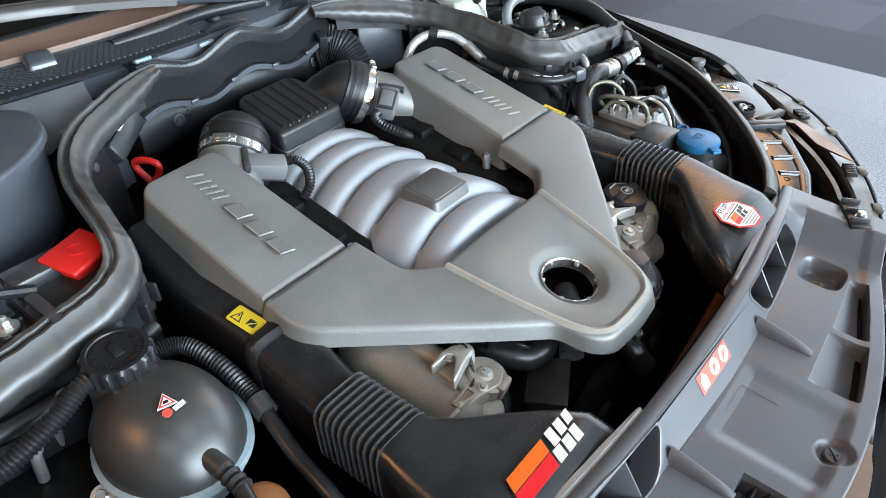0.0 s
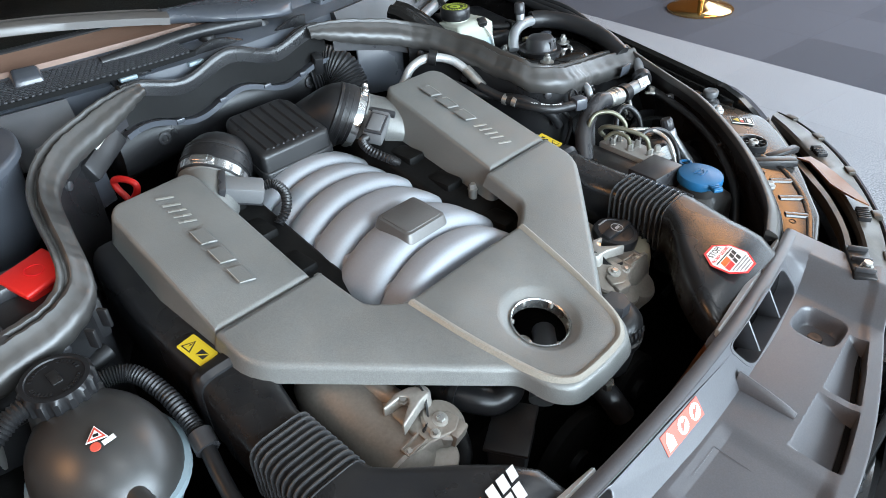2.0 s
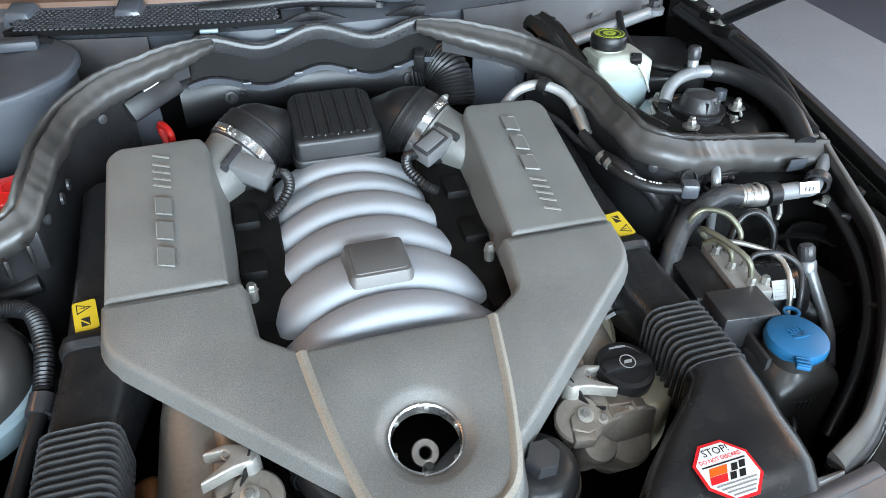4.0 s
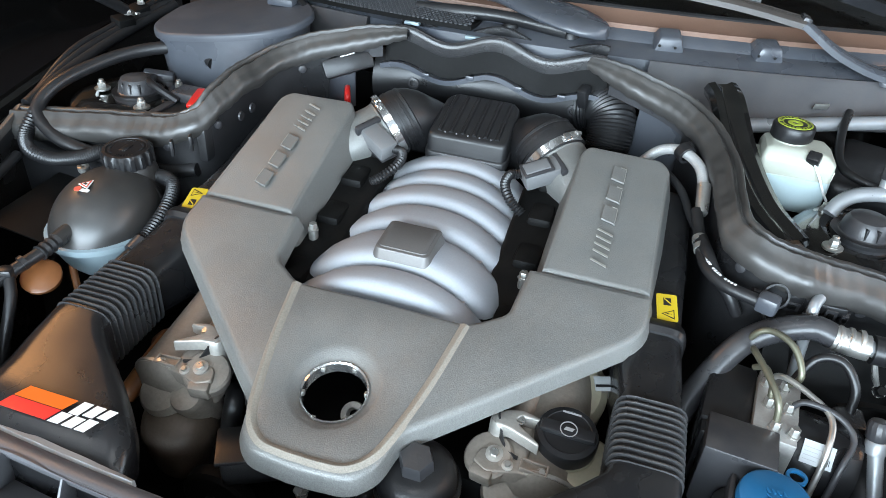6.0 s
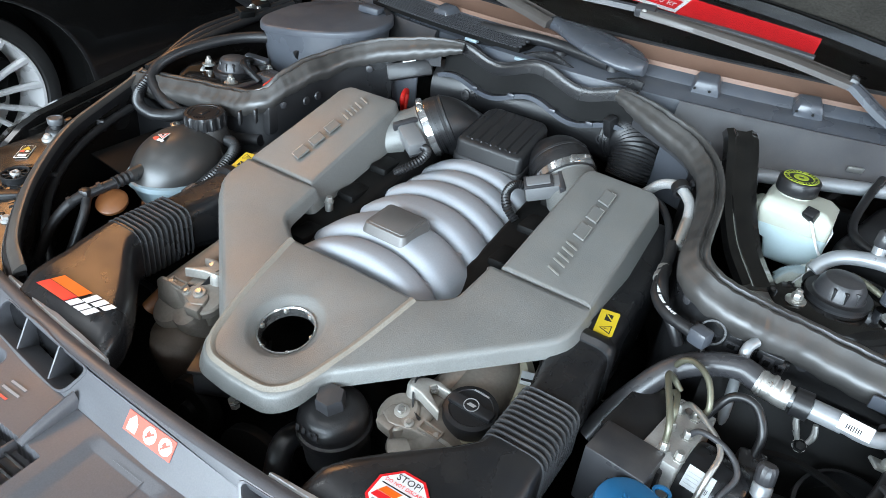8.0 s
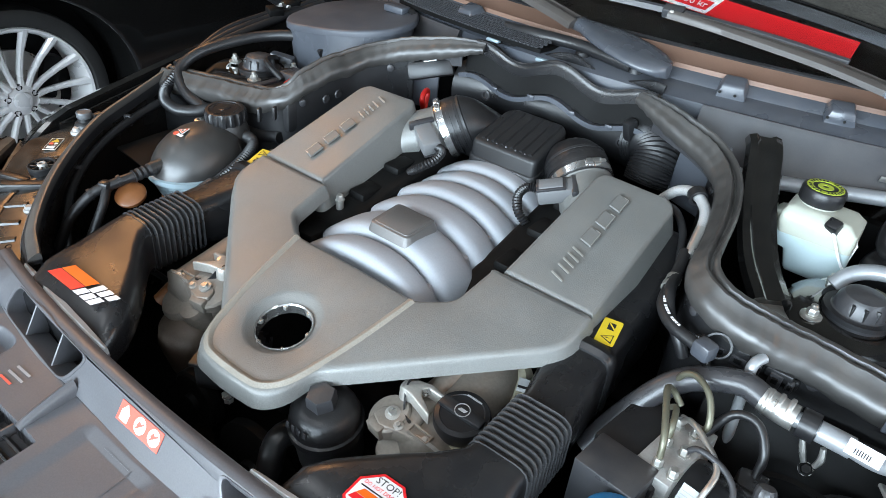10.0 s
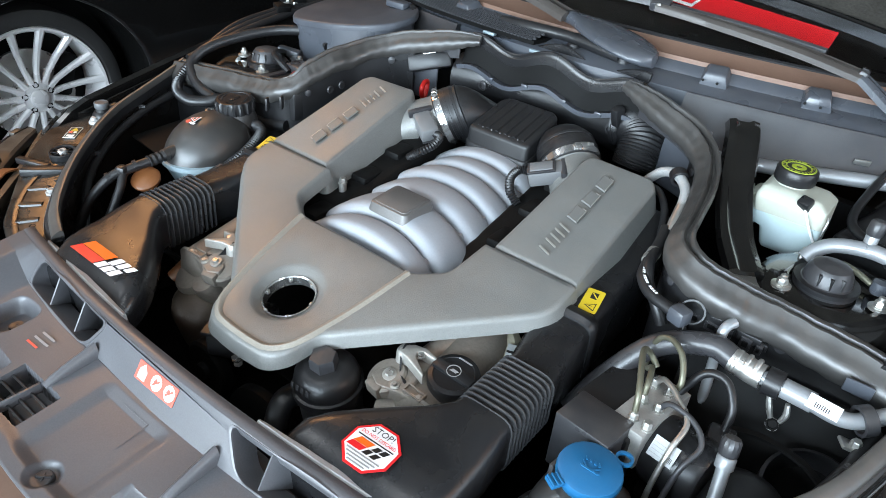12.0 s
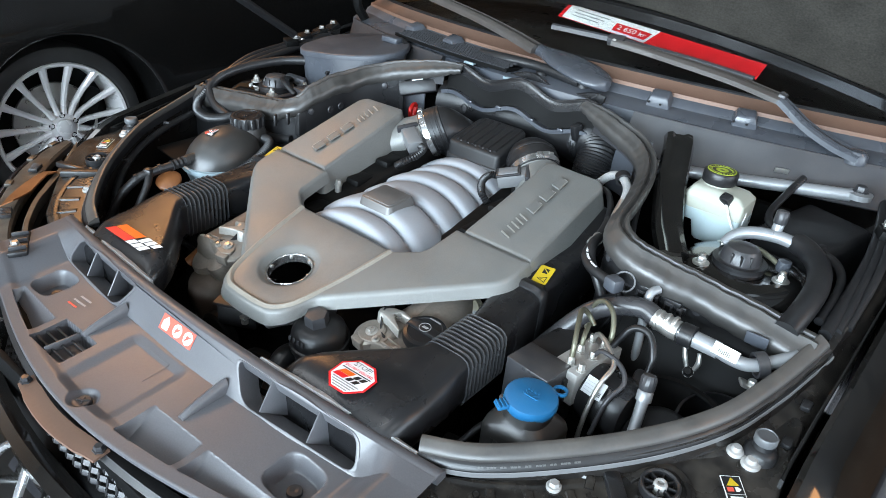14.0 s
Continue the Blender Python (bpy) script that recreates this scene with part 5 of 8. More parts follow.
sweep(bm, spline([(-0.06, 0.664, 1.097), (0.098, 0.670, 1.098), (0.25, 0.674, 1.093), (0.385, 0.672, 1.084)], 6), [(-0.006, -0.006), (-0.005, 0.003), (0.0, 0.006), (0.005, 0.003), (0.006, -0.006)])
part("blade", bm, M_TRIM, wr)

# raised bonnet with felt underside and its gas strut
hood = thing("bonnet", "raised black bonnet with a felt-lined underside", "bonnet", (0, 0.66, 1.1))
hm = basis((0, 0.72, 1.150), (1, 0, 0), (0, -0.60, 0.80))
part("outer_skin", block(hm @ pose(0, 0.66, -0.030), 1.50, 1.20, 0.02, 0.008), M_PAINT, hood)
felt = fillet([(-0.66, -0.085), (-0.60, -0.065), (-0.42, -0.018), (-0.30, 0.0), (-0.18, 0.022), (0.0, 0.035), (0.18, 0.022), (0.30, 0.0), (0.42, -0.018), (0.60, -0.065), (0.66, -0.085), (0.62, 0.95), (0.4, 1.08), (-0.4, 1.08), (-0.62, 0.95)], 0.05)
bm = lid(bmesh.new(), felt, lambda x, y: 0.012 + 0.004 * math.sin(9 * x) * math.sin(7 * y), 0.03, 0.010)
bmesh.ops.transform(bm, matrix=hm, verts=bm.verts)
part("felt_lining", bm, M_FELT, hood, "mottled grey-brown felt lining")
bm = bmesh.new()
sweep(bm, [hm @ Vector((x, 0.010 - 0.265 * abs(x) ** 2, 0.004)) for x in [-0.72 + 1.44 * i / 30 for i in range(31)]], [(-0.02, -0.012), (-0.02, 0.006), (0.0, 0.012), (0.02, 0.006), (0.02, -0.012)])
part("rear_edge", bm, M_PAINT, hood)
for x in (-0.5, -0.3, 0.3, 0.5):
    part("edge_screw", hexnut(bmesh.new(), hm @ Vector((x, 0.014 - 0.265 * abs(x) ** 2, 0.012)), 0.005, 0.005, hm.to_3x3() @ Vector((0, 0, 1))), M_STEEL, hood)
for s in (1, -1):
    part("hinge_arm", pipe([(s * 0.66, 0.70, 0.98), (s * 0.665, 0.66, 1.05), (s * 0.66, 0.70, 1.15)], 0.012, 8), M_DARK, hood)
    gs = thing("gas_strut", "black gas strut holding the bonnet", "gas strut", (s * 0.70, 0.49, 0.95), "gas struts")
    part("cylinder", pipe([(s * 0.70, 0.470, 0.968), (s * 0.70, 0.300, 1.075), (s * 0.69, 0.17, 1.16)], 0.010, 12), M_BLACK, gs)
    part("rod", pipe([(s * 0.70, 0.495, 0.952), (s * 0.70, 0.470, 0.968)], 0.005, 10), M_STEEL, gs)
    part("ball_joint", disc([(0.0, -0.010), (0.008, -0.008), (0.010, 0.0), (0.008, 0.008), (0.0, 0.010)], (s * 0.70, 0.497, 0.950), n=14), M_STEEL, gs)

# ---- strut towers ----
for s in (1, -1):
    tw = thing("strut_tower", "glossy black strut tower with a rubber top and zinc nuts", "strut tower", (s * 0.55, 0.28, 0.86), "strut towers")
    c = Vector((s * 0.554, 0.284, 0.011))
    part("dome", disc([(0.106, 0.72), (0.105, 0.850), (0.102, 0.868), (0.092, 0.882), (0.076, 0.889), (0.055, 0.889), (0.05, 0.884), (0.0, 0.884)], c, n=48), M_PAINT, tw)
    part("mount", disc([(0.038, 0.884), (0.037, 0.892), (0.030, 0.896), (0.028, 0.908), (0.023, 0.916), (0.014, 0.919), (0.0, 0.920)], c + Vector((s * -0.012, 0, 0)), n=28), M_TRIM, tw, "dark rubber strut mount cap")
    part("mount_ring", hoop(bmesh.new(), [(0.032, 0.889), (0.040, 0.889), (0.040, 0.895), (0.032, 0.895)], c + Vector((s * -0.012, 0, 0)), n=32), M_BLACK, tw)
    for a in range(3):
        part("rib", block(pose(c.x - s * 0.012 + 0.027 * math.cos(-1.8 + 0.5 * a), c.y + 0.027 * math.sin(-1.8 + 0.5 * a), 0.914, 0, 0, math.degrees(-1.2 + 0.5 * a)), 0.006, 0.003, 0.018, 0.001), M_BLACK, tw)
    for x, y, z in ((0.500, 0.237, 0.901), (0.606, 0.277, 0.900), (0.502, 0.335, 0.897)):
        nut = hexnut(bmesh.new(), (s * x, y, z), 0.0068, 0.010)
        turned(nut, [(0.0045, 0.010), (0.0045, 0.014), (0.003, 0.0155)], (s * x, y, z), n=10)
        turned(nut, [(0.0125, -0.002), (0.0125, 0.001), (0.010, 0.0015)], (s * x, y, z), n=20)
        part("nut", nut, M_STEEL, tw, "zinc plated nut")

# ---- battery-side box: lidded housing, red terminal cap ----
drum = thing("filter_housing", "blue-grey lidded plastic housing with a rounded top", "housing", (-0.44, 0.48, 0.86))
dp = fillet([(-0.590, 0.40), (-0.545, 0.355), (-0.44, 0.362), (-0.37, 0.385), (-0.328, 0.420), (-0.318, 0.48), (-0.37, 0.555), (-0.50, 0.580), (-0.60, 0.52)], 0.05, 5)


def dtop(x, y):
    return 0.986 + 0.10 * (x + 0.47) + 0.09 * (y - 0.37)


part("housing_body", lid(bmesh.new(), inset(dp, 0.006), lambda x, y: dtop(x, y) - 0.004, 0.125, 0.004, flare=-0.012), M_STRUTCOVER, drum)
part("housing_lid", lid(bmesh.new(), dp, dtop, 0.012, 0.005), M_LIDTOP, drum, "matt blue-grey lid")
part("lid_catch", block((-0.402, 0.520, dtop(-0.40, 0.52) + 0.006), 0.05, 0.028, 0.014, 0.004), M_LIDTOP, drum)
bm = bmesh.new()
sweep(bm, spline([(-0.39, 0.545, 1.002), (-0.375, 0.53, 1.012), (-0.36, 0.52, 1.005)], 4), [(-0.005, -0.005), (-0.005, 0.005), (0.005, 0.005), (0.005, -0.005)])
part("catch_clip", bm, M_BLACK, drum)

fuse = thing("terminal_box", "black terminal box with a red cap", "terminal box", (-0.42, 0.28, 0.86), shift=(0.007, -0.024, 0.002))
part("base", block((-0.428, 0.285, 0.875), 0.115, 0.125, 0.055, 0.006), M_BLACK, fuse)
part("bridge", block((-0.445, 0.315, 0.908), 0.07, 0.04, 0.020, 0.005), M_TRIM, fuse)
bm = bmesh.new()
box(bm, pose(-0.405, 0.297, 0.918, 6, -4, 14), 0.062, 0.056, 0.008, 0.003, 3)
box(bm, pose(-0.405, 0.297, 0.908, 6, -4, 14), 0.050, 0.046, 0.016, 0.003, 2)
part("red_cap", bm, M_RED, fuse, "red plastic terminal cap")
bm = hoop(bmesh.new(), [(0.0095, 0), (0.011, 0), (0.011, 0.001), (0.0095, 0.001)], (-0.405, 0.297, 0.9222), (0.07, -0.1, 1), 24)
part("cap_mark", bm, M_LABELRED, fuse)
part("strap", block((-0.470, 0.265, 0.904), 0.014, 0.10, 0.006, 0.002), M_TRIM, fuse)
part("cable", pipe([(-0.462, 0.290, 0.905), (-0.51, 0.295, 0.925), (-0.545, 0.34, 0.915), (-0.575, 0.385, 0.892)], 0.006, 8), M_HOSE, fuse)
part("connector", block(pose(-0.56, 0.375, 0.900, 0, 10, 30), 0.05, 0.024, 0.024, 0.006), M_STRUTCOVER, fuse)

DIP = Vector((0.005, -0.014, -0.004))
solo("dipstick", pipe([Vector(q) + DIP for q in ((-0.235, 0.423, 0.86), (-0.235, 0.424, 0.884), (-0.2420, 0.4390, 0.906), (-0.2420, 0.4390, 0.918), (-0.235, 0.423, 0.922), (-0.2280, 0.4070, 0.918), (-0.2280, 0.4070, 0.906), (-0.2345, 0.421, 0.886))], 0.0048, 10), M_RED, "red plastic dipstick loop", "dipstick")
clipbox = thing("wiring_clip_box", "black wiring bracket on the bulkhead", "bracket", (-0.28, 0.43, 0.93))
part("bracket", block(pose(-0.240, 0.434, 0.952, -20, -14, 34), 0.085, 0.030, 0.032, 0.006), M_BLACK, clipbox)
part("label", block(pose(-0.238, 0.428, 0.9690, -20, -14, 34), 0.024, 0.010, 0.002, 0.0005), M_WHITE, clipbox)

# ---- expansion tank ----
tank = thing("expansion_tank", "black coolant expansion tank with a ribbed cap and pale lower half", "tank", (-0.478, 0.07, 0.72), shift=(0.031, 0.002, 0.018))
C = Vector((-0.478, 0.066, 0.784))


def dome(n=40, rows=12, rx=0.070, ry=0.086, h=0.070, up=1):
    bm = bmesh.new()
    rings = []
    for j in range(rows + 1):
        b = math.pi / 2 * j / rows
        rings.append([C + Vector((rx * math.cos(b) ** 0.85 * math.cos(a), ry * math.cos(b) ** 0.85 * math.sin(a) + 0.012 * math.sin(b), up * h * math.sin(b))) if j < rows else C + Vector((0.0005 * math.cos(a), 0.012 + 0.0005 * math.sin(a), up * h)) for a in [2 * math.pi * k / n for k in range(n)]])
    skin(bm, rings)
    return bm


part("upper_shell", dome(), M_TANK, tank, "satin black upper shell")
part("lower_shell", dome(rx=0.0685, ry=0.0845, h=0.085, up=-1), M_TANKLOW, tank, "pale blue translucent lower shell")
bm = bmesh.new()
skin(bm, [[C + Vector((r * math.cos(a), r * 1.18 * math.sin(a), z)) for r, z in ((0.068, -0.006), (0.0755, -0.005), (0.0755, 0.003), (0.070, 0.005))] for a in [2 * math.pi * k / 48 for k in range(48)]], loop=True)
part("weld_flange", bm, M_TANKLOW, tank)
bm = bmesh.new()
rings = []
for a in [math.pi * k / 14 for k in range(1, 14)]:
    q = C + Vector((-0.060 * math.cos(a), 0.046, 0.063 * math.sin(a)))
    rings.append([q + Vector((0, dy, 0)) + Vector((-math.cos(a), 0, math.sin(a))) * dz for dy, dz in ((-0.006, -0.006), (-0.004, 0.0015), (0.004, 0.0015), (0.006, -0.006))])
skin(bm, rings)
part("mould_ridge", bm, M_TANK, tank)
capc, capax = Vector((-0.477, 0.128, 0.848)), Vector((0.0, -0.06, 1)).normalized()
part("neck", disc([(0.042, -0.06), (0.036, -0.012), (0.032, 0.004)], capc, capax, 32), M_TANK, tank)
bm = bmesh.new()
rot = Vector((0, 0, 1)).rotation_difference(capax).to_matrix()
rings = []
for r, h in ((0.031, 0.0), (0.0345, 0.002), (0.0345, 0.020), (0.0325, 0.024), (0.028, 0.0245), (0.027, 0.023), (0.001, 0.023)):
    rings.append([capc + rot @ Vector(((r + (0.0014 * math.copysign(1, math.sin(15 * a)) if 0.0335 < r else 0)) * math.cos(a), (r + (0.0014 * math.copysign(1, math.sin(15 * a)) if 0.0335 < r else 0)) * math.sin(a), h)) for a in [2 * math.pi * (k + 0.5) / 90 for k in range(90)]])
skin(bm, rings)
cap = part("cap", bm, M_OILCAP, tank, "ribbed black screw cap with raised marks")
part("cap_mark", block(basis(capc + capax * 0.0238, (1, 0, 0), (0, 1, 0.06)), 0.010, 0.020, 0.0014, 0.0004), M_BLACK, cap)
bm = bmesh.new()
for k in range(36):
    if k % 9 in (7, 8):
        continue
    a = 2 * math.pi * k / 36
    box(bm, basis(capc + capax * 0.0236 + rot @ Vector((0.0225 * math.cos(a), 0.0225 * math.sin(a), 0)), (-math.sin(a), math.cos(a), 0), (math.cos(a), math.sin(a), 0)), 0.0022, 0.0035, 0.0010, 0)
part("raised_print", bm, M_BLACK, cap)
m = basis((-0.480, 0.040, 0.8520), (0.95, -0.30, -0.02), (0.28, 0.95, 0.16)) @ Matrix.Diagonal((0.8, 0.8, 1, 1))
tri_st = decal("warning_sticker", m @ pose(0, 0, -0.0005), [(-0.012, -0.002), (0.012, -0.002), (0.0, 0.019)], M_WHITE, tank, 0.0014)
decal("red_print", m @ pose(0, 0, 0.0010), [(-0.010, -0.001), (0.010, -0.001), (0.0, 0.0168)], M_SALMON, tri_st, 0.0003)
decal("white_print", m @ pose(0, 0, 0.0014), [(-0.0065, 0.001), (0.0065, 0.001), (0.0, 0.012)], M_WHITE, tri_st, 0.0003)
decal("ink_print", m @ pose(0, 0, 0.0018), rect(-0.003, 0.002, 0.003, 0.006), M_INK, tri_st, 0.0002)
decal("white_print", m @ pose(0, 0, -0.0008), [(0.006, -0.012), (0.020, -0.007), (0.018, -0.001), (0.004, -0.006)], M_WHITE, tri_st, 0.0012)
decal("red_print", m @ pose(-0.003, -0.010, -0.001), [(0.006 * math.cos(k * math.pi / 8), 0.006 * math.sin(k * math.pi / 8)) for k in range(16)], M_SALMON, tri_st, 0.0014)
part("outlet", pipe([(-0.478, 0.0, 0.808), (-0.477, -0.028, 0.806)], 0.0105, 14), M_TANK, tank)
th = thing("coolant_hose", "black coolant hose with ribbed connectors", "hose", (-0.49, -0.1, 0.78), "coolant hoses", shift=(0.031, 0.002, 0.018))
part("connector", pipe([(-0.477, -0.018, 0.806), (-0.478, -0.055, 0.803)], 0.0098, 14, 6, 4, 0.001), M_BLACK, th)
part("tube", pipe([(-0.478, -0.05, 0.803), (-0.488, -0.085, 0.796), (-0.500, -0.115, 0.785), (-0.512, -0.150, 0.750), (-0.515, -0.18, 0.70)], 0.0082, 14), M_HOSE, th)
part("tee", block(pose(-0.492, -0.096, 0.794, 0, 0, 20), 0.019, 0.018, 0.019, 0.005), M_BLACK, th)
part("tube", pipe([(-0.488, -0.098, 0.79), (-0.476, -0.115, 0.77), (-0.470, -0.15, 0.72), (-0.468, -0.18, 0.66)], 0.0072, 12), M_HOSE, th)
for q in ((-0.486, -0.075, 0.799), (-0.501, -0.118, 0.784)):
    part("clip_ring", hoop(bmesh.new(), [(0.0080, -0.003), (0.0100, -0.003), (0.0100, 0.003), (0.0080, 0.003)], q, (-0.3, -1, -0.3), 16), M_BLACK, th)
part("amber_plug", disc([(0.012, 0), (0.024, 0.004), (0.025, 0.010), (0.020, 0.014), (0, 0.015)], (-0.472, -0.066, 0.770), (0.2, -0.4, 1), 24), M_RUST, th, "amber plastic plug")
# corrugated conduits beside the tank
cd = thing("wiring_conduit", "corrugated black wiring conduit round the tank", "conduit", (-0.42, 0.2, 0.8), "wiring conduits", shift=(0.022, -0.016, 0.016))
part("conduit", pipe([(-0.452, 0.158, 0.826), (-0.424, 0.158, 0.830), (-0.400, 0.146, 0.826), (-0.388, 0.110, 0.812), (-0.386, 0.066, 0.796), (-0.388, 0.040, 0.786)], 0.0095, 12, 6, 46, 0.0011), M_HOSE, cd)
part("tail", pipe([(-0.388, 0.040, 0.786), (-0.400, -0.02, 0.770), (-0.408, -0.09, 0.755), (-0.41, -0.14, 0.70)], 0.0085, 12), M_HOSE, cd)
part("sleeve", pipe([(-0.386, 0.052, 0.791), (-0.389, 0.032, 0.784)], 0.013, 14), M_TRIM, cd)
cd2 = thing("wiring_conduit", "corrugated black wiring conduit along the inner wing", "conduit", (-0.55, 0.2, 0.82), "wiring conduits", shift=(0.022, -0.010, 0.010))
part("conduit", pipe([(-0.440, 0.142, 0.835), (-0.480, 0.140, 0.858), (-0.508, 0.136, 0.866), (-0.537, 0.132, 0.855), (-0.569, 0.130, 0.845), (-0.604, 0.130, 0.838), (-0.642, 0.134, 0.842), (-0.664, 0.152, 0.856), (-0.668, 0.185, 0.880)], 0.0100, 14, 6, 60, 0.0010), M_HOSE, cd2)
part("hose", pipe([(-0.40, 0.20, 0.83), (-0.47, 0.188, 0.822), (-0.585, 0.168, 0.842), (-0.640, 0.172, 0.862), (-0.668, 0.190, 0.885), (-0.660, 0.240, 0.912), (-0.625, 0.330, 0.930), (-0.570, 0.385, 0.938), (-0.520, 0.400, 0.935), (-0.480, 0.385, 0.925)], 0.0105, 14), M_HOSE, cd2)
# inner-wing pieces by the tank
wl2 = thing("wing_bracket", "black sheet bracket with bolts on the inner wing", "bracket", (-0.6, 0.1, 0.75), shift=(0.030, 0.030, 0.008))
part("sheet", block(pose(-0.585, 0.085, 0.772, 0, 12, 4), 0.13, 0.20, 0.004, 0.002), M_DARK, wl2)
for x, y, z in ((-0.578, 0.114, 0.805), (-0.545, 0.150, 0.80)):
    bm = disc([(0.006, -0.03), (0.006, 0.012), (0.0085, 0.012), (0.0085, 0.020), (0.004, 0.0205), (0.004, 0.012), (0, 0.012)], (x, y, z), (0.1, -0.1, 1), 16)
    part("stud", bm, M_STEEL, wl2, "hollow brass-coloured stud")
bm = hoop(bmesh.new(), [(0.005, -0.002), (0.011, -0.002), (0.011, 0.002), (0.005, 0.002)], (-0.555, 0.05, 0.775), (-0.3, -0.5, 1), 18)
hexnut(bm, (-0.555, 0.05, 0.776), 0.006, 0.006, (-0.3, -0.5, 1))
part("earth_lug", bm, M_BRIGHT, wl2, "bright earth lug")
part("earth_cable", pipe([(-0.545, 0.042, 0.775), (-0.53, 0.02, 0.772), (-0.50, -0.02, 0.75), (-0.47, -0.05, 0.70)], 0.005, 8), M_RUST, wl2)

# ---- front of the engine ----
def head_casting(parent, s, body, bright):
    """The cast front end of one cylinder head: barrel, flange, forked lug, bolted block and two bosses."""
    def side(pts):
        out = [(s * x, y) for x, y in pts]
        return out if s > 0 else out[::-1]

    a0, a1 = Vector((s * 0.214, 0.020, 0.768)), Vector((s * 0.222, -0.122, 0.733))
    d = (a1 - a0).normalized()
    long = (a1 - a0).length
    part("barrel", disc([(0.034, -0.02), (0.041, 0.0), (0.043, 0.02), (0.0435, long - 0.010), (0.0465, long - 0.006), (0.0465, long), (0.041, long + 0.003), (0.030, long + 0.012), (0.0, long + 0.016)], a0, d, 44), body, parent)
    part("barrel_lip", hoop(bmesh.new(), [(0.0445, long - 0.005), (0.0482, long - 0.005), (0.0482, long - 0.001), (0.0445, long - 0.001)], a0, d, 44), bright, parent, "bright machined edge")
    part("side_pipe", pipe([(s * 0.196, 0.010, 0.792), (s * 0.190, -0.040, 0.787), (s * 0.184, -0.078, 0.780)], 0.0135, 16), body, parent)
    part("side_wall", lid(bmesh.new(), fillet(side([(0.205, -0.060), (0.168, -0.066), (0.158, -0.100), (0.160, -0.122), (0.206, -0.122)]), 0.008), lambda x, y: 0.784 + 0.16 * (y + 0.10), 0.055, 0.006), body, parent)
    # forked lug with its round boss
    fork = lid(bmesh.new(), fillet(side([(0.211, -0.0755), (0.190, -0.0745), (0.173, -0.079), (0.163, -0.090), (0.166, -0.102), (0.180, -0.104), (0.214, -0.1125), (0.213, -0.1085), (0.190, -0.096), (0.185, -0.089), (0.190, -0.083), (0.2115, -0.0795)]), 0.003), lambda x, y: 0.803 - 0.22 * max(abs(x) - 0.19, 0), 0.014, 0.0022)
    turned(fork, [(0.0130, 0.770), (0.0120, 0.797), (0.0100, 0.8015), (0.0, 0.802)], (s * 0.1705, -0.0925, 0), n=24)
    part("forked_lug", fork, bright, parent, "bright forked cast lug")
    part("lug_bolt", hexnut(bmesh.new(), (s * 0.1885, -0.0845, 0.797), 0.0045, 0.005, (0.1 * s, -0.25, 1)), M_STEEL, parent)
    # long pocketed flange, bolted block and its nose
    part("flange", lid(bmesh.new(), fillet(side([(0.232, -0.117), (0.204, -0.1165), (0.196, -0.111), (0.176, -0.111), (0.156, -0.120), (0.152, -0.134), (0.168, -0.143), (0.188, -0.138), (0.202, -0.1345), (0.229, -0.133)]), 0.004), lambda x, y: 0.7795 + 0.20 * (y + 0.125) - 0.12 * max(abs(x) - 0.195, 0), 0.016, 0.002), body, parent)
    for dx, dy, wx, wy in ((0.0, 0.0062, 0.028, 0.0022), (0.0, -0.0062, 0.028, 0.0022), (0.0135, 0.0, 0.0022, 0.0125), (-0.0135, 0.0, 0.0022, 0.0125)):
        part("pocket_wall", block(pose(s * 0.214 + dx, -0.1255 + dy, 0.7785, 8, s * 6, 0), wx, wy, 0.007, 0.0007), body, parent)
    part("flange_ring", disc([(0.026, -0.014), (0.0265, 0.0), (0.024, 0.003), (0.017, 0.004), (0.0, 0.004)], (s * 0.166, -0.1215, 0.7745), (-0.25 * s, -0.35, 1), 28), body, parent)
    part("nose_block", block(pose(s * 0.164, -0.1405, 0.765, 14, 0, s * -10), 0.024, 0.013, 0.020, 0.003), body, parent)
    for x, y, z, r in ((0.172, -0.1235, 0.7815, 0.0052), (0.188, -0.1315, 0.7790, 0.0034), (0.2225, -0.1275, 0.7765, 0.0034)):
        part("bolt", hexnut(bmesh.new(), (s * x, y, z), r, 0.005, (0.05 * s, -0.3, 1)), M_STEEL, parent, "zinc plated bolt")
        part("washer", disc([(r * 1.75, -0.004), (r * 1.75, 0.0008), (r * 1.4, 0.0014)], (s * x, y, z), (0.05 * s, -0.3, 1), 20), bright, parent)
    seam = bmesh.new()
    sweep(seam, spline(mirror([(0.168, -0.072, 0.803), (0.1665, -0.088, 0.8035), (0.171, -0.101, 0.799), (0.179, -0.112, 0.7845), (0.189, -0.1195, 0.7830), (0.196, -0.1215, 0.7825)], s), 5), [(-0.0011, -0.006), (-0.0011, 0.0012), (0.0011, 0.0012), (0.0011, -0.006)])
    part("gasket_line", seam, M_HOSE, parent)
    for x, y, z, r in ((0.1865, -0.139, 0.748, 0.0215), (0.2215, -0.137, 0.742, 0.030)):
        part("boss", disc([(r, -0.06), (r, -0.010), (r * 0.97, -0.004), (r * 0.86, 0.0), (r * 0.35, 0.002), (0, 0.002)], (s * x, y, z), (0.06 * s, -0.62, 1), 28), body, parent)


pump = thing("water_pump_housing", "grimy cast aluminium housing with a forked lug and bolts", "pump housing", (-0.215, -0.07, 0.70))
head_casting(pump, -1, M_ALU_DULL, M_ALU)
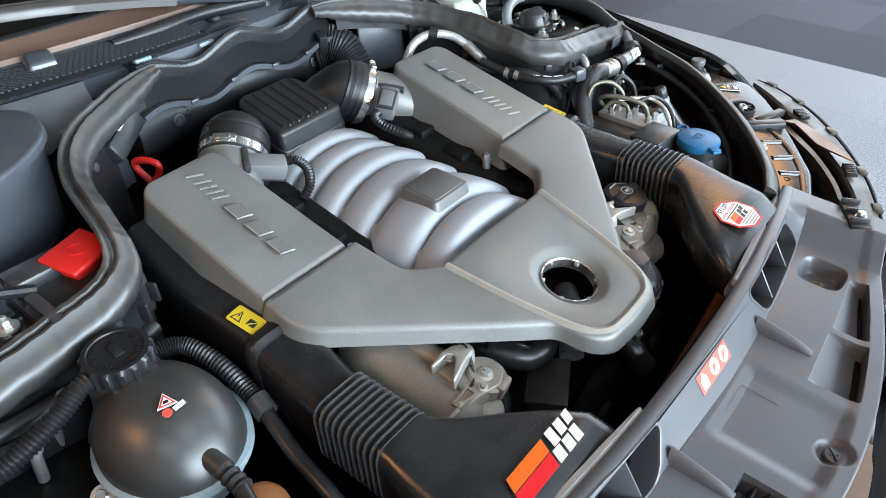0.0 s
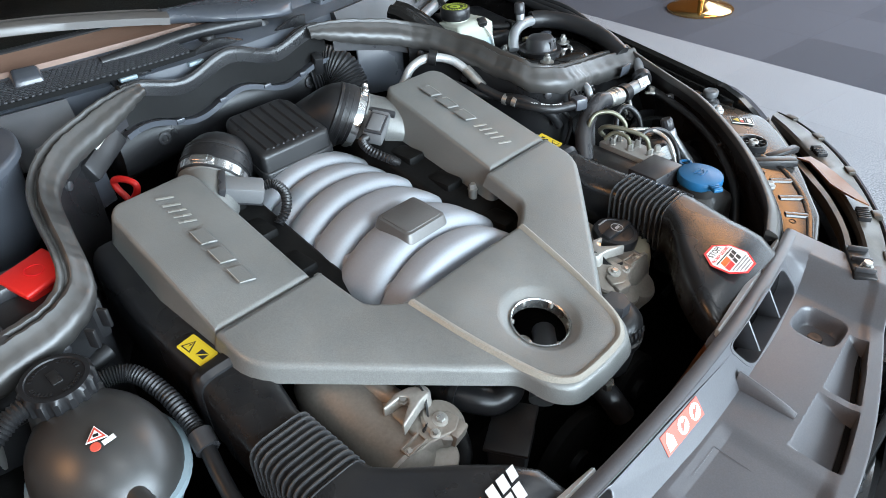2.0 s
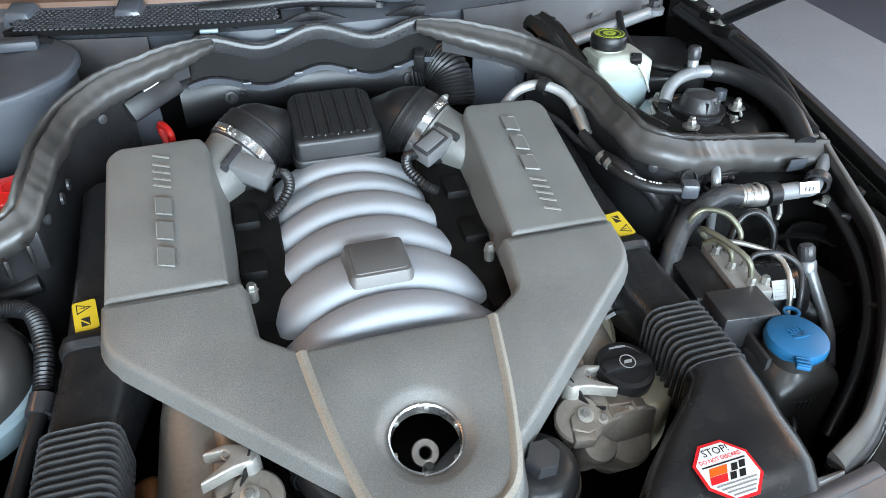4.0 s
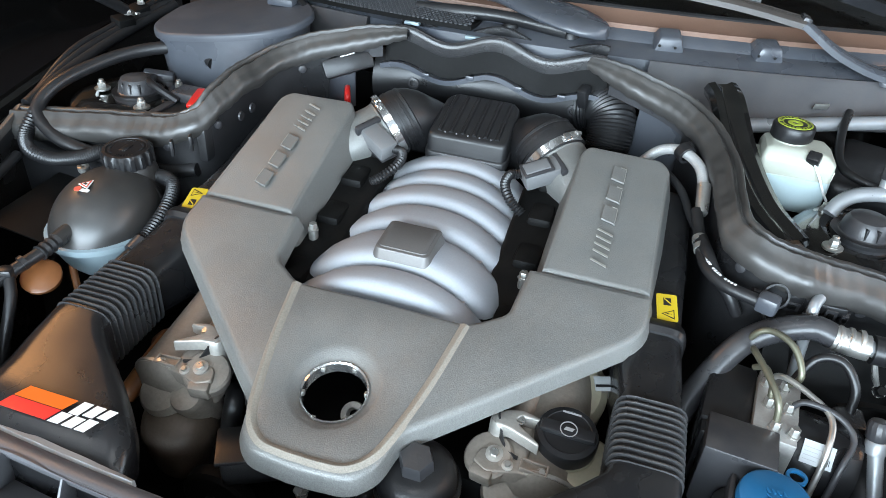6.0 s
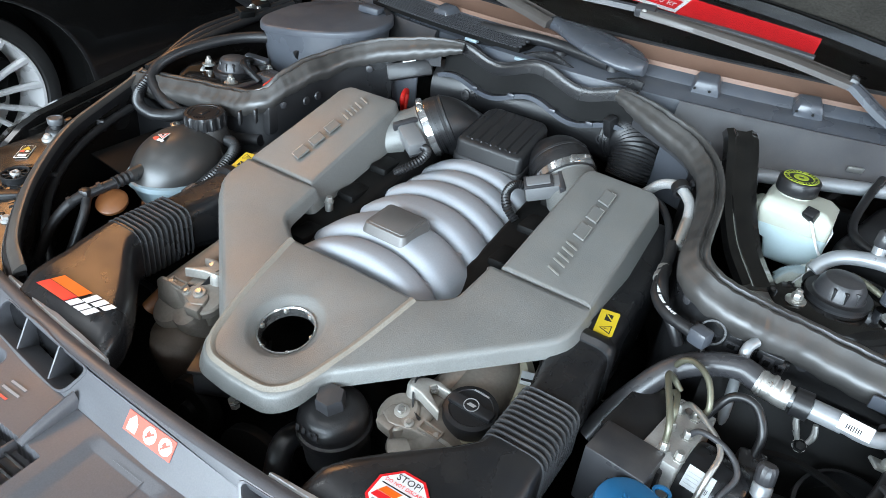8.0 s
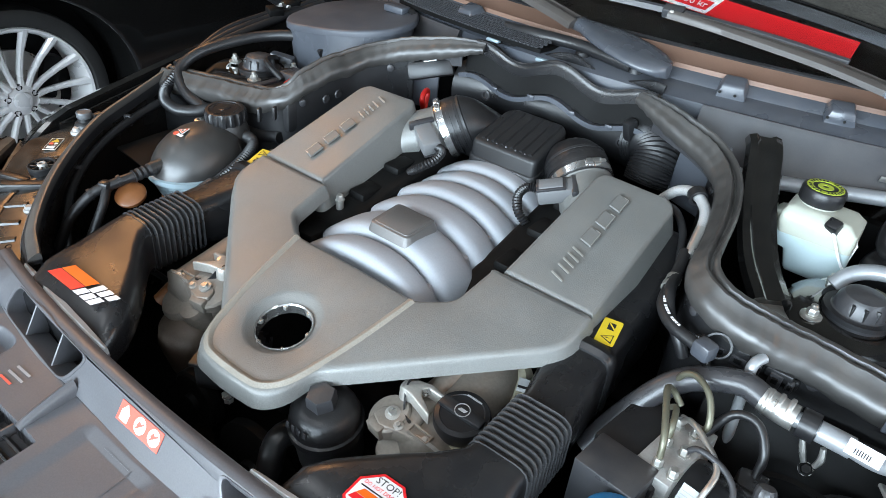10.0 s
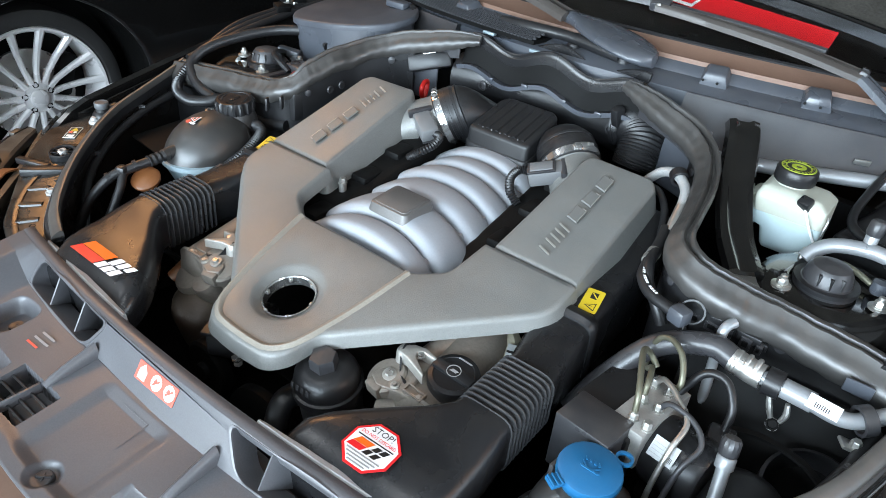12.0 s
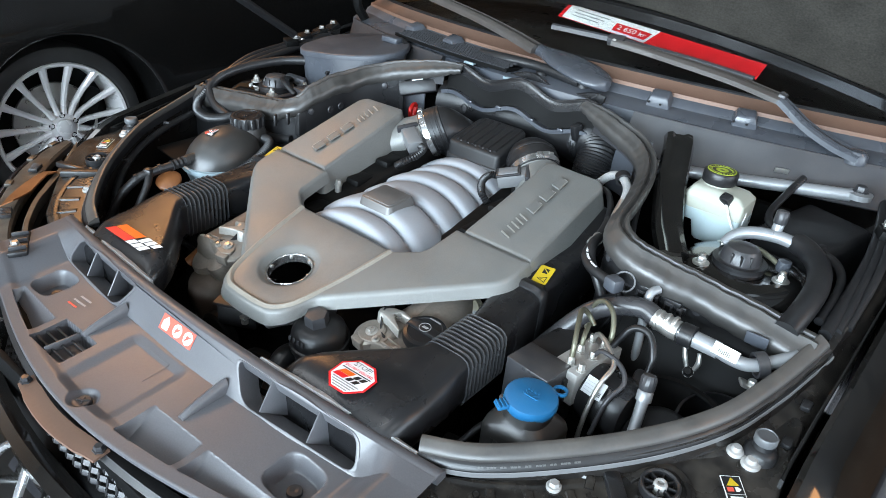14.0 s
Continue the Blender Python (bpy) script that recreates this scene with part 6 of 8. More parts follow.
part("lower_dome", disc([(0.046, -0.06), (0.046, 0.0), (0.040, 0.018), (0.028, 0.028), (0.012, 0.033), (0, 0.034)], (-0.206, -0.135, 0.690), (0.1, -0.3, 1), 36), M_BROWN_SHADE, pump, "brown lower body darkened for shade")
bm = bmesh.new()
tube(bm, [(-0.290, -0.05, 0.72), (-0.268, -0.06, 0.742), (-0.270, -0.10, 0.73), (-0.285, -0.13, 0.70)], 0.012, 12)
part("rusty_bracket", bm, M_RUST, pump)

elbow = thing("coolant_elbow", "black moulded coolant elbow with a connector box", "hose", (-0.11, -0.13, 0.72))
part("bend", pipe([(-0.122, -0.060, 0.745), (-0.116, -0.088, 0.754), (-0.106, -0.112, 0.752), (-0.090, -0.128, 0.746), (-0.068, -0.134, 0.750), (-0.045, -0.122, 0.752)], [0.016, 0.018, 0.0175, 0.017, 0.018, 0.016], 18), M_OILCAP, elbow)
part("strap", hoop(bmesh.new(), [(0.019, -0.004), (0.021, -0.004), (0.021, 0.004), (0.019, 0.004)], (-0.114, -0.094, 0.754), (0.3, -1.0, 0), 20), M_BLACK, elbow)
part("connector_box", block(pose(-0.092, -0.158, 0.702, 0, 0, 28), 0.070, 0.046, 0.040, 0.006), M_BLACK, elbow)
part("box_lid", block(pose(-0.092, -0.158, 0.724, 0, 0, 28), 0.078, 0.052, 0.006, 0.002), M_BLACK, elbow)
part("hose", pipe([(-0.155, -0.09, 0.72), (-0.142, -0.112, 0.728), (-0.142, -0.125, 0.70), (-0.15, -0.12, 0.65)], 0.012, 12), M_HOSE, elbow)

tim = thing("oil_filler_housing", "cast aluminium front cover with the oil filler neck and black cap", "engine part", (0.22, -0.07, 0.68))
part("filler_neck", disc([(0.046, -0.075), (0.044, -0.03), (0.036, -0.012), (0.0335, 0.0)], (0.238, -0.080, 0.778), (0.04, -0.16, 1), 36), M_BEIGE, tim, "beige filler neck")
cax = Vector((0.04, -0.16, 1)).normalized()
capb = part("oil_cap", disc([(0.030, 0.0), (0.0330, 0.001), (0.0332, 0.014), (0.0315, 0.018), (0.026, 0.0195), (0.025, 0.0185), (0.0, 0.0185)], Vector((0.238, -0.080, 0.779)), cax, 40), M_OILCAP, tim, "black oil filler cap")
cm = basis(Vector((0.238, -0.080, 0.779)) + cax * 0.0187, (1, 0, -0.04), (0, 1, 0.16))
part("grip", block(cm @ pose(0, 0, 0.0015), 0.058, 0.015, 0.008, 0.003), M_OILCAP, capb)
part("print_ring", hoop(bmesh.new(), [(0.0082, 0.0054), (0.0092, 0.0054), (0.0092, 0.0060), (0.0082, 0.0060)], Vector((0.238, -0.080, 0.779)) + cax * 0.0187, cax, 24), M_GREYINK, capb)
decal("print_mark", cm @ pose(0, 0, 0.0054), [(-0.005, -0.002), (0.004, -0.002), (0.006, 0.002), (-0.003, 0.002)], M_GREYINK, capb, 0.0006)
decal("print_mark", cm @ pose(0, 0.0235, 0.0008), rect(-0.010, -0.0011, 0.010, 0.0011), M_GREYINK, capb, 0.0004)
head_casting(tim, 1, M_ALU_DULL, M_ALU)
part("neck_casting", lid(bmesh.new(), fillet([(0.200, -0.050), (0.232, -0.042), (0.285, -0.060), (0.292, -0.110), (0.262, -0.132), (0.222, -0.116), (0.205, -0.098)], 0.010), lambda x, y: 0.772 + 0.12 * (y + 0.1), 0.07, 0.012), M_BEIGE, tim)
part("cam_cover", disc([(0.05, -0.08), (0.052, 0.0), (0.044, 0.008), (0.0, 0.012)], (0.222, 0.006, 0.770), (0.0, -0.6, 1), 32), M_BEIGE, tim)
mt_ob = part("maker_tag", block(pose(0.268, 0.012, 0.790, 20, 0, 20), 0.026, 0.018, 0.002, 0.0005), M_FOIL, tim, "small silver sticker")
part("tag_print", block(pose(0.267, 0.008, 0.7898, 20, 0, 20), 0.020, 0.003, 0.002, 0), M_INK, mt_ob)

filt = thing("oil_filter_housing", "black oil filter housing with a hexagonal top", "filter housing", (0.1, -0.17, 0.70))
part("canister", disc([(0.040, -0.09), (0.042, -0.03), (0.0425, -0.022), (0.040, -0.012), (0.032, -0.003), (0.022, 0.0), (0.0, 0.0)], (0.103, -0.166, 0.782), (0, -0.15, 1), 40), M_BLACK, filt)
part("hex_top", disc([(0.0185, -0.004), (0.0180, 0.012), (0.0165, 0.015), (0.0, 0.016)], (0.103, -0.167, 0.784), (0, -0.15, 1), 6), M_TRIM, filt)
part("collar", hoop(bmesh.new(), [(0.040, -0.030), (0.0455, -0.028), (0.0455, -0.018), (0.040, -0.016)], (0.103, -0.164, 0.770), (0, -0.15, 1), 40), M_BLACK, filt)
for k in range(4):
    part("raised_print", block(basis((0.086 + 0.009 * k, -0.2045, 0.764), (1, 0, 0), (0, 0.2, 1)), 0.005, 0.008, 0.001, 0.0003), M_TRIM, filt)
part("base_hose", pipe([(0.06, -0.15, 0.70), (0.05, -0.19, 0.70), (0.06, -0.22, 0.66)], 0.016, 12), M_HOSE, filt)

# pieces seen through the round opening
under = thing("breather_hose", "grey breather hose and bracket under the cover opening", "hose", (0, -0.12, 0.70))
part("hose", pipe([(-0.03, -0.155, 0.715), (0.0, -0.135, 0.728), (0.03, -0.115, 0.735), (0.06, -0.09, 0.730)], 0.016, 14), M_SENSOR, under)
part("boss_plate", hoop(bmesh.new(), [(0.0060, -0.004), (0.0125, -0.004), (0.0150, 0.0), (0.0140, 0.004), (0.0075, 0.004), (0.0060, 0.002)], (0.004, -0.098, 0.748), (-0.1, -0.75, 1), 28), M_ALU, under, "pale cast boss with a round hole")
part("bolt", hexnut(bmesh.new(), (0.003, -0.118, 0.745), 0.006, 0.008), M_STEEL, under)
part("drain_cock", hexnut(bmesh.new(), (0.004, -0.222, 0.768), 0.006, 0.012, (0, 0, -1)), M_STEEL, under)

belt = thing("belt_drive", "dark pulleys and belt in front of the engine", "pulleys", (0, -0.2, 0.6))
for x, y, z, r in ((0.0, -0.19, 0.60, 0.075), (-0.13, -0.185, 0.64, 0.045), (0.14, -0.19, 0.63, 0.050)):
    part("pulley", disc([(r, -0.014), (r, 0.0), (r * 0.9, 0.004), (r * 0.3, 0.004), (r * 0.28, 0.012), (0, 0.012)], (x, y, z), (0, -1, 0), 32), M_DARK, belt)
part("fan_cowl", block((0, -0.285, 0.58), 0.86, 0.05, 0.24, 0.01), M_BLACK, belt)
part("cross_pipe", pipe([(-0.28, -0.24, 0.62), (0.0, -0.262, 0.66), (0.24, -0.252, 0.68)], 0.010, 10), M_RUST, belt)

# ---- brake and washer side ----
braid = thing("braided_hose", "steel-braided hose joined to a black printed cable", "hose", (0.33, 0.3, 0.86))
part("braid", pipe([(0.252, 0.362, 0.905), (0.276, 0.360, 0.932), (0.304, 0.345, 0.944), (0.330, 0.318, 0.938), (0.340, 0.288, 0.922)], 0.0075, 14), M_BRAID, braid, "braided steel sleeve")
part("ferrule", pipe([(0.340, 0.292, 0.924), (0.342, 0.270, 0.909), (0.343, 0.256, 0.900)], [0.0095, 0.0090, 0.0080], 14), M_STEEL, braid)
part("saddle", hoop(bmesh.new(), [(0.009, -0.007), (0.013, -0.007), (0.013, 0.007), (0.009, 0.007)], (0.309, 0.341, 0.9435), (0.6, -0.8, -0.2), 16), M_BLACK, braid)
part("black_hose", pipe([(0.336, 0.258, 0.902), (0.342, 0.225, 0.892), (0.347, 0.185, 0.886), (0.356, 0.150, 0.884), (0.378, 0.128, 0.880), (0.412, 0.116, 0.878)], 0.0078, 12), M_HOSE, braid)
part("second_hose", pipe([(0.345, 0.215, 0.890), (0.352, 0.175, 0.893), (0.366, 0.148, 0.880), (0.385, 0.138, 0.862), (0.40, 0.135, 0.84)], 0.0075, 12), M_HOSE, braid)
part("cable", pipe([(0.262, 0.36, 0.905), (0.290, 0.335, 0.912), (0.315, 0.300, 0.905), (0.330, 0.262, 0.892), (0.342, 0.23, 0.888)], 0.0055, 10), M_HOSE, braid)
for y in (0.207, 0.188):
    part("band", hoop(bmesh.new(), [(0.0075, -0.004), (0.0095, -0.004), (0.0095, 0.004), (0.0075, 0.004)], (0.3445 + (0.207 - y) * 0.1, y, 0.8885), (0.15, -1, -0.2), 14), M_STEEL, braid)
path = spline([(0.347, 0.185, 0.886), (0.356, 0.150, 0.884), (0.378, 0.128, 0.880), (0.412, 0.116, 0.878)], 8)
bm = bmesh.new()
for i in range(3, 20):
    if i % 5 == 4:
        continue
    q, d = path[i], (path[i + 1] - path[i - 1]).normalized()
    box(bm, basis(q + Vector((0, 0, 0.0077)), d, (0, 0, 1) if abs(d.z) < 0.5 else (1, 0, 0)), 0.003, 0.0008, 0.0035, 0)
part("printed_marks", bm, M_WHITE, braid)
part("end_block", block(pose(0.423, 0.113, 0.879, 0, 0, -20), 0.024, 0.022, 0.022, 0.005, 2), M_STRUTCOVER, braid)
part("rubber_ring", hoop(bmesh.new(), [(0.0135, -0.002), (0.0160, -0.002), (0.0160, 0.002), (0.0135, 0.002)], (0.432, 0.130, 0.880), (0.2, -1, 0.3), 24), M_BLACK, braid)

rail = thing("cable_rail", "black plastic cable rail with clips below the partition seal", "cable rail", (0.46, 0.150, 0.855))
part("rail", block(pose(0.462, 0.150, 0.862, 0, 3, 4), 0.120, 0.006, 0.012, 0.002), M_BLACK, rail)
for x, w, h in ((0.415, 0.012, 0.022), (0.434, 0.016, 0.016), (0.456, 0.018, 0.014), (0.476, 0.010, 0.018), (0.498, 0.014, 0.020), (0.514, 0.008, 0.014)):
    clip = part("clip", block(pose(x, 0.146, 0.862 - 0.05 * (x - 0.46), 8, 3, 4), w, 0.008, h, 0.0015), M_TRIM, rail)
    part("slot", block(pose(x, 0.1415, 0.863 - 0.05 * (x - 0.46), 8, 3, 4), w * 0.5, 0.003, h * 0.4, 0.0005), M_DARK, clip)
for x in (0.420, 0.470):
    part("wire", pipe([(x, 0.144, 0.858), (x + 0.010, 0.132, 0.842), (x + 0.004, 0.130, 0.815), (x - 0.010, 0.135, 0.78)], 0.0032, 8), M_HOSE, rail)

ac = thing("refrigerant_pipe", "white aluminium refrigerant pipe with an insulated hose", "pipe", (0.54, 0.1, 0.82))
part("hose", pipe([(0.350, 0.020, 0.740), (0.372, 0.055, 0.785), (0.412, 0.092, 0.838), (0.468, 0.106, 0.864), (0.502, 0.104, 0.860)], 0.0145, 18), M_TRIM, ac, "dark grey insulated hose")
bm = pipe([(0.496, 0.104, 0.861), (0.522, 0.102, 0.858), (0.534, 0.101, 0.858)], 0.0148, 18)
part("crimp", bm, M_STEEL, ac, "crimped aluminium sleeve")
for k in range(3):
    part("crimp_ring", hoop(bmesh.new(), [(0.0142, -0.003), (0.0157, -0.0015), (0.0157, 0.0015), (0.0142, 0.003)], (0.502 + 0.011 * k, 0.1035, 0.860), (1, -0.06, -0.08), 20), M_STEEL, ac)
part("pipe", pipe([(0.530, 0.101, 0.858), (0.575, 0.100, 0.858), (0.610, 0.102, 0.852), (0.632, 0.112, 0.850), (0.655, 0.132, 0.858), (0.675, 0.150, 0.868)], 0.0092, 16), M_PIPE, ac)
part("sleeve", pipe([(0.556, 0.100, 0.858), (0.590, 0.100, 0.857)], 0.0118, 18), M_PIPE, ac)
part("clamp", hoop(bmesh.new(), [(0.011, -0.009), (0.0165, -0.009), (0.0165, 0.009), (0.011, 0.009)], (0.546, 0.1005, 0.858), (1, 0, 0), 20), M_HOSE, ac, "black rubber clamp")
part("strap", hoop(bmesh.new(), [(0.0135, -0.007), (0.0175, -0.007), (0.0175, 0.007), (0.0135, 0.007)], (0.640, 0.118, 0.852), (0.75, 0.65, 0.2), 22), M_TRIM, ac, "rubber-lined pipe strap")
part("strap_foot", block(pose(0.640, 0.098, 0.828, 0, 20, 30), 0.030, 0.018, 0.005, 0.002), M_STEEL, ac)
part("strap_bolt", hexnut(bmesh.new(), (0.642, 0.096, 0.830), 0.006, 0.010), M_STEEL, ac)
m = basis((0.600, 0.0912, 0.8645), (1, 0.04, -0.10), (0.1, 0.55, 0.85))
tag = decal("barcode_label", m, rect(-0.017, -0.008, 0.017, 0.008), M_WHITE, ac)
for k in range(7):
    decal("bar", m @ pose(0, 0, 0.0006), rect(-0.009 + 0.0024 * k, -0.005, -0.0078 + 0.0024 * k, 0.001), M_INK, tag, 0.0002)
part("thin_pipe", pipe([(0.480, 0.140, 0.885), (0.474, 0.128, 0.88), (0.474, 0.122, 0.86), (0.478, 0.118, 0.80), (0.480, 0.115, 0.76)], 0.0065, 12), M_PIPE, ac)
for x, z in ((0.452, 0.872), (0.50, 0.868), (0.455, 0.850)):
    part("wall_boss", block((x, 0.146, z), 0.030, 0.006, 0.012, 0.002), M_BLACK, ac)

lug = thing("earth_strap", "bright ring terminals bolted to the inner wing", "earth strap", (0.564, 0.095, 0.815))
part("ring", hoop(bmesh.new(), [(0.004, -0.001), (0.0075, -0.001), (0.0075, 0.001), (0.004, 0.001)], (0.562, 0.095, 0.808), (0.1, -0.7, 0.7), 22), M_STEEL, lug)
part("nut", hexnut(bmesh.new(), (0.562, 0.095, 0.808), 0.006, 0.007, (0.1, -0.7, 0.7)), M_DARK, lug)
for dx in (-0.009, 0.012):
    part("terminal", pipe([(0.562 + dx * 0.5, 0.096, 0.815), (0.560 + dx * 0.9, 0.098, 0.826), (0.556 + dx, 0.100, 0.840)], [0.003, 0.004, 0.003], 8), M_STEEL, lug)
apron = thing("inner_wing_panel", "glossy black inner wing panel below the pipes", "panel", (0.56, 0.12, 0.76))
part("panel", block(pose(0.565, 0.120, 0.775, 62, 0, 4), 0.25, 0.13, 0.006, 0.003), M_DARK, apron)
part("lower_shelf", block(pose(0.57, 0.045, 0.712, 8, 0, 4), 0.22, 0.10, 0.006, 0.003), M_DARK, apron)
bm = bmesh.new()
sweep(bm, spline([(0.520, 0.070, 0.792), (0.560, 0.078, 0.798), (0.61, 0.072, 0.795), (0.645, 0.05, 0.785)], 5), [(-0.004, -0.002), (-0.004, 0.002), (0.004, 0.002), (0.004, -0.002)])
part("edge", bm, M_DARK, apron)
part("blue_tag", block(pose(0.622, 0.145, 0.868, 10, 0, 0), 0.030, 0.003, 0.020, 0.001), M_STRUTCOVER, apron)

absu = thing("brake_hydraulic_unit", "brake hydraulic unit with aluminium valve block, black motor and olive lines", "hydraulic unit", (0.44, 0.0, 0.74))
part("valve_block", block(pose(0.446, 0.018, 0.790, 0, 0, -8), 0.044, 0.105, 0.052, 0.002), M_BLOCK, absu, "machined aluminium valve block")
part("control_box", block(pose(0.400, 0.032, 0.778, 0, 0, -8), 0.050, 0.105, 0.062, 0.004), M_BLACK, absu)
part("motor", disc([(0.040, 0), (0.042, 0.006), (0.042, 0.060), (0.038, 0.066), (0.0, 0.068)], (0.466, 0.010, 0.772), (1, -0.14, 0), 32), M_OILCAP, absu, "black pump motor")
m = basis((0.484, -0.0285, 0.8055), (0.98, -0.14, 0.0), (0.05, 0.62, 0.78))
al = decal("type_label", m, rect(-0.015, -0.012, 0.015, 0.012), M_FOIL, absu, 0.0012)
for k in range(4):
    decal("label_bar", m @ pose(0, 0, 0.0012), rect(-0.013, -0.008 + 0.0042 * k, 0.000 + 0.003 * (k % 2), -0.0072 + 0.0042 * k), M_GREYINK, al, 0.0002)
for k in range(6):
    decal("label_bar", m @ pose(0, 0, 0.0012), rect(0.004 + 0.0015 * k, -0.008, 0.0047 + 0.0015 * k, -0.002), M_INK, al, 0.0002)
NUTS = [(0.436, 0.050), (0.455, 0.048), (0.436, 0.016), (0.456, 0.014), (0.440, -0.018), (0.458, -0.022)]
for x, y in NUTS:
    part("line_nut", hexnut(bmesh.new(), (x, y, 0.815), 0.0052, 0.012), M_STEEL, absu)
LINES = [([(0.440, -0.018, 0.82), (0.436, -0.010, 0.845), (0.424, 0.016, 0.856), (0.412, 0.048, 0.858), (0.416, 0.064, 0.846), (0.428, 0.064, 0.832)], M_BRAKELINE, 0.0038),
         ([(0.455, 0.048, 0.82), (0.464, 0.044, 0.842), (0.452, 0.062, 0.864), (0.430, 0.080, 0.866), (0.414, 0.084, 0.852), (0.408, 0.086, 0.81)], M_BRAKELINE, 0.0038),
         ([(0.436, 0.016, 0.82), (0.434, 0.022, 0.838), (0.428, 0.044, 0.842), (0.420, 0.056, 0.83)], M_BRAKELINE, 0.0036),
         ([(0.436, 0.050, 0.82), (0.446, 0.044, 0.836), (0.470, 0.024, 0.838), (0.492, 0.000, 0.832), (0.490, -0.030, 0.815), (0.486, -0.046, 0.770), (0.484, -0.055, 0.70)], M_STEEL, 0.0034),
         ([(0.456, 0.014, 0.82), (0.468, 0.012, 0.835), (0.498, 0.004, 0.834), (0.515, -0.012, 0.822), (0.506, -0.036, 0.800), (0.500, -0.050, 0.75)], M_TRIM, 0.0034),
         ([(0.462, 0.060, 0.815), (0.480, 0.070, 0.850), (0.505, 0.068, 0.855), (0.522, 0.054, 0.835), (0.524, 0.044, 0.805)], M_HOSE, 0.0050)]
for pts, mt, r in LINES:
    part("brake_line", pipe(pts, r, 10), mt, absu)
part("plug", block(pose(0.524, 0.040, 0.796, 10, 0, 10), 0.032, 0.030, 0.028, 0.006), M_BLACK, absu)
part("side_bolt", hexnut(bmesh.new(), (0.468, 0.028, 0.800), 0.005, 0.010, (1, -0.1, 0)), M_STEEL, absu)
rb = thing("relay_box", "dark grey relay box in front of the hydraulic unit", "relay box", (0.408, -0.05, 0.74))
part("case", block(pose(0.408, -0.047, 0.777, 0, 0, -6), 0.070, 0.054, 0.082, 0.003), M_TRIM, rb)
part("mould_step", block(pose(0.410, -0.024, 0.764, 0, 0, -6), 0.080, 0.03, 0.08, 0.004), M_BLACK, rb)

wash = thing("washer_bottle", "black washer fluid filler with a blue cap", "washer bottle", (0.446, -0.11, 0.70), shift=(-0.009, 0.0, 0.0))
bm = bmesh.new()
skin(bm, [[Vector((0.446 + x, -0.112 + y, z)) for x, y in rrect(w, h, r, 6)] for w, h, r, z in ((0.092, 0.084, 0.018, 0.64), (0.092, 0.084, 0.018, 0.764), (0.088, 0.080, 0.020, 0.773), (0.074, 0.070, 0.028, 0.781), (0.062, 0.062, 0.030, 0.787), (0.060, 0.060, 0.030, 0.804))])
part("bottle", bm, M_TANK, wash)
part("back_rib", block(pose(0.412, -0.090, 0.745, 0, 0, -8), 0.006, 0.060, 0.10, 0.002), M_TRIM, wash)
wc = part("cap", disc([(0.0335, -0.014), (0.0350, -0.010), (0.0350, -0.004), (0.0338, 0.0), (0.030, 0.0018), (0.0, 0.0022)], (0.446, -0.110, 0.813), (0.02, -0.06, 1), 44), M_BLUE, wash, "bright blue cap with a wiper symbol")
wm = basis((0.446, -0.110, 0.8156), (1, 0.0, -0.02), (0.0, 1, 0.06))
part("tab", block(wm @ pose(0, 0, 0, 0, 0, 60) @ pose(-0.040, 0.0, -0.006), 0.018, 0.016, 0.006, 0.002), M_BLUE, wash)
for k in range(3):
    part("tab_rib", block(wm @ pose(0, 0, 0, 0, 0, 60) @ pose(-0.036 - 0.005 * k, 0.0, -0.0025), 0.002, 0.015, 0.002, 0.0005), M_BLUE, wash)
bm = hoop(bmesh.new(), [(0.007, -0.002), (0.010, -0.002), (0.010, 0.002), (0.007, 0.002)], wm @ pose(0, 0, 0, 0, 0, 60) @ Vector((0.042, 0.0, -0.006)), (0, 0, 1), 18)
part("hinge_loop", bm, M_BLUE, wash)
for q in ([(-0.010, -0.004), (-0.008, -0.006), (0.010, -0.006), (0.012, -0.004)], [(-0.010, 0.002), (-0.008, 0.001), (-0.002, -0.004), (-0.004, -0.004)], [(0.004, -0.004), (0.002, -0.004), (0.008, 0.001), (0.010, 0.002)]):
    decal("moulded_mark", wm, q, M_BLUE, wc, 0.0014)
for k in range(4):
    decal("moulded_mark", wm @ pose(-0.008 + 0.005 * k, 0.006, 0, 0, 0, 20), rect(-0.001, -0.002, 0.001, 0.003), M_BLUE, wc, 0.0014)
for k in range(5):
    part("moulded_print", block(basis((0.425 + 0.007 * k, -0.1545 - 0.001 * (2 - abs(k - 2)), 0.752), (1, 0, 0), (0, 0.05, 1)), 0.004, 0.010, 0.001, 0.0003), M_TRIM, wash)

port = thing("service_port", "white service port with a knurled black cap", "valve", (0.545, -0.03, 0.76))
part("stem", pipe([(0.541, 0.000, 0.812), (0.546, -0.022, 0.785), (0.552, -0.055, 0.745), (0.556, -0.075, 0.70)], [0.008, 0.0075, 0.007, 0.007], 14), M_PIPE, port)
part("collar", disc([(0.0105, -0.012), (0.0105, 0.0), (0.009, 0.002)], (0.5405, 0.001, 0.816), (-0.1, 0.35, 1), 20), M_PIPE, port)
bm = bmesh.new()
rot = Vector((0, 0, 1)).rotation_difference(Vector((-0.1, 0.35, 1)).normalized()).to_matrix()
rings = []
for r, h in ((0.0090, 0.0), (0.0102, 0.002), (0.0102, 0.017), (0.0080, 0.021), (0.001, 0.0215)):
    rings.append([Vector((0.540, 0.003, 0.817)) + rot @ Vector(((r + 0.0006 * (k % 2)) * math.cos(2 * math.pi * k / 28), (r + 0.0006 * (k % 2)) * math.sin(2 * math.pi * k / 28), h)) for k in range(28)])
skin(bm, rings)
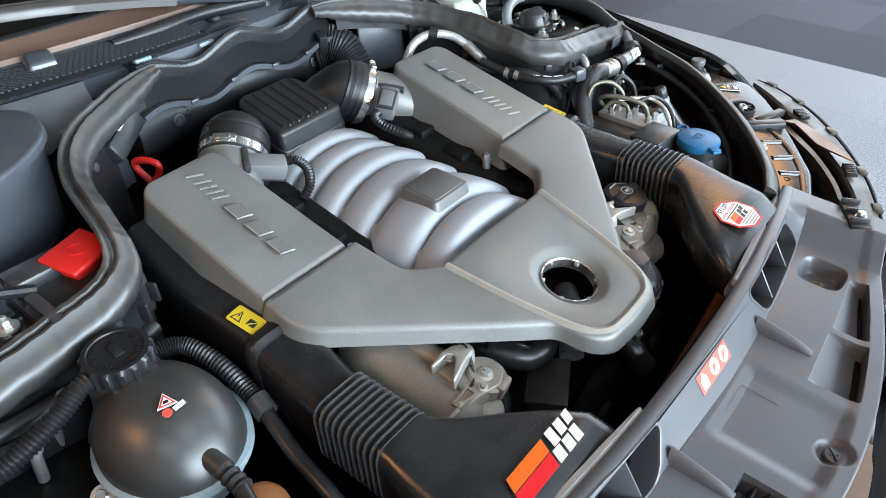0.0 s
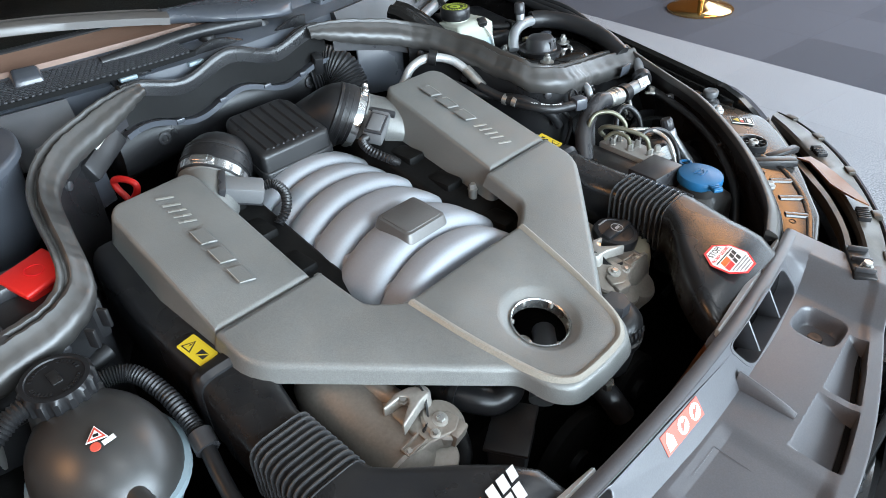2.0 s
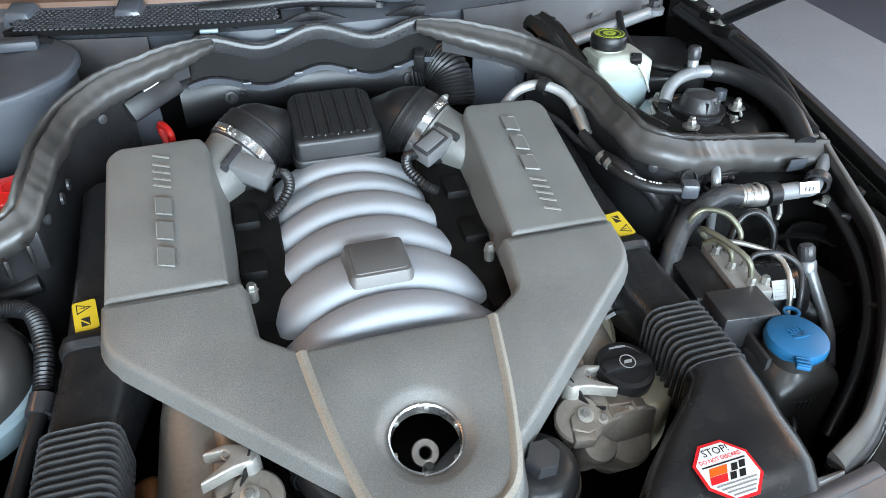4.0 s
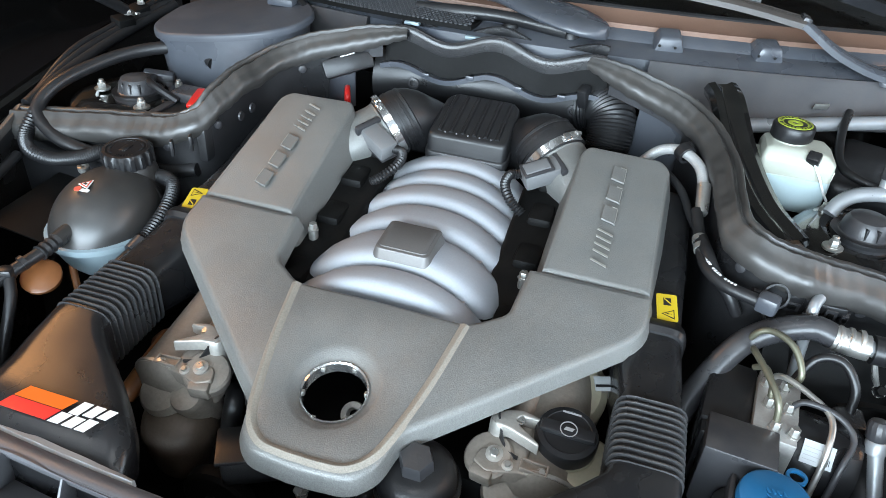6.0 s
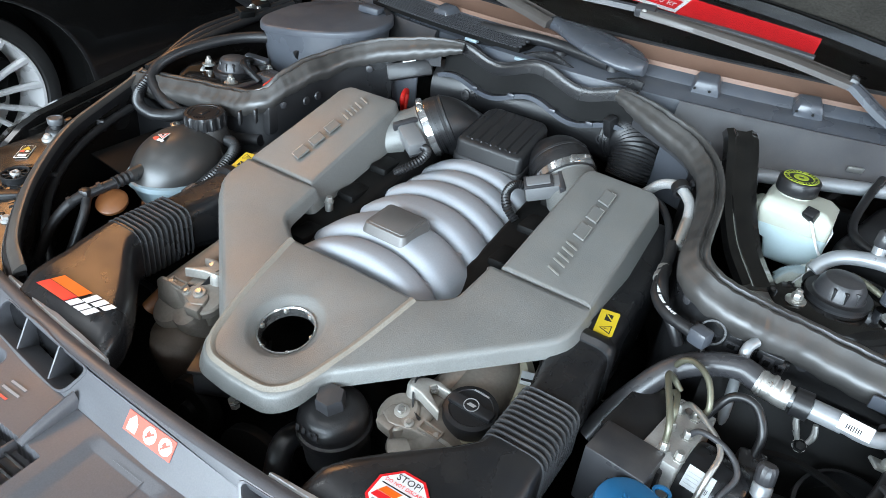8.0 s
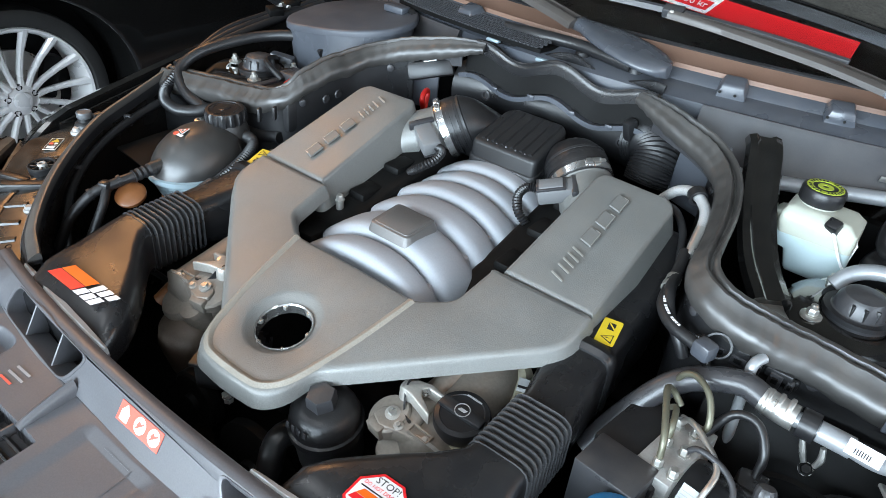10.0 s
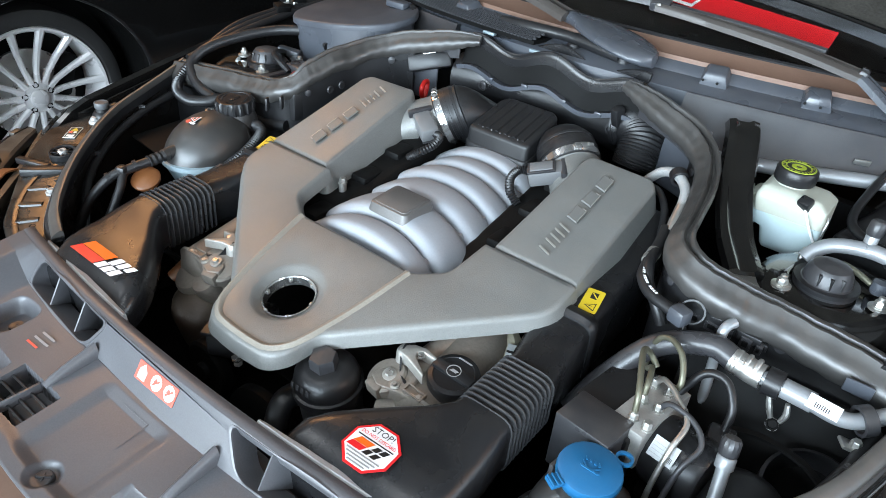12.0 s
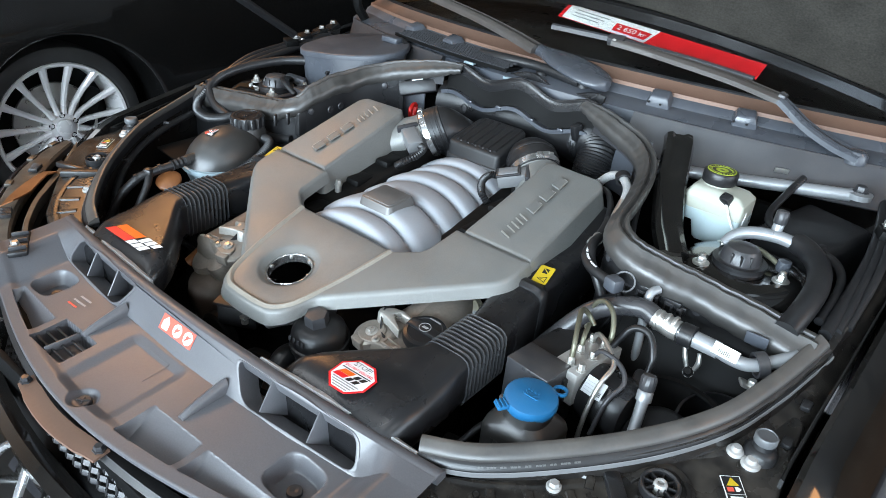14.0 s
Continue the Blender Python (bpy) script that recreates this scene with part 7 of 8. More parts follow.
part("cap", bm, M_TRIM, port, "knurled black cap")
horn = thing("resonator_drum", "round black moulded drum with corrugated rubber", "drum", (0.575, 0.01, 0.70))
part("drum", disc([(0.050, -0.05), (0.053, 0.0), (0.052, 0.020), (0.046, 0.032), (0.034, 0.038), (0.0, 0.040)], (0.572, 0.006, 0.735), (0.25, -0.35, 1), 36), M_BLACK, horn)
for k in range(4):
    part("ridge", hoop(bmesh.new(), [(0.052, -0.003), (0.0555, 0.0), (0.052, 0.003)], Vector((0.572, 0.006, 0.735)) + Vector((0.25, -0.35, 1)).normalized() * (-0.02 + 0.011 * k), (0.25, -0.35, 1), 36), M_HOSE, horn)
part("inlet", hoop(bmesh.new(), [(0.050, -0.08), (0.056, -0.08), (0.058, 0.0), (0.054, 0.002)], (0.630, 0.055, 0.775), (0.1, -0.3, 1), 36), M_BLACK, horn)
for s in (1, -1):
    wh_ob = thing("wing_drain_hose", "thin black hose clipped along the inner wing", "hose", (s * 0.62, 0.0, 0.76), "wing hoses")
    part("hose", pipe([(s * 0.655, 0.130, 0.835), (s * 0.642, 0.060, 0.822), (s * 0.618, -0.010, 0.806), (s * 0.580, -0.075, 0.786), (s * 0.520, -0.135, 0.760), (s * 0.470, -0.170, 0.70)], 0.0075, 12), M_HOSE, wh_ob)
    for x, y, z in ((0.642, 0.060, 0.822), (0.580, -0.075, 0.786)):
        part("clip", block(pose(s * (x + 0.004), y, z, 0, 0, s * -32), 0.014, 0.008, 0.022, 0.002), M_TRIM, wh_ob)
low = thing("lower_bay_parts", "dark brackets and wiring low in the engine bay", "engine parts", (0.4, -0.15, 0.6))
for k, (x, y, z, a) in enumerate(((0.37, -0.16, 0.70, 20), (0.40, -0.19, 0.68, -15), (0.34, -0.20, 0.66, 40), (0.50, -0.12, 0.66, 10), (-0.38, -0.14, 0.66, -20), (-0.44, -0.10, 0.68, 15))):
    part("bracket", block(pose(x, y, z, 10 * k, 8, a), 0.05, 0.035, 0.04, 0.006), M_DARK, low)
    part("wire", pipe([(x, y, z + 0.02), (x + 0.02, y + 0.03, z + 0.05), (x + 0.03, y + 0.06, z + 0.02), (x + 0.01, y + 0.08, z - 0.03)], 0.005, 8), M_HOSE, low)

# ---- brake reservoir compartment ----
resv = thing("brake_fluid_reservoir", "milky white brake fluid reservoir with a black and lime cap", "reservoir", (0.46, 0.41, 0.88), shift=(-0.002, 0.0, 0.006))
bm = bmesh.new()
skin(bm, [[Vector((0.461 + a * k + dx, 0.404 + b * kk, z)) for a, b in rrect(0.096, 0.070, 0.008)] for z, k, kk, dx in ((0.866, 0.66, 0.80, 0.012), (0.872, 0.72, 0.90, 0.012), (0.896, 0.80, 0.96, 0.009), (0.900, 0.94, 1.0, 0.003), (0.935, 1.0, 1.0, 0.0), (0.944, 0.99, 0.98, 0), (0.953, 0.84, 0.80, -0.004), (0.956, 0.62, 0.62, -0.008))])
part("bottle", bm, M_RESV, resv)
bm = bmesh.new()
skin(bm, [[Vector((0.461 + a * k + dx, 0.404 + b * kk, z)) for a, b in rrect(0.096, 0.070, 0.008)] for z, k, kk, dx in ((0.864, 0.66, 0.80, 0.012), (0.870, 0.735, 0.92, 0.012), (0.896, 0.815, 0.975, 0.009), (0.900, 0.955, 1.015, 0.003), (0.918, 0.985, 1.015, 0.001), (0.9185, 0.96, 0.98, 0.001))])
part("fluid_level", bm, M_RESVLOW, resv, "bluish fluid showing through the lower half")
part("neck_block", block(pose(0.416, 0.408, 0.912, 0, 0, 0), 0.030, 0.040, 0.050, 0.008, 3), M_RESV, resv)
part("neck", disc([(0.024, -0.004), (0.024, 0.006)], (0.448, 0.412, 0.955), n=30), M_RESV, resv)
bm = bmesh.new()
rings = []
for r, h in ((0.0265, 0.0), (0.0275, 0.002), (0.0275, 0.018), (0.0262, 0.0205), (0.024, 0.021), (0.001, 0.021)):
    rings.append([Vector((0.448 + (r + (0.0007 if k % 2 and r > 0.027 else 0)) * math.cos(2 * math.pi * k / 60), 0.412 + (r + (0.0007 if k % 2 and r > 0.027 else 0)) * math.sin(2 * math.pi * k / 60), 0.959 + h)) for k in range(60)])
skin(bm, rings)
rc = part("cap", bm, M_OILCAP, resv, "knurled black cap")
part("lime_ring", hoop(bmesh.new(), [(0.016, 0.0), (0.0235, 0.0), (0.0235, 0.0008), (0.016, 0.0008)], (0.448, 0.412, 0.9797), n=40), M_LIME, rc, "lime printed ring")
part("lime_dot", hoop(bmesh.new(), [(0.004, 0.0), (0.010, 0.0), (0.010, 0.0008), (0.004, 0.0008)], (0.448, 0.412, 0.9797), n=24), M_LIME, rc)
bm = bmesh.new()
for k in range(26):
    a = 2 * math.pi * k / 26
    if k % 7 == 6:
        continue
    box(bm, basis((0.448 + 0.0197 * math.cos(a), 0.412 + 0.0197 * math.sin(a), 0.9806), (-math.sin(a), math.cos(a), 0), (math.cos(a), math.sin(a), 0)), 0.0022, 0.0038, 0.0006, 0)
part("cap_print", bm, M_INK, rc)
part("connector", block(pose(0.478, 0.374, 0.948, 35, 0, -20), 0.018, 0.016, 0.018, 0.003), M_BLACK, resv, "black level-sensor plug")
part("wire", pipe([(0.480, 0.369, 0.944), (0.492, 0.362, 0.925), (0.503, 0.366, 0.905), (0.512, 0.372, 0.892)], 0.0018, 8), M_WHITE, resv)
part("side_label", block(pose(0.506, 0.396, 0.905, 0, 6, 12), 0.002, 0.030, 0.050, 0.0005), M_WHITE, resv)
brace = thing("cross_brace", "silver cross brace below the cowl", "brace", (0.5, 0.54, 0.94))
part("rod", pipe([(0.300, 0.470, 0.935), (0.393, 0.498, 0.938), (0.520, 0.545, 0.946), (0.620, 0.585, 0.952)], 0.011, 14), M_PIPE, brace)
part("end_eye", disc([(0.020, -0.006), (0.021, 0.004), (0.012, 0.006), (0, 0.006)], (0.632, 0.590, 0.955), n=24), M_PIPE, brace)
part("nut", hexnut(bmesh.new(), (0.632, 0.590, 0.960), 0.010, 0.012), M_TRIM, brace)
arm = thing("support_strut", "glossy black pressed support strut", "strut", (0.44, 0.32, 0.9), shift=(-0.022, 0.0, 0.0))
bm = bmesh.new()
sweep(bm, spline([(0.365, 0.470, 1.000), (0.378, 0.440, 0.990), (0.405, 0.370, 0.945), (0.440, 0.300, 0.908), (0.478, 0.240, 0.892)], 6), [(-0.022, -0.012), (-0.026, -0.002), (-0.022, 0.007), (-0.013, 0.010), (-0.007, 0.006), (0.007, 0.006), (0.013, 0.010), (0.022, 0.007), (0.026, -0.002), (0.022, -0.012)])
part("channel", bm, M_PAINT, arm)
part("foot", block(pose(0.492, 0.230, 0.889, 0, 0, -35), 0.055, 0.045, 0.004, 0.0015), M_STEEL, arm, "plain steel foot plate")
part("rod", pipe([(0.335, 0.452, 0.955), (0.350, 0.40, 0.93), (0.385, 0.30, 0.88), (0.42, 0.25, 0.862), (0.46, 0.21, 0.86)], 0.0055, 10), M_TRIM, arm)
ach = thing("refrigerant_hose", "white pipe joined to a thick black hose beside the strut tower", "hose", (0.6, 0.3, 0.9))
part("pipe", pipe([(0.505, 0.318, 0.905), (0.515, 0.328, 0.920), (0.535, 0.338, 0.930), (0.570, 0.346, 0.934), (0.602, 0.345, 0.933)], 0.0100, 16), M_PIPE, ach)
part("hose", pipe([(0.598, 0.352, 0.933), (0.622, 0.336, 0.931), (0.644, 0.305, 0.926), (0.655, 0.262, 0.918), (0.655, 0.215, 0.906), (0.648, 0.17, 0.885)], 0.0165, 18), M_HOSE, ach)
part("port", disc([(0.008, -0.012), (0.0085, 0.004), (0.0075, 0.006)], (0.566, 0.352, 0.948), (0, 0.1, 1), 18), M_PIPE, ach)
part("port_cap", disc([(0.0095, 0), (0.0105, 0.003), (0.0100, 0.018), (0.0075, 0.021), (0, 0.0215)], (0.566, 0.353, 0.953), (0, 0.1, 1), 14), M_TRIM, ach)
part("copper_joint", pipe([(0.548, 0.330, 0.912), (0.566, 0.326, 0.910), (0.588, 0.318, 0.905)], 0.0042, 10), M_BRAKELINE, ach)
part("cap", disc([(0.010, 0), (0.011, 0.004), (0.010, 0.016), (0, 0.018)], (0.598, 0.312, 0.900), n=14), M_STRUTCOVER, ach)
fb = thing("control_housing", "flat black control housing with a cable clipped along it", "housing", (0.6, 0.5, 0.86))
part("case", lid(bmesh.new(), fillet([(0.515, 0.42), (0.640, 0.40), (0.680, 0.56), (0.560, 0.60)], 0.02), lambda x, y: 0.905 + 0.05 * (y - 0.4), 0.10, 0.012), M_BLACK, fb)
part("cable", pipe([(0.545, 0.56, 0.965), (0.535, 0.52, 0.945), (0.530, 0.455, 0.925), (0.548, 0.415, 0.920), (0.600, 0.395, 0.915), (0.648, 0.385, 0.912), (0.672, 0.350, 0.905), (0.678, 0.29, 0.90), (0.676, 0.22, 0.89)], 0.0065, 12), M_HOSE, fb)
for x, y in ((0.592, 0.397), (0.628, 0.390)):
    part("cable_clip", block(pose(x, y, 0.916, 0, 0, -8), 0.012, 0.022, 0.020, 0.003), M_BLACK, fb)
for s in (1, -1):
    wl = thing("wing_wiring_loom", "bundle of dark hoses and brackets along the wing", "wiring loom", (s * 0.70, 0.5, 0.9), "wing looms")
    for k in range(3):
        part("hose", pipe([(s * (0.690 + 0.010 * k), 0.20 + 0.02 * k, 0.885), (s * (0.694 + 0.010 * k), 0.34, 0.915 + 0.006 * k), (s * (0.690 + 0.008 * k), 0.46, 0.935 + 0.006 * k), (s * (0.674 + 0.01 * k), 0.58, 0.955 + 0.008 * k)], 0.009 - 0.0015 * k, 10), M_HOSE, wl)
    for k in range(4):
        part("bracket", block(pose(s * (0.700 + 0.004 * (k % 2)), 0.46 + 0.05 * k, 0.950 + 0.008 * k, 12 * k, 10, 20 * s), 0.030, 0.034, 0.016, 0.003), M_DARK, wl)
        part("bolt", hexnut(bmesh.new(), (s * (0.694 + 0.006 * (k % 2)), 0.47 + 0.045 * k, 0.960 + 0.008 * k), 0.006, 0.008), M_STEEL, wl)

# ---- front end: bump stops, lamps, grille ----
for s in (1, -1):
    bs = thing("bump_stop", "round grey rubber bonnet stop on a threaded foot", "bump stop", (s * 0.6885, 0.0017, 0.80), "bump stops")
    part("foot", disc([(0.021, 0.795), (0.0195, 0.816), (0.0165, 0.821), (0.0125, 0.823), (0.0115, 0.832)], (s * 0.6885, 0.0017, 0), n=28), M_BLACK, bs)
    part("button", disc([(0.0120, 0.829), (0.0135, 0.831), (0.0135, 0.839), (0.0126, 0.8405), (0.0112, 0.841), (0.0106, 0.8398), (0, 0.8400)], (s * 0.6885, 0.0017, 0), n=36), M_BUTTON, bs, "dull grey rubber button with a raised rim")
    for x, y, z, r in ((0.6647, -0.0121, 0.808, 0.0105), (0.6850, -0.0180, 0.807, 0.0115)):
        stud = disc([(r, -0.008), (r, 0.0015), (r * 0.9, 0.0035), (r * 0.62, 0.0045), (r * 0.58, 0.0075), (r * 0.46, 0.0095), (0.0, 0.0098)], (s * x, y, z), (0, -0.12, 1), 28)
        tagged(part("panel_stud", stud, M_PALEZINC), "pale round stud cap in the wing panel", "stud", "panel studs")
    bolt = hexnut(bmesh.new(), (s * 0.5236, -0.1878, 0.780), 0.0064, 0.0075)
    turned(bolt, [(0.0090, -0.008), (0.0090, 0.0015), (0.0080, 0.0025)], (s * 0.5236, -0.1878, 0.780), n=24)
    tagged(part("panel_bolt", bolt, M_PALEZINC), "pale zinc flange bolt in the front panel", "bolt", "panel bolts")
    # pressed ribs of the front panel
    pp = thing("slam_panel", "glossy black pressed front panel with a round plastic adjuster", "panel", (s * 0.6, -0.15, 0.75), "front panels")
    part("press", lid(bmesh.new(), fillet([(s * 0.400, -0.262), (s * 0.470, -0.218), (s * 0.548, -0.140), (s * 0.612, -0.055), (s * 0.655, 0.030), (s * 0.676, 0.090), (s * 0.716, 0.090), (s * 0.726, -0.040), (s * 0.735, -0.085), (s * 0.70, -0.132), (s * 0.655, -0.172), (s * 0.597, -0.215), (s * 0.510, -0.276), (s * 0.410, -0.308)], 0.012), lambda x, y: 0.8090 + 0.157 * y, 0.03, 0.006, open_bottom=False), M_APRON, pp)
    for pts in ([(0.600, -0.140, 0.7760), (0.590, -0.180, 0.7710), (0.555, -0.222, 0.7655), (0.505, -0.258, 0.7605), (0.440, -0.285, 0.7565)], [(0.541, -0.182, 0.7705), (0.566, -0.206, 0.7675)], [(0.505, -0.212, 0.7665), (0.532, -0.237, 0.7635)], [(0.470, -0.236, 0.7635), (0.492, -0.262, 0.7600)], [(0.585, -0.128, 0.7775), (0.600, -0.092, 0.7822), (0.622, -0.082, 0.7835), (0.645, -0.096, 0.7815), (0.655, -0.118, 0.7785)], [(0.500, -0.188, 0.7695), (0.528, -0.160, 0.7730), (0.548, -0.150, 0.7745), (0.556, -0.166, 0.7725)]):
        bm = bmesh.new()
        sweep(bm, spline(mirror([(x, y, z + 0.0145 + 0.027 * y) for x, y, z in pts], s), 6), [(-0.008, -0.004), (-0.0045, 0.0025), (0.0, 0.0035), (0.0045, 0.0025), (0.008, -0.004)])
        part("pressed_rib", bm, M_APRON, pp)
    ax, ay, az = s * 0.6177, -0.1163, 0.790
    adj = part("adjuster", hoop(bmesh.new(), [(0.0185, 0.0), (0.0230, 0.0), (0.0230, 0.010), (0.0210, 0.0115), (0.0185, 0.010)], (ax, ay, az), (0, -0.1, 1), 36), M_BLACK, pp, "round spoked plastic adjuster")
    part("hub", disc([(0.0085, 0.0), (0.0080, 0.011), (0.0065, 0.013), (0.004, 0.013), (0.0035, 0.009), (0, 0.009)], (ax, ay, az), (0, -0.1, 1), 18), M_PALEZINC, adj, "pale hub")
    for k in range(8):
        a = math.pi * k / 4 + 0.2
        part("spoke", block(pose(ax + 0.0138 * math.cos(a), ay + 0.0138 * math.sin(a), az + 0.006, 0, 0, math.degrees(a)), 0.0122, 0.0022, 0.007, 0.0005), M_BLACK, adj)
    for hx, hy, hz, hr in ((0.530, -0.1593, 0.7842, 0.0052), (0.4611, -0.2511, 0.7698, 0.0048), (0.6404, -0.018, 0.8064, 0.0050)):
        part("panel_hole", disc([(hr, -0.004), (hr, 0.0004), (hr * 0.86, 0.0004), (0, -0.003)], (s * hx, hy, hz), (0, -0.13, 1), 18), M_DARK, pp)
    bm = bmesh.new()
    box(bm, pose(s * 0.590, -0.160, 0.786, 0, 0, 40 * s), 0.020, 0.085, 0.014, 0.004)
    box(bm, pose(s * 0.640, -0.160, 0.782, 0, 0, 70 * s), 0.014, 0.070, 0.012, 0.003)
    part("lamp_bracket", bm, M_BLACK, pp)
    m = basis((s * 0.681, -0.062, 0.8003), (0.8, 0.6, 0.06), (-0.6, 0.8, 0.1)) @ Matrix.Diagonal((0.72, 0.72, 1.0, 1.0))
    ls = decal("lamp_sticker", m, rect(-0.0155, -0.034, 0.0155, 0.020), M_WHITE, pp, 0.0012)
    for y0, y1 in ((-0.0325, -0.0155), (-0.0145, 0.0188)):
        decal("black_field", m @ pose(0, 0, 0.0010), rect(-0.0143, y0, 0.0143, y1), M_INK, ls, 0.0003)
    decal("white_mark", m @ pose(0, 0, 0.0014), rect(-0.010, -0.029, 0.010, -0.0195), M_WHITE, ls, 0.0003)
    decal("yellow_mark", m @ pose(0, 0, 0.0014), [(-0.010, 0.001), (0.010, 0.001), (0.0, 0.0165)], M_YELLOW, ls, 0.0003)
    decal("red_mark", m @ pose(0, 0, 0.0014), rect(-0.011, -0.010, -0.001, -0.002), M_SALMON, ls, 0.0003)
    decal("lamp_mark", m @ pose(0, 0, 0.0014), [(0.002, -0.010), (0.007, -0.010), (0.011, -0.006), (0.007, -0.002), (0.002, -0.002)], M_WHITE, ls, 0.0003)
    # headlamp: dusty top housing with a recessed channel, curved lens coloured like its reflections
    hl = thing("headlamp", "headlamp unit with a dusty brown-black housing and glossy mauve-toned lens", "headlamp", (s * 0.62, -0.26, 0.66), "headlamps")
    OUT = [(0.405, -0.418), (0.511, -0.377), (0.601, -0.336), (0.709, -0.267), (0.800, -0.192), (0.868, -0.112), (0.892, -0.060)]
    INN = [(0.385, -0.352), (0.474, -0.322), (0.560, -0.268), (0.620, -0.215), (0.680, -0.160), (0.740, -0.115), (0.800, -0.070)]
    outp, innp = spline([(s * x, y, 0) for x, y in OUT], 6), spline([(s * x, y, 0) for x, y in INN], 6)

    def lamp_band(sec):
        band = bmesh.new()
        skin(band, [[b.lerp(a, u) + Vector((0, 0, z)) for u, z in sec] for a, b in zip(outp, innp)])
        return band

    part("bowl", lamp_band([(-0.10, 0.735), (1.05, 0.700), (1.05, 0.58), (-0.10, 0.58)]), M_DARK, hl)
    top_cover = part("top_cover", lamp_band([(0.42, 0.742), (0.44, 0.750), (0.50, 0.753), (0.88, 0.745), (0.96, 0.741), (0.98, 0.732), (0.44, 0.736)]), M_LAMPTOP, hl)
    part("gasket", lamp_band([(0.97, 0.730), (0.98, 0.741), (1.00, 0.742), (1.02, 0.736), (1.02, 0.725)]), M_HOSE, hl)
    part("inner_rail", lamp_band([(-0.02, 0.752), (-0.01, 0.764), (0.10, 0.764), (0.16, 0.756), (0.17, 0.742), (0.0, 0.742)]), M_LAMPTOP, hl)
    part("lens", lamp_band([(1.02, 0.726), (1.05, 0.737), (1.14, 0.732), (1.28, 0.712), (1.38, 0.680), (1.42, 0.62), (1.40, 0.52), (1.2, 0.50), (1.02, 0.60)]), M_LAMPSHELL, hl, "glossy lens with mauve reflections in its colour")
    for k in (5, 12, 19, 26, 32):
        q = innp[k].lerp(outp[k], 0.95) + Vector((0, 0, 0.744))
        part("clip", block(basis(q, outp[k + 1] - outp[k - 1], outp[k] - innp[k]), 0.024, 0.014, 0.008, 0.002), M_LAMPTOP, hl)
    for k0 in (10, 22):
        for k in range(6):
            q = innp[k0].lerp(outp[k0], 0.60) + (outp[k0 + 1] - outp[k0]).normalized() * 0.006 * k + Vector((0, 0, 0.756))
            part("rib", block(basis(q, outp[k0 + 1] - outp[k0], outp[k0] - innp[k0]), 0.0028, 0.018, 0.008, 0.0008), M_BLACK, hl)
    bm = bmesh.new()
    skin(bm, [[innp[k].lerp(outp[k], u0) + Vector((0, 0, 0.768 + 0.006 * math.sin(k * 0.7))), innp[k].lerp(outp[k], u0 + 0.30) + Vector((0, 0, 0.762)), innp[k].lerp(outp[k], u0 + 0.30) + Vector((0, 0, 0.760)), innp[k].lerp(outp[k], u0) + Vector((0, 0, 0.765 + 0.006 * math.sin(k * 0.7)))] for k, u0 in ((12, 0.46), (14, 0.38), (16, 0.30), (18, 0.22), (20, 0.14), (22, 0.04))])
    part("heat_shield", bm, M_RUST, hl, "thin bronze-coloured shield strip")
    lb = part("bracket", block(pose(s * 0.408, -0.362, 0.772, 4, 0, 28 * s), 0.075, 0.030, 0.010, 0.003), M_BLACK, hl)
    for dx in (-0.026, 0.0, 0.026):
        part("bracket_rib", block(pose(s * (0.408 + dx * 0.88), -0.362 + dx * 0.47, 0.779, 4, 0, 28 * s), 0.004, 0.026, 0.008, 0.001), M_TRIM, lb)
    part("bracket_bolt", hexnut(bmesh.new(), (s * 0.398, -0.372, 0.777), 0.0065, 0.009), M_STEEL, lb)

grille = thing("radiator_grille", "black grille with a mesh insert, metal bracket and a round emblem", "grille", (0, -0.52, 0.55))


def gy(x):
    return -0.470 + 0.42 * x * x


bm = bmesh.new()
rings = [[Vector((x, gy(x) + 0.012, 0.700)), Vector((x, gy(x) - 0.004, 0.703)), Vector((x, gy(x) - 0.010, 0.695)), Vector((x, gy(x), 0.685)), Vector((x, gy(x) + 0.012, 0.69))] for x in [-0.40 + 0.8 * i / 30 for i in range(31)]]
skin(bm, rings)
part("top_bar", bm, M_BLACK, grille)
part("backing", block((0, -0.47, 0.58), 0.72, 0.01, 0.22, 0.002), M_DARK, grille)
bm = bmesh.new()
for i in range(64):
    for j in range(4):
        x = -0.32 + 0.010 * i + 0.005 * (j % 2)
        y, z = gy(x) + 0.002 - 0.0058 * j, 0.682 - 0.010 * j
        box(bm, pose(x, y, z, 62, 0, 25 if i % 2 else -25), 0.0095, 0.0075, 0.003, 0)
ms = part("woven_mesh", bm, M_TRIM, grille, "grey woven mesh insert")
ms["kind"] = "stuff"
bm = bmesh.new()
sweep(bm, [Vector((x, gy(x) - 0.046, 0.640)) for x in [-0.36 + 0.72 * i / 24 for i in range(25)]], [(-0.016, -0.02), (-0.014, 0.014), (0.004, 0.018), (0.016, 0.004), (0.014, -0.02)])
part("chrome_blade", bm, M_PAINT, grille)
bm = bmesh.new()
rings = []
for i in range(13):
    u = i / 12
    x = -0.150 + 0.205 * u
    w = 0.013 if 0.12 < u < 0.9 else 0.011
    y = -0.478 - 0.012 * math.sin(math.pi * u)
    rings.append([Vector((x, y - w, 0.700)), Vector((x, y + w, 0.704)), Vector((x, y + w, 0.708)), Vector((x, y - w, 0.704))])
skin(bm, rings)
part("bracket", bm, M_COPPER, grille, "copper-toned metal bracket")
for x, y in ((-0.143, -0.480), (0.047, -0.476)):
    part("bracket_bolt", hexnut(bmesh.new(), (x, y, 0.708), 0.0065, 0.008), M_TRIM, grille)
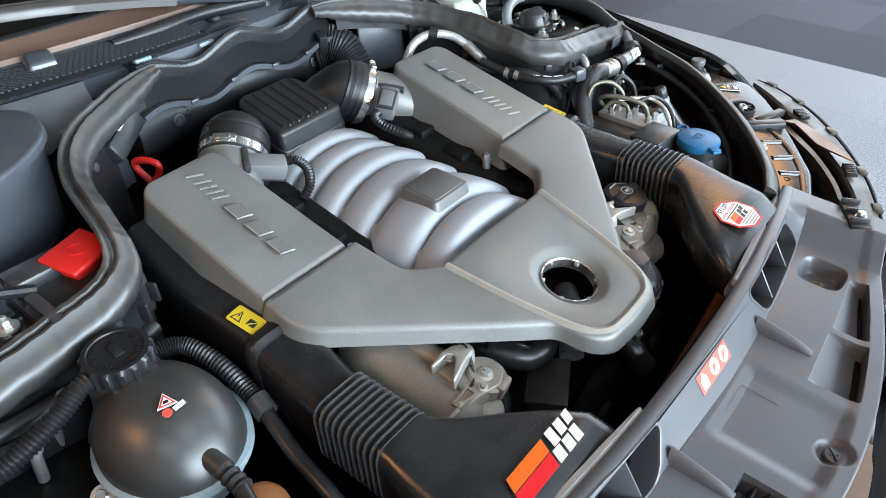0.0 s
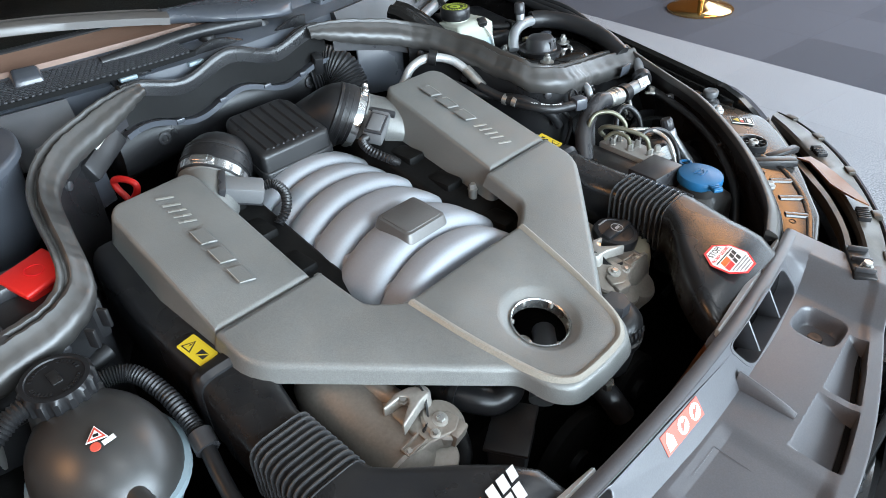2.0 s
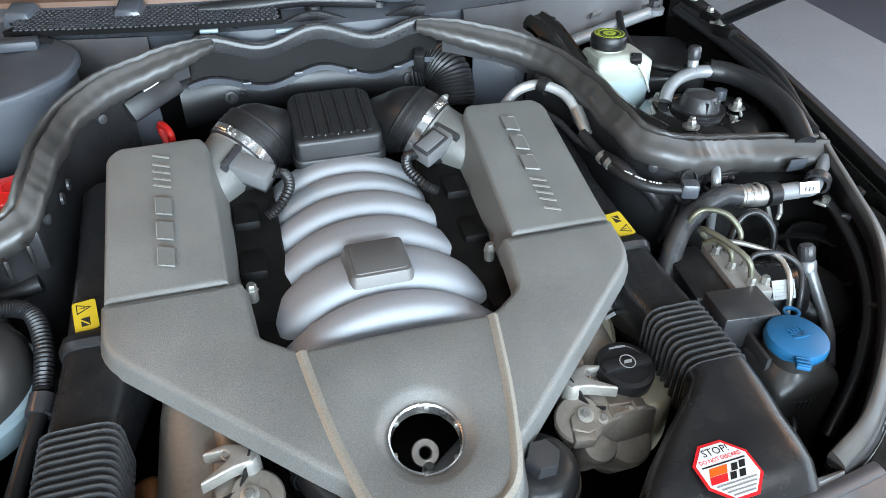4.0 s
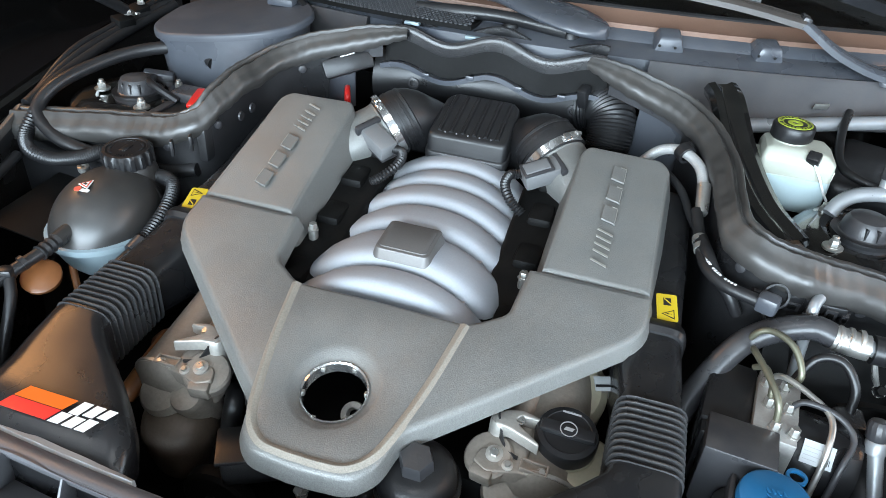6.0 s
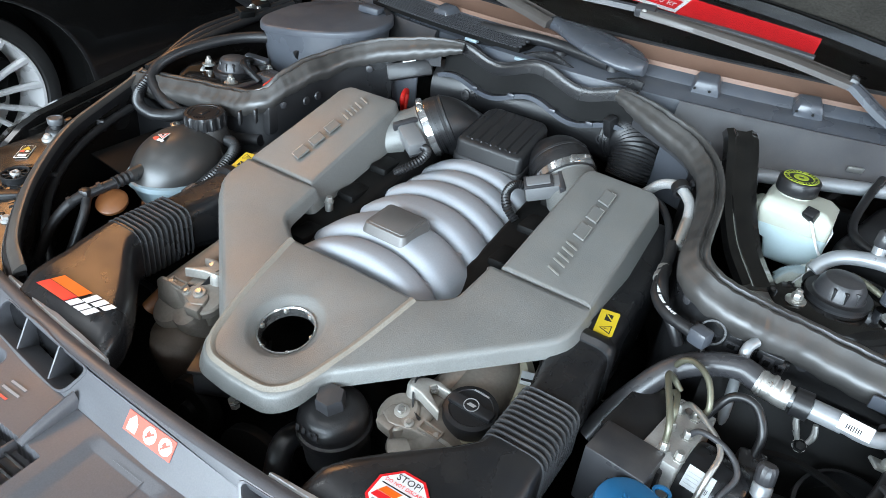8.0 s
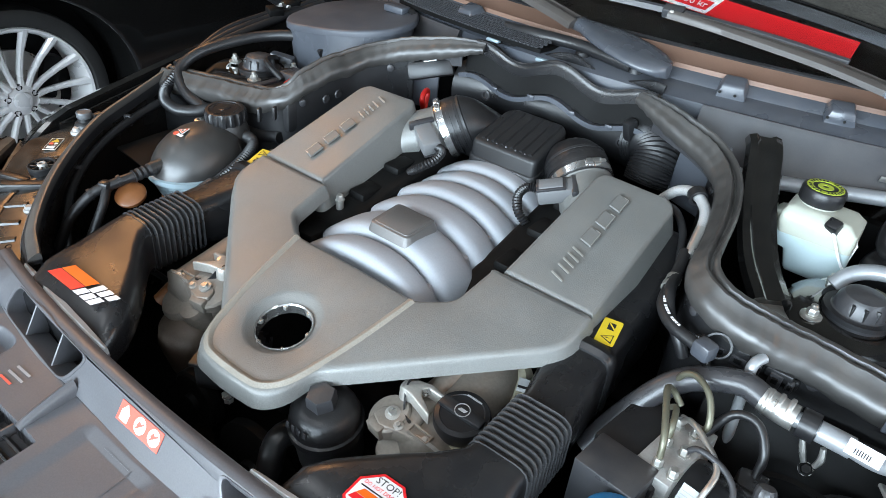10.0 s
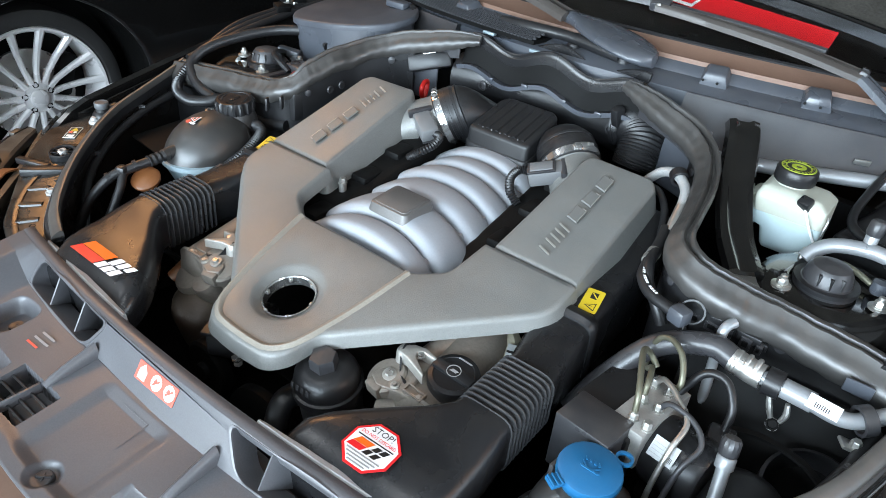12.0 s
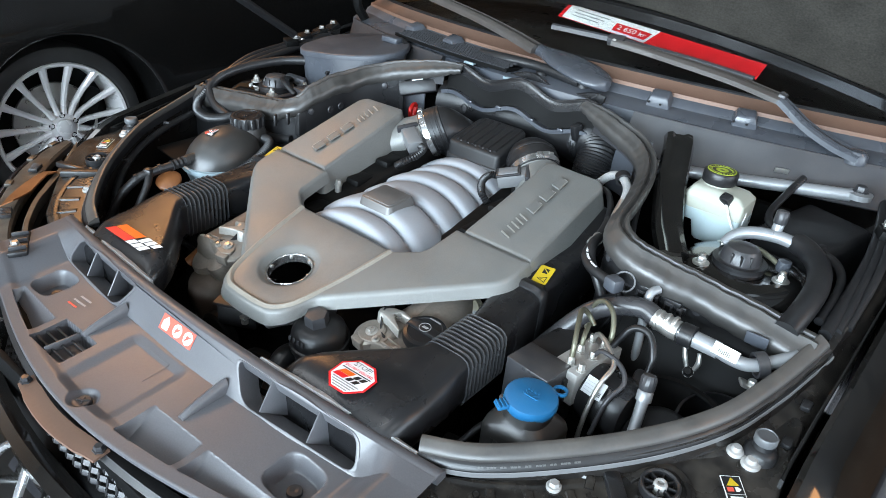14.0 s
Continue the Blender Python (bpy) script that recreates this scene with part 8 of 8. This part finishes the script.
ring_at = Vector((-0.084, -0.551, 0.556))
part("emblem_ring", hoop(bmesh.new(), [(0.090 + 0.006 * math.cos(a), 0.006 * math.sin(a)) for a in [2 * math.pi * k / 10 for k in range(10)]], ring_at, (0, -0.9, 0.45), 56), M_BRIGHT, grille, "chrome emblem ring")
em = basis(ring_at, (1, 0, 0), (0, 0.45, 0.9))
for k in range(3):
    a = math.pi / 2 + 2 * math.pi * k / 3
    part("emblem_bar", block(em @ pose(0.04 * math.cos(a), 0.04 * math.sin(a), 0, 0, 0, math.degrees(a)), 0.080, 0.014, 0.008, 0.003), M_BRIGHT, grille)
part("emblem_dish", disc([(0.084, -0.03), (0.084, -0.024), (0.0, -0.02)], ring_at, (0, -0.9, 0.45), 40), M_PAINT, grille)
for s in (1, -1):
    bm = bmesh.new()
    sweep(bm, spline([(s * 0.345, -0.440, 0.690), (s * 0.33, -0.462, 0.60), (s * 0.28, -0.485, 0.48)], 6), [(-0.012, -0.010), (-0.012, 0.010), (0.012, 0.010), (0.012, -0.010)])
    part("side_chrome", bm, M_BRIGHT, grille)
bump = bmesh.new()
rings = []
for i in range(41):
    x = -0.84 + 1.68 * i / 40
    y = -0.50 + 0.62 * x * x
    rings.append([Vector((x, y + 0.02, 0.58)), Vector((x, y - 0.07, 0.55)), Vector((x, y - 0.10, 0.48)), Vector((x, y - 0.09, 0.22)), Vector((x, y + 0.02, 0.20))])
skin(bump, rings)
bumper = thing("front_bumper", "black painted front bumper", "bumper", (0, -0.5, 0.2))
part("bumper_skin", bump, M_PAINT, bumper)
# road wheels that carry the car
for i, (wx, wy) in enumerate(((0.77, 0.28), (-0.77, 0.28), (0.77, 3.04), (-0.77, 3.04))):
    wh = part("road_wheel", disc([(0.20, -0.11), (0.32, -0.10), (0.33, -0.08), (0.33, 0.08), (0.32, 0.10), (0.20, 0.11)], (wx, wy, 0.33), (1, 0, 0), 40), M_TYRE, body)
part("cabin_floor", block((0, 2.0, 0.36), 1.5, 3.2, 0.2, 0.05), M_PAINT, body)

# the rest of the car behind the windscreen: doors, roof and tail
bm = bmesh.new()
rings = []
for y, w, zlo, zhi in ((0.95, 0.83, 0.30, 0.98), (1.2, 0.87, 0.28, 0.985), (2.4, 0.88, 0.27, 0.99), (3.2, 0.87, 0.28, 1.0), (3.9, 0.82, 0.34, 1.01), (4.15, 0.74, 0.42, 0.96)):
    rings.append([Vector((x * w, y, z)) for x, z in ((-0.90, zlo), (-1.0, zlo + 0.10), (-1.0, zhi - 0.22), (-0.965, zhi - 0.03), (-0.92, zhi), (-0.85, zhi - 0.01), (-0.85, zlo + 0.02))])
skin(bm, rings)
part("door_side", bm, M_PAINT, body)
bm = bmesh.new()
skin(bm, [[Vector((-v.x, v.y, v.z)) for v in ring] for ring in rings])
part("door_side", bm, M_PAINT, body)
bm = bmesh.new()
skin(bm, [[Vector((x * w, y, z + dz)) for x, dz in ((-1, -0.04), (-0.8, -0.005), (0, 0.015), (0.8, -0.005), (1, -0.04), (0.9, -0.05), (0, -0.03), (-0.9, -0.05))] for y, w, z in ((1.42, 0.60, 1.475), (1.9, 0.62, 1.50), (2.5, 0.61, 1.50), (2.95, 0.58, 1.46))])
part("roof", bm, M_PAINT, body)
bm = bmesh.new()
skin(bm, [[Vector((x * w, y, z)) for x, z in ((-1, z0), (-1, z0 + 0.02), (1, z0 + 0.02), (1, z0))] for y, w, z0 in ((2.93, 0.58, 1.43), (3.45, 0.70, 1.05), (3.95, 0.70, 1.03), (4.15, 0.66, 0.95), (4.18, 0.68, 0.45))])
part("tail", bm, M_PAINT, body)
for s in (1, -1):
    bm = bmesh.new()
    skin(bm, [[Vector((s * x0, y0, 0.97)), Vector((s * x1, y1, 1.45)), Vector((s * (x1 - 0.02), y1, 1.45)), Vector((s * (x0 - 0.02), y0, 0.97))] for x0, y0, x1, y1 in ((0.80, 1.05, 0.60, 1.50), (0.82, 1.8, 0.62, 1.9), (0.82, 2.6, 0.61, 2.5), (0.78, 3.35, 0.58, 2.95))])
    part("side_window", bm, M_PAINT, body)

# ---- neighbouring black car ----
car2 = thing("parked_car", "black car parked alongside with silver multi-spoke wheels", "car", (-2.9, 1.8, 0.0))
sm = basis((-2.02, 0, 0), (0, 1, 0), (0, 0, 1))
HY, HZ = 0.443, 0.330
arch_pts = [(HY + 0.385 * math.cos(a), HZ + 0.385 * math.sin(a)) for a in [math.radians(188 - 196 * k / 24) for k in range(25)]]
side = [(-0.42, 0.28), (-0.46, 0.55), (-0.40, 0.72), (-0.10, 0.86), (0.6, 0.97), (1.2, 1.02), (2.4, 1.05), (3.6, 1.02), (4.0, 0.9), (4.1, 0.4), (3.9, 0.2), (0.95, 0.2)]
poly = side + [(HY + 0.385, 0.22)] + list(reversed(arch_pts)) + [(HY - 0.39, 0.24)]
bm = bmesh.new()
lid(bm, poly, lambda x, y: 0.10 - 0.55 * max(y - 0.62, 0) ** 1.3 - 0.25 * max(0.4 - y, 0) ** 2, 1.7, 0.012, seg=3)
bmesh.ops.transform(bm, matrix=sm, verts=bm.verts)
part("body_side", bm, M_PAINT, car2, angle=60)
bm = bmesh.new()
skin(bm, [[Vector((-2.15, y0, z0)), Vector((-2.35, y1, z1)), Vector((-3.35, y1, z1)), Vector((-3.6, y0, z0))] for y0, z0, y1, z1 in ((1.0, 0.98, 1.1, 0.99), (1.75, 1.0, 1.85, 1.42), (3.0, 1.0, 2.9, 1.44), (3.7, 1.0, 3.6, 1.02))])
part("greenhouse", bm, M_PAINT, car2)
bm = hoop(bmesh.new(), [(0.386, -0.22), (0.40, -0.22), (0.40, 0.0), (0.386, 0.0)], (-1.95, HY, HZ), (1, 0, 0), 48)
part("arch_liner", bm, M_DARK, car2)
part("arch_back", disc([(0.39, 0.0), (0.39, 0.01), (0.0, 0.01)], (-2.20, HY, HZ), (1, 0, 0), 40), M_DARK, car2)
WX = -2.055
wheel = part("wheel", hoop(bmesh.new(), [(0.262, -0.21), (0.312, -0.20), (0.322, -0.17), (0.324, -0.04), (0.318, -0.008), (0.296, 0.004), (0.270, 0.000), (0.260, -0.012)], (WX + 0.01, HY, HZ), (1, 0, 0), 64), M_TYRE, car2, "black tyre on a silver rim")
part("rim_barrel", hoop(bmesh.new(), [(0.262, -0.01), (0.258, 0.0), (0.248, -0.002), (0.240, -0.02), (0.235, -0.2), (0.262, -0.2)], (WX + 0.008, HY, HZ), (1, 0, 0), 64), M_RIM, wheel)
for k in range(15):
    a = 2 * math.pi * k / 15 + 0.1
    bm = bmesh.new()
    rings = []
    for u, w, d in ((0.055, 0.015, -0.022), (0.10, 0.0120, -0.030), (0.17, 0.0135, -0.024), (0.225, 0.0175, -0.012), (0.252, 0.0215, -0.006)):
        c = Vector((WX + d + 0.006, HY + u * math.cos(a + 0.25 * (0.25 - u)), HZ + u * math.sin(a + 0.25 * (0.25 - u))))
        tn = Vector((0, -math.sin(a), math.cos(a)))
        rings.append([c + tn * w * 0.8, c + tn * w * 0.35 + Vector((0.008, 0, 0)), c - tn * w * 0.35 + Vector((0.008, 0, 0)), c - tn * w * 0.8, c - tn * w * 0.6 - Vector((0.018, 0, 0)), c + tn * w * 0.6 - Vector((0.018, 0, 0))])
    skin(bm, rings)
    part("spoke", bm, M_RIM, wheel)
part("hub", disc([(0.068, -0.04), (0.066, -0.016), (0.050, -0.008), (0.034, -0.004), (0.032, 0.004), (0.026, 0.007), (0, 0.008)], (WX - 0.006, HY, HZ), (1, 0, 0), 40), M_RIM, wheel)
for k in range(5):
    a = 2 * math.pi * (k + 0.3) / 5
    part("lug_hole", hoop(bmesh.new(), [(0.0, -0.012), (0.0105, -0.012), (0.0115, 0.0015), (0.009, 0.0015)], (WX - 0.013, HY + 0.050 * math.cos(a), HZ + 0.050 * math.sin(a)), (1, 0, 0), 16), M_DARK, wheel)
part("brake_disc", disc([(0.165, -0.09), (0.165, -0.075), (0.07, -0.074), (0.07, -0.05), (0, -0.05)], (WX, HY, HZ), (1, 0, 0), 40), M_STEEL, wheel)
part("caliper", block(pose(WX - 0.075, HY + 0.13, HZ + 0.05, -20), 0.06, 0.07, 0.16, 0.015), M_DARK, wheel)

# ---- stanchion and carpet tiles ----
post = thing("stanchion", "polished brass stanchion with a domed foot", "stanchion", (3.78, 1.45, 0))
part("foot", disc([(0.20, 0.0), (0.20, 0.012), (0.19, 0.020), (0.14, 0.032), (0.07, 0.048), (0.03, 0.06), (0.0, 0.06)], (3.78, 1.45, 0.0), n=48), M_GOLD, post)
part("pole", disc([(0.022, 0.05), (0.022, 0.92), (0.035, 0.94), (0.035, 0.98), (0.0, 1.0)], (3.78, 1.45, 0.0), n=20), M_GOLD, post)
TILT = radians(-8.5)
tile_mesh = {}
for mat_name, mt in (("pale", M_CARPET_L), ("slate", M_CARPET_D)):
    bm = block((0, 0, -0.0055), 0.4998, 0.4998, 0.011, 0.0006, 1)
    me = bpy.data.meshes.new("carpet_tile_" + mat_name)
    bm.to_mesh(me)
    bm.free()
    me.materials.append(mt)
    tile_mesh[mat_name] = me
for i in range(-12, 6):
    for j in range(-10, 11):
        u, v = 2.98 + 0.25 + 0.5 * i, 0.5 * j
        x, y = u * math.cos(TILT) - v * math.sin(TILT), u * math.sin(TILT) + v * math.cos(TILT)
        if abs(x) > 5.2 or abs(y) > 5.1:
            continue
        tl = new("carpet_tile", tile_mesh["slate" if i >= 0 or i < -8 else "pale"])
        tl.matrix_basis = Matrix.Translation((x, y, 0)) @ Matrix.Rotation(TILT, 4, "Z")
        tl.parent = floor
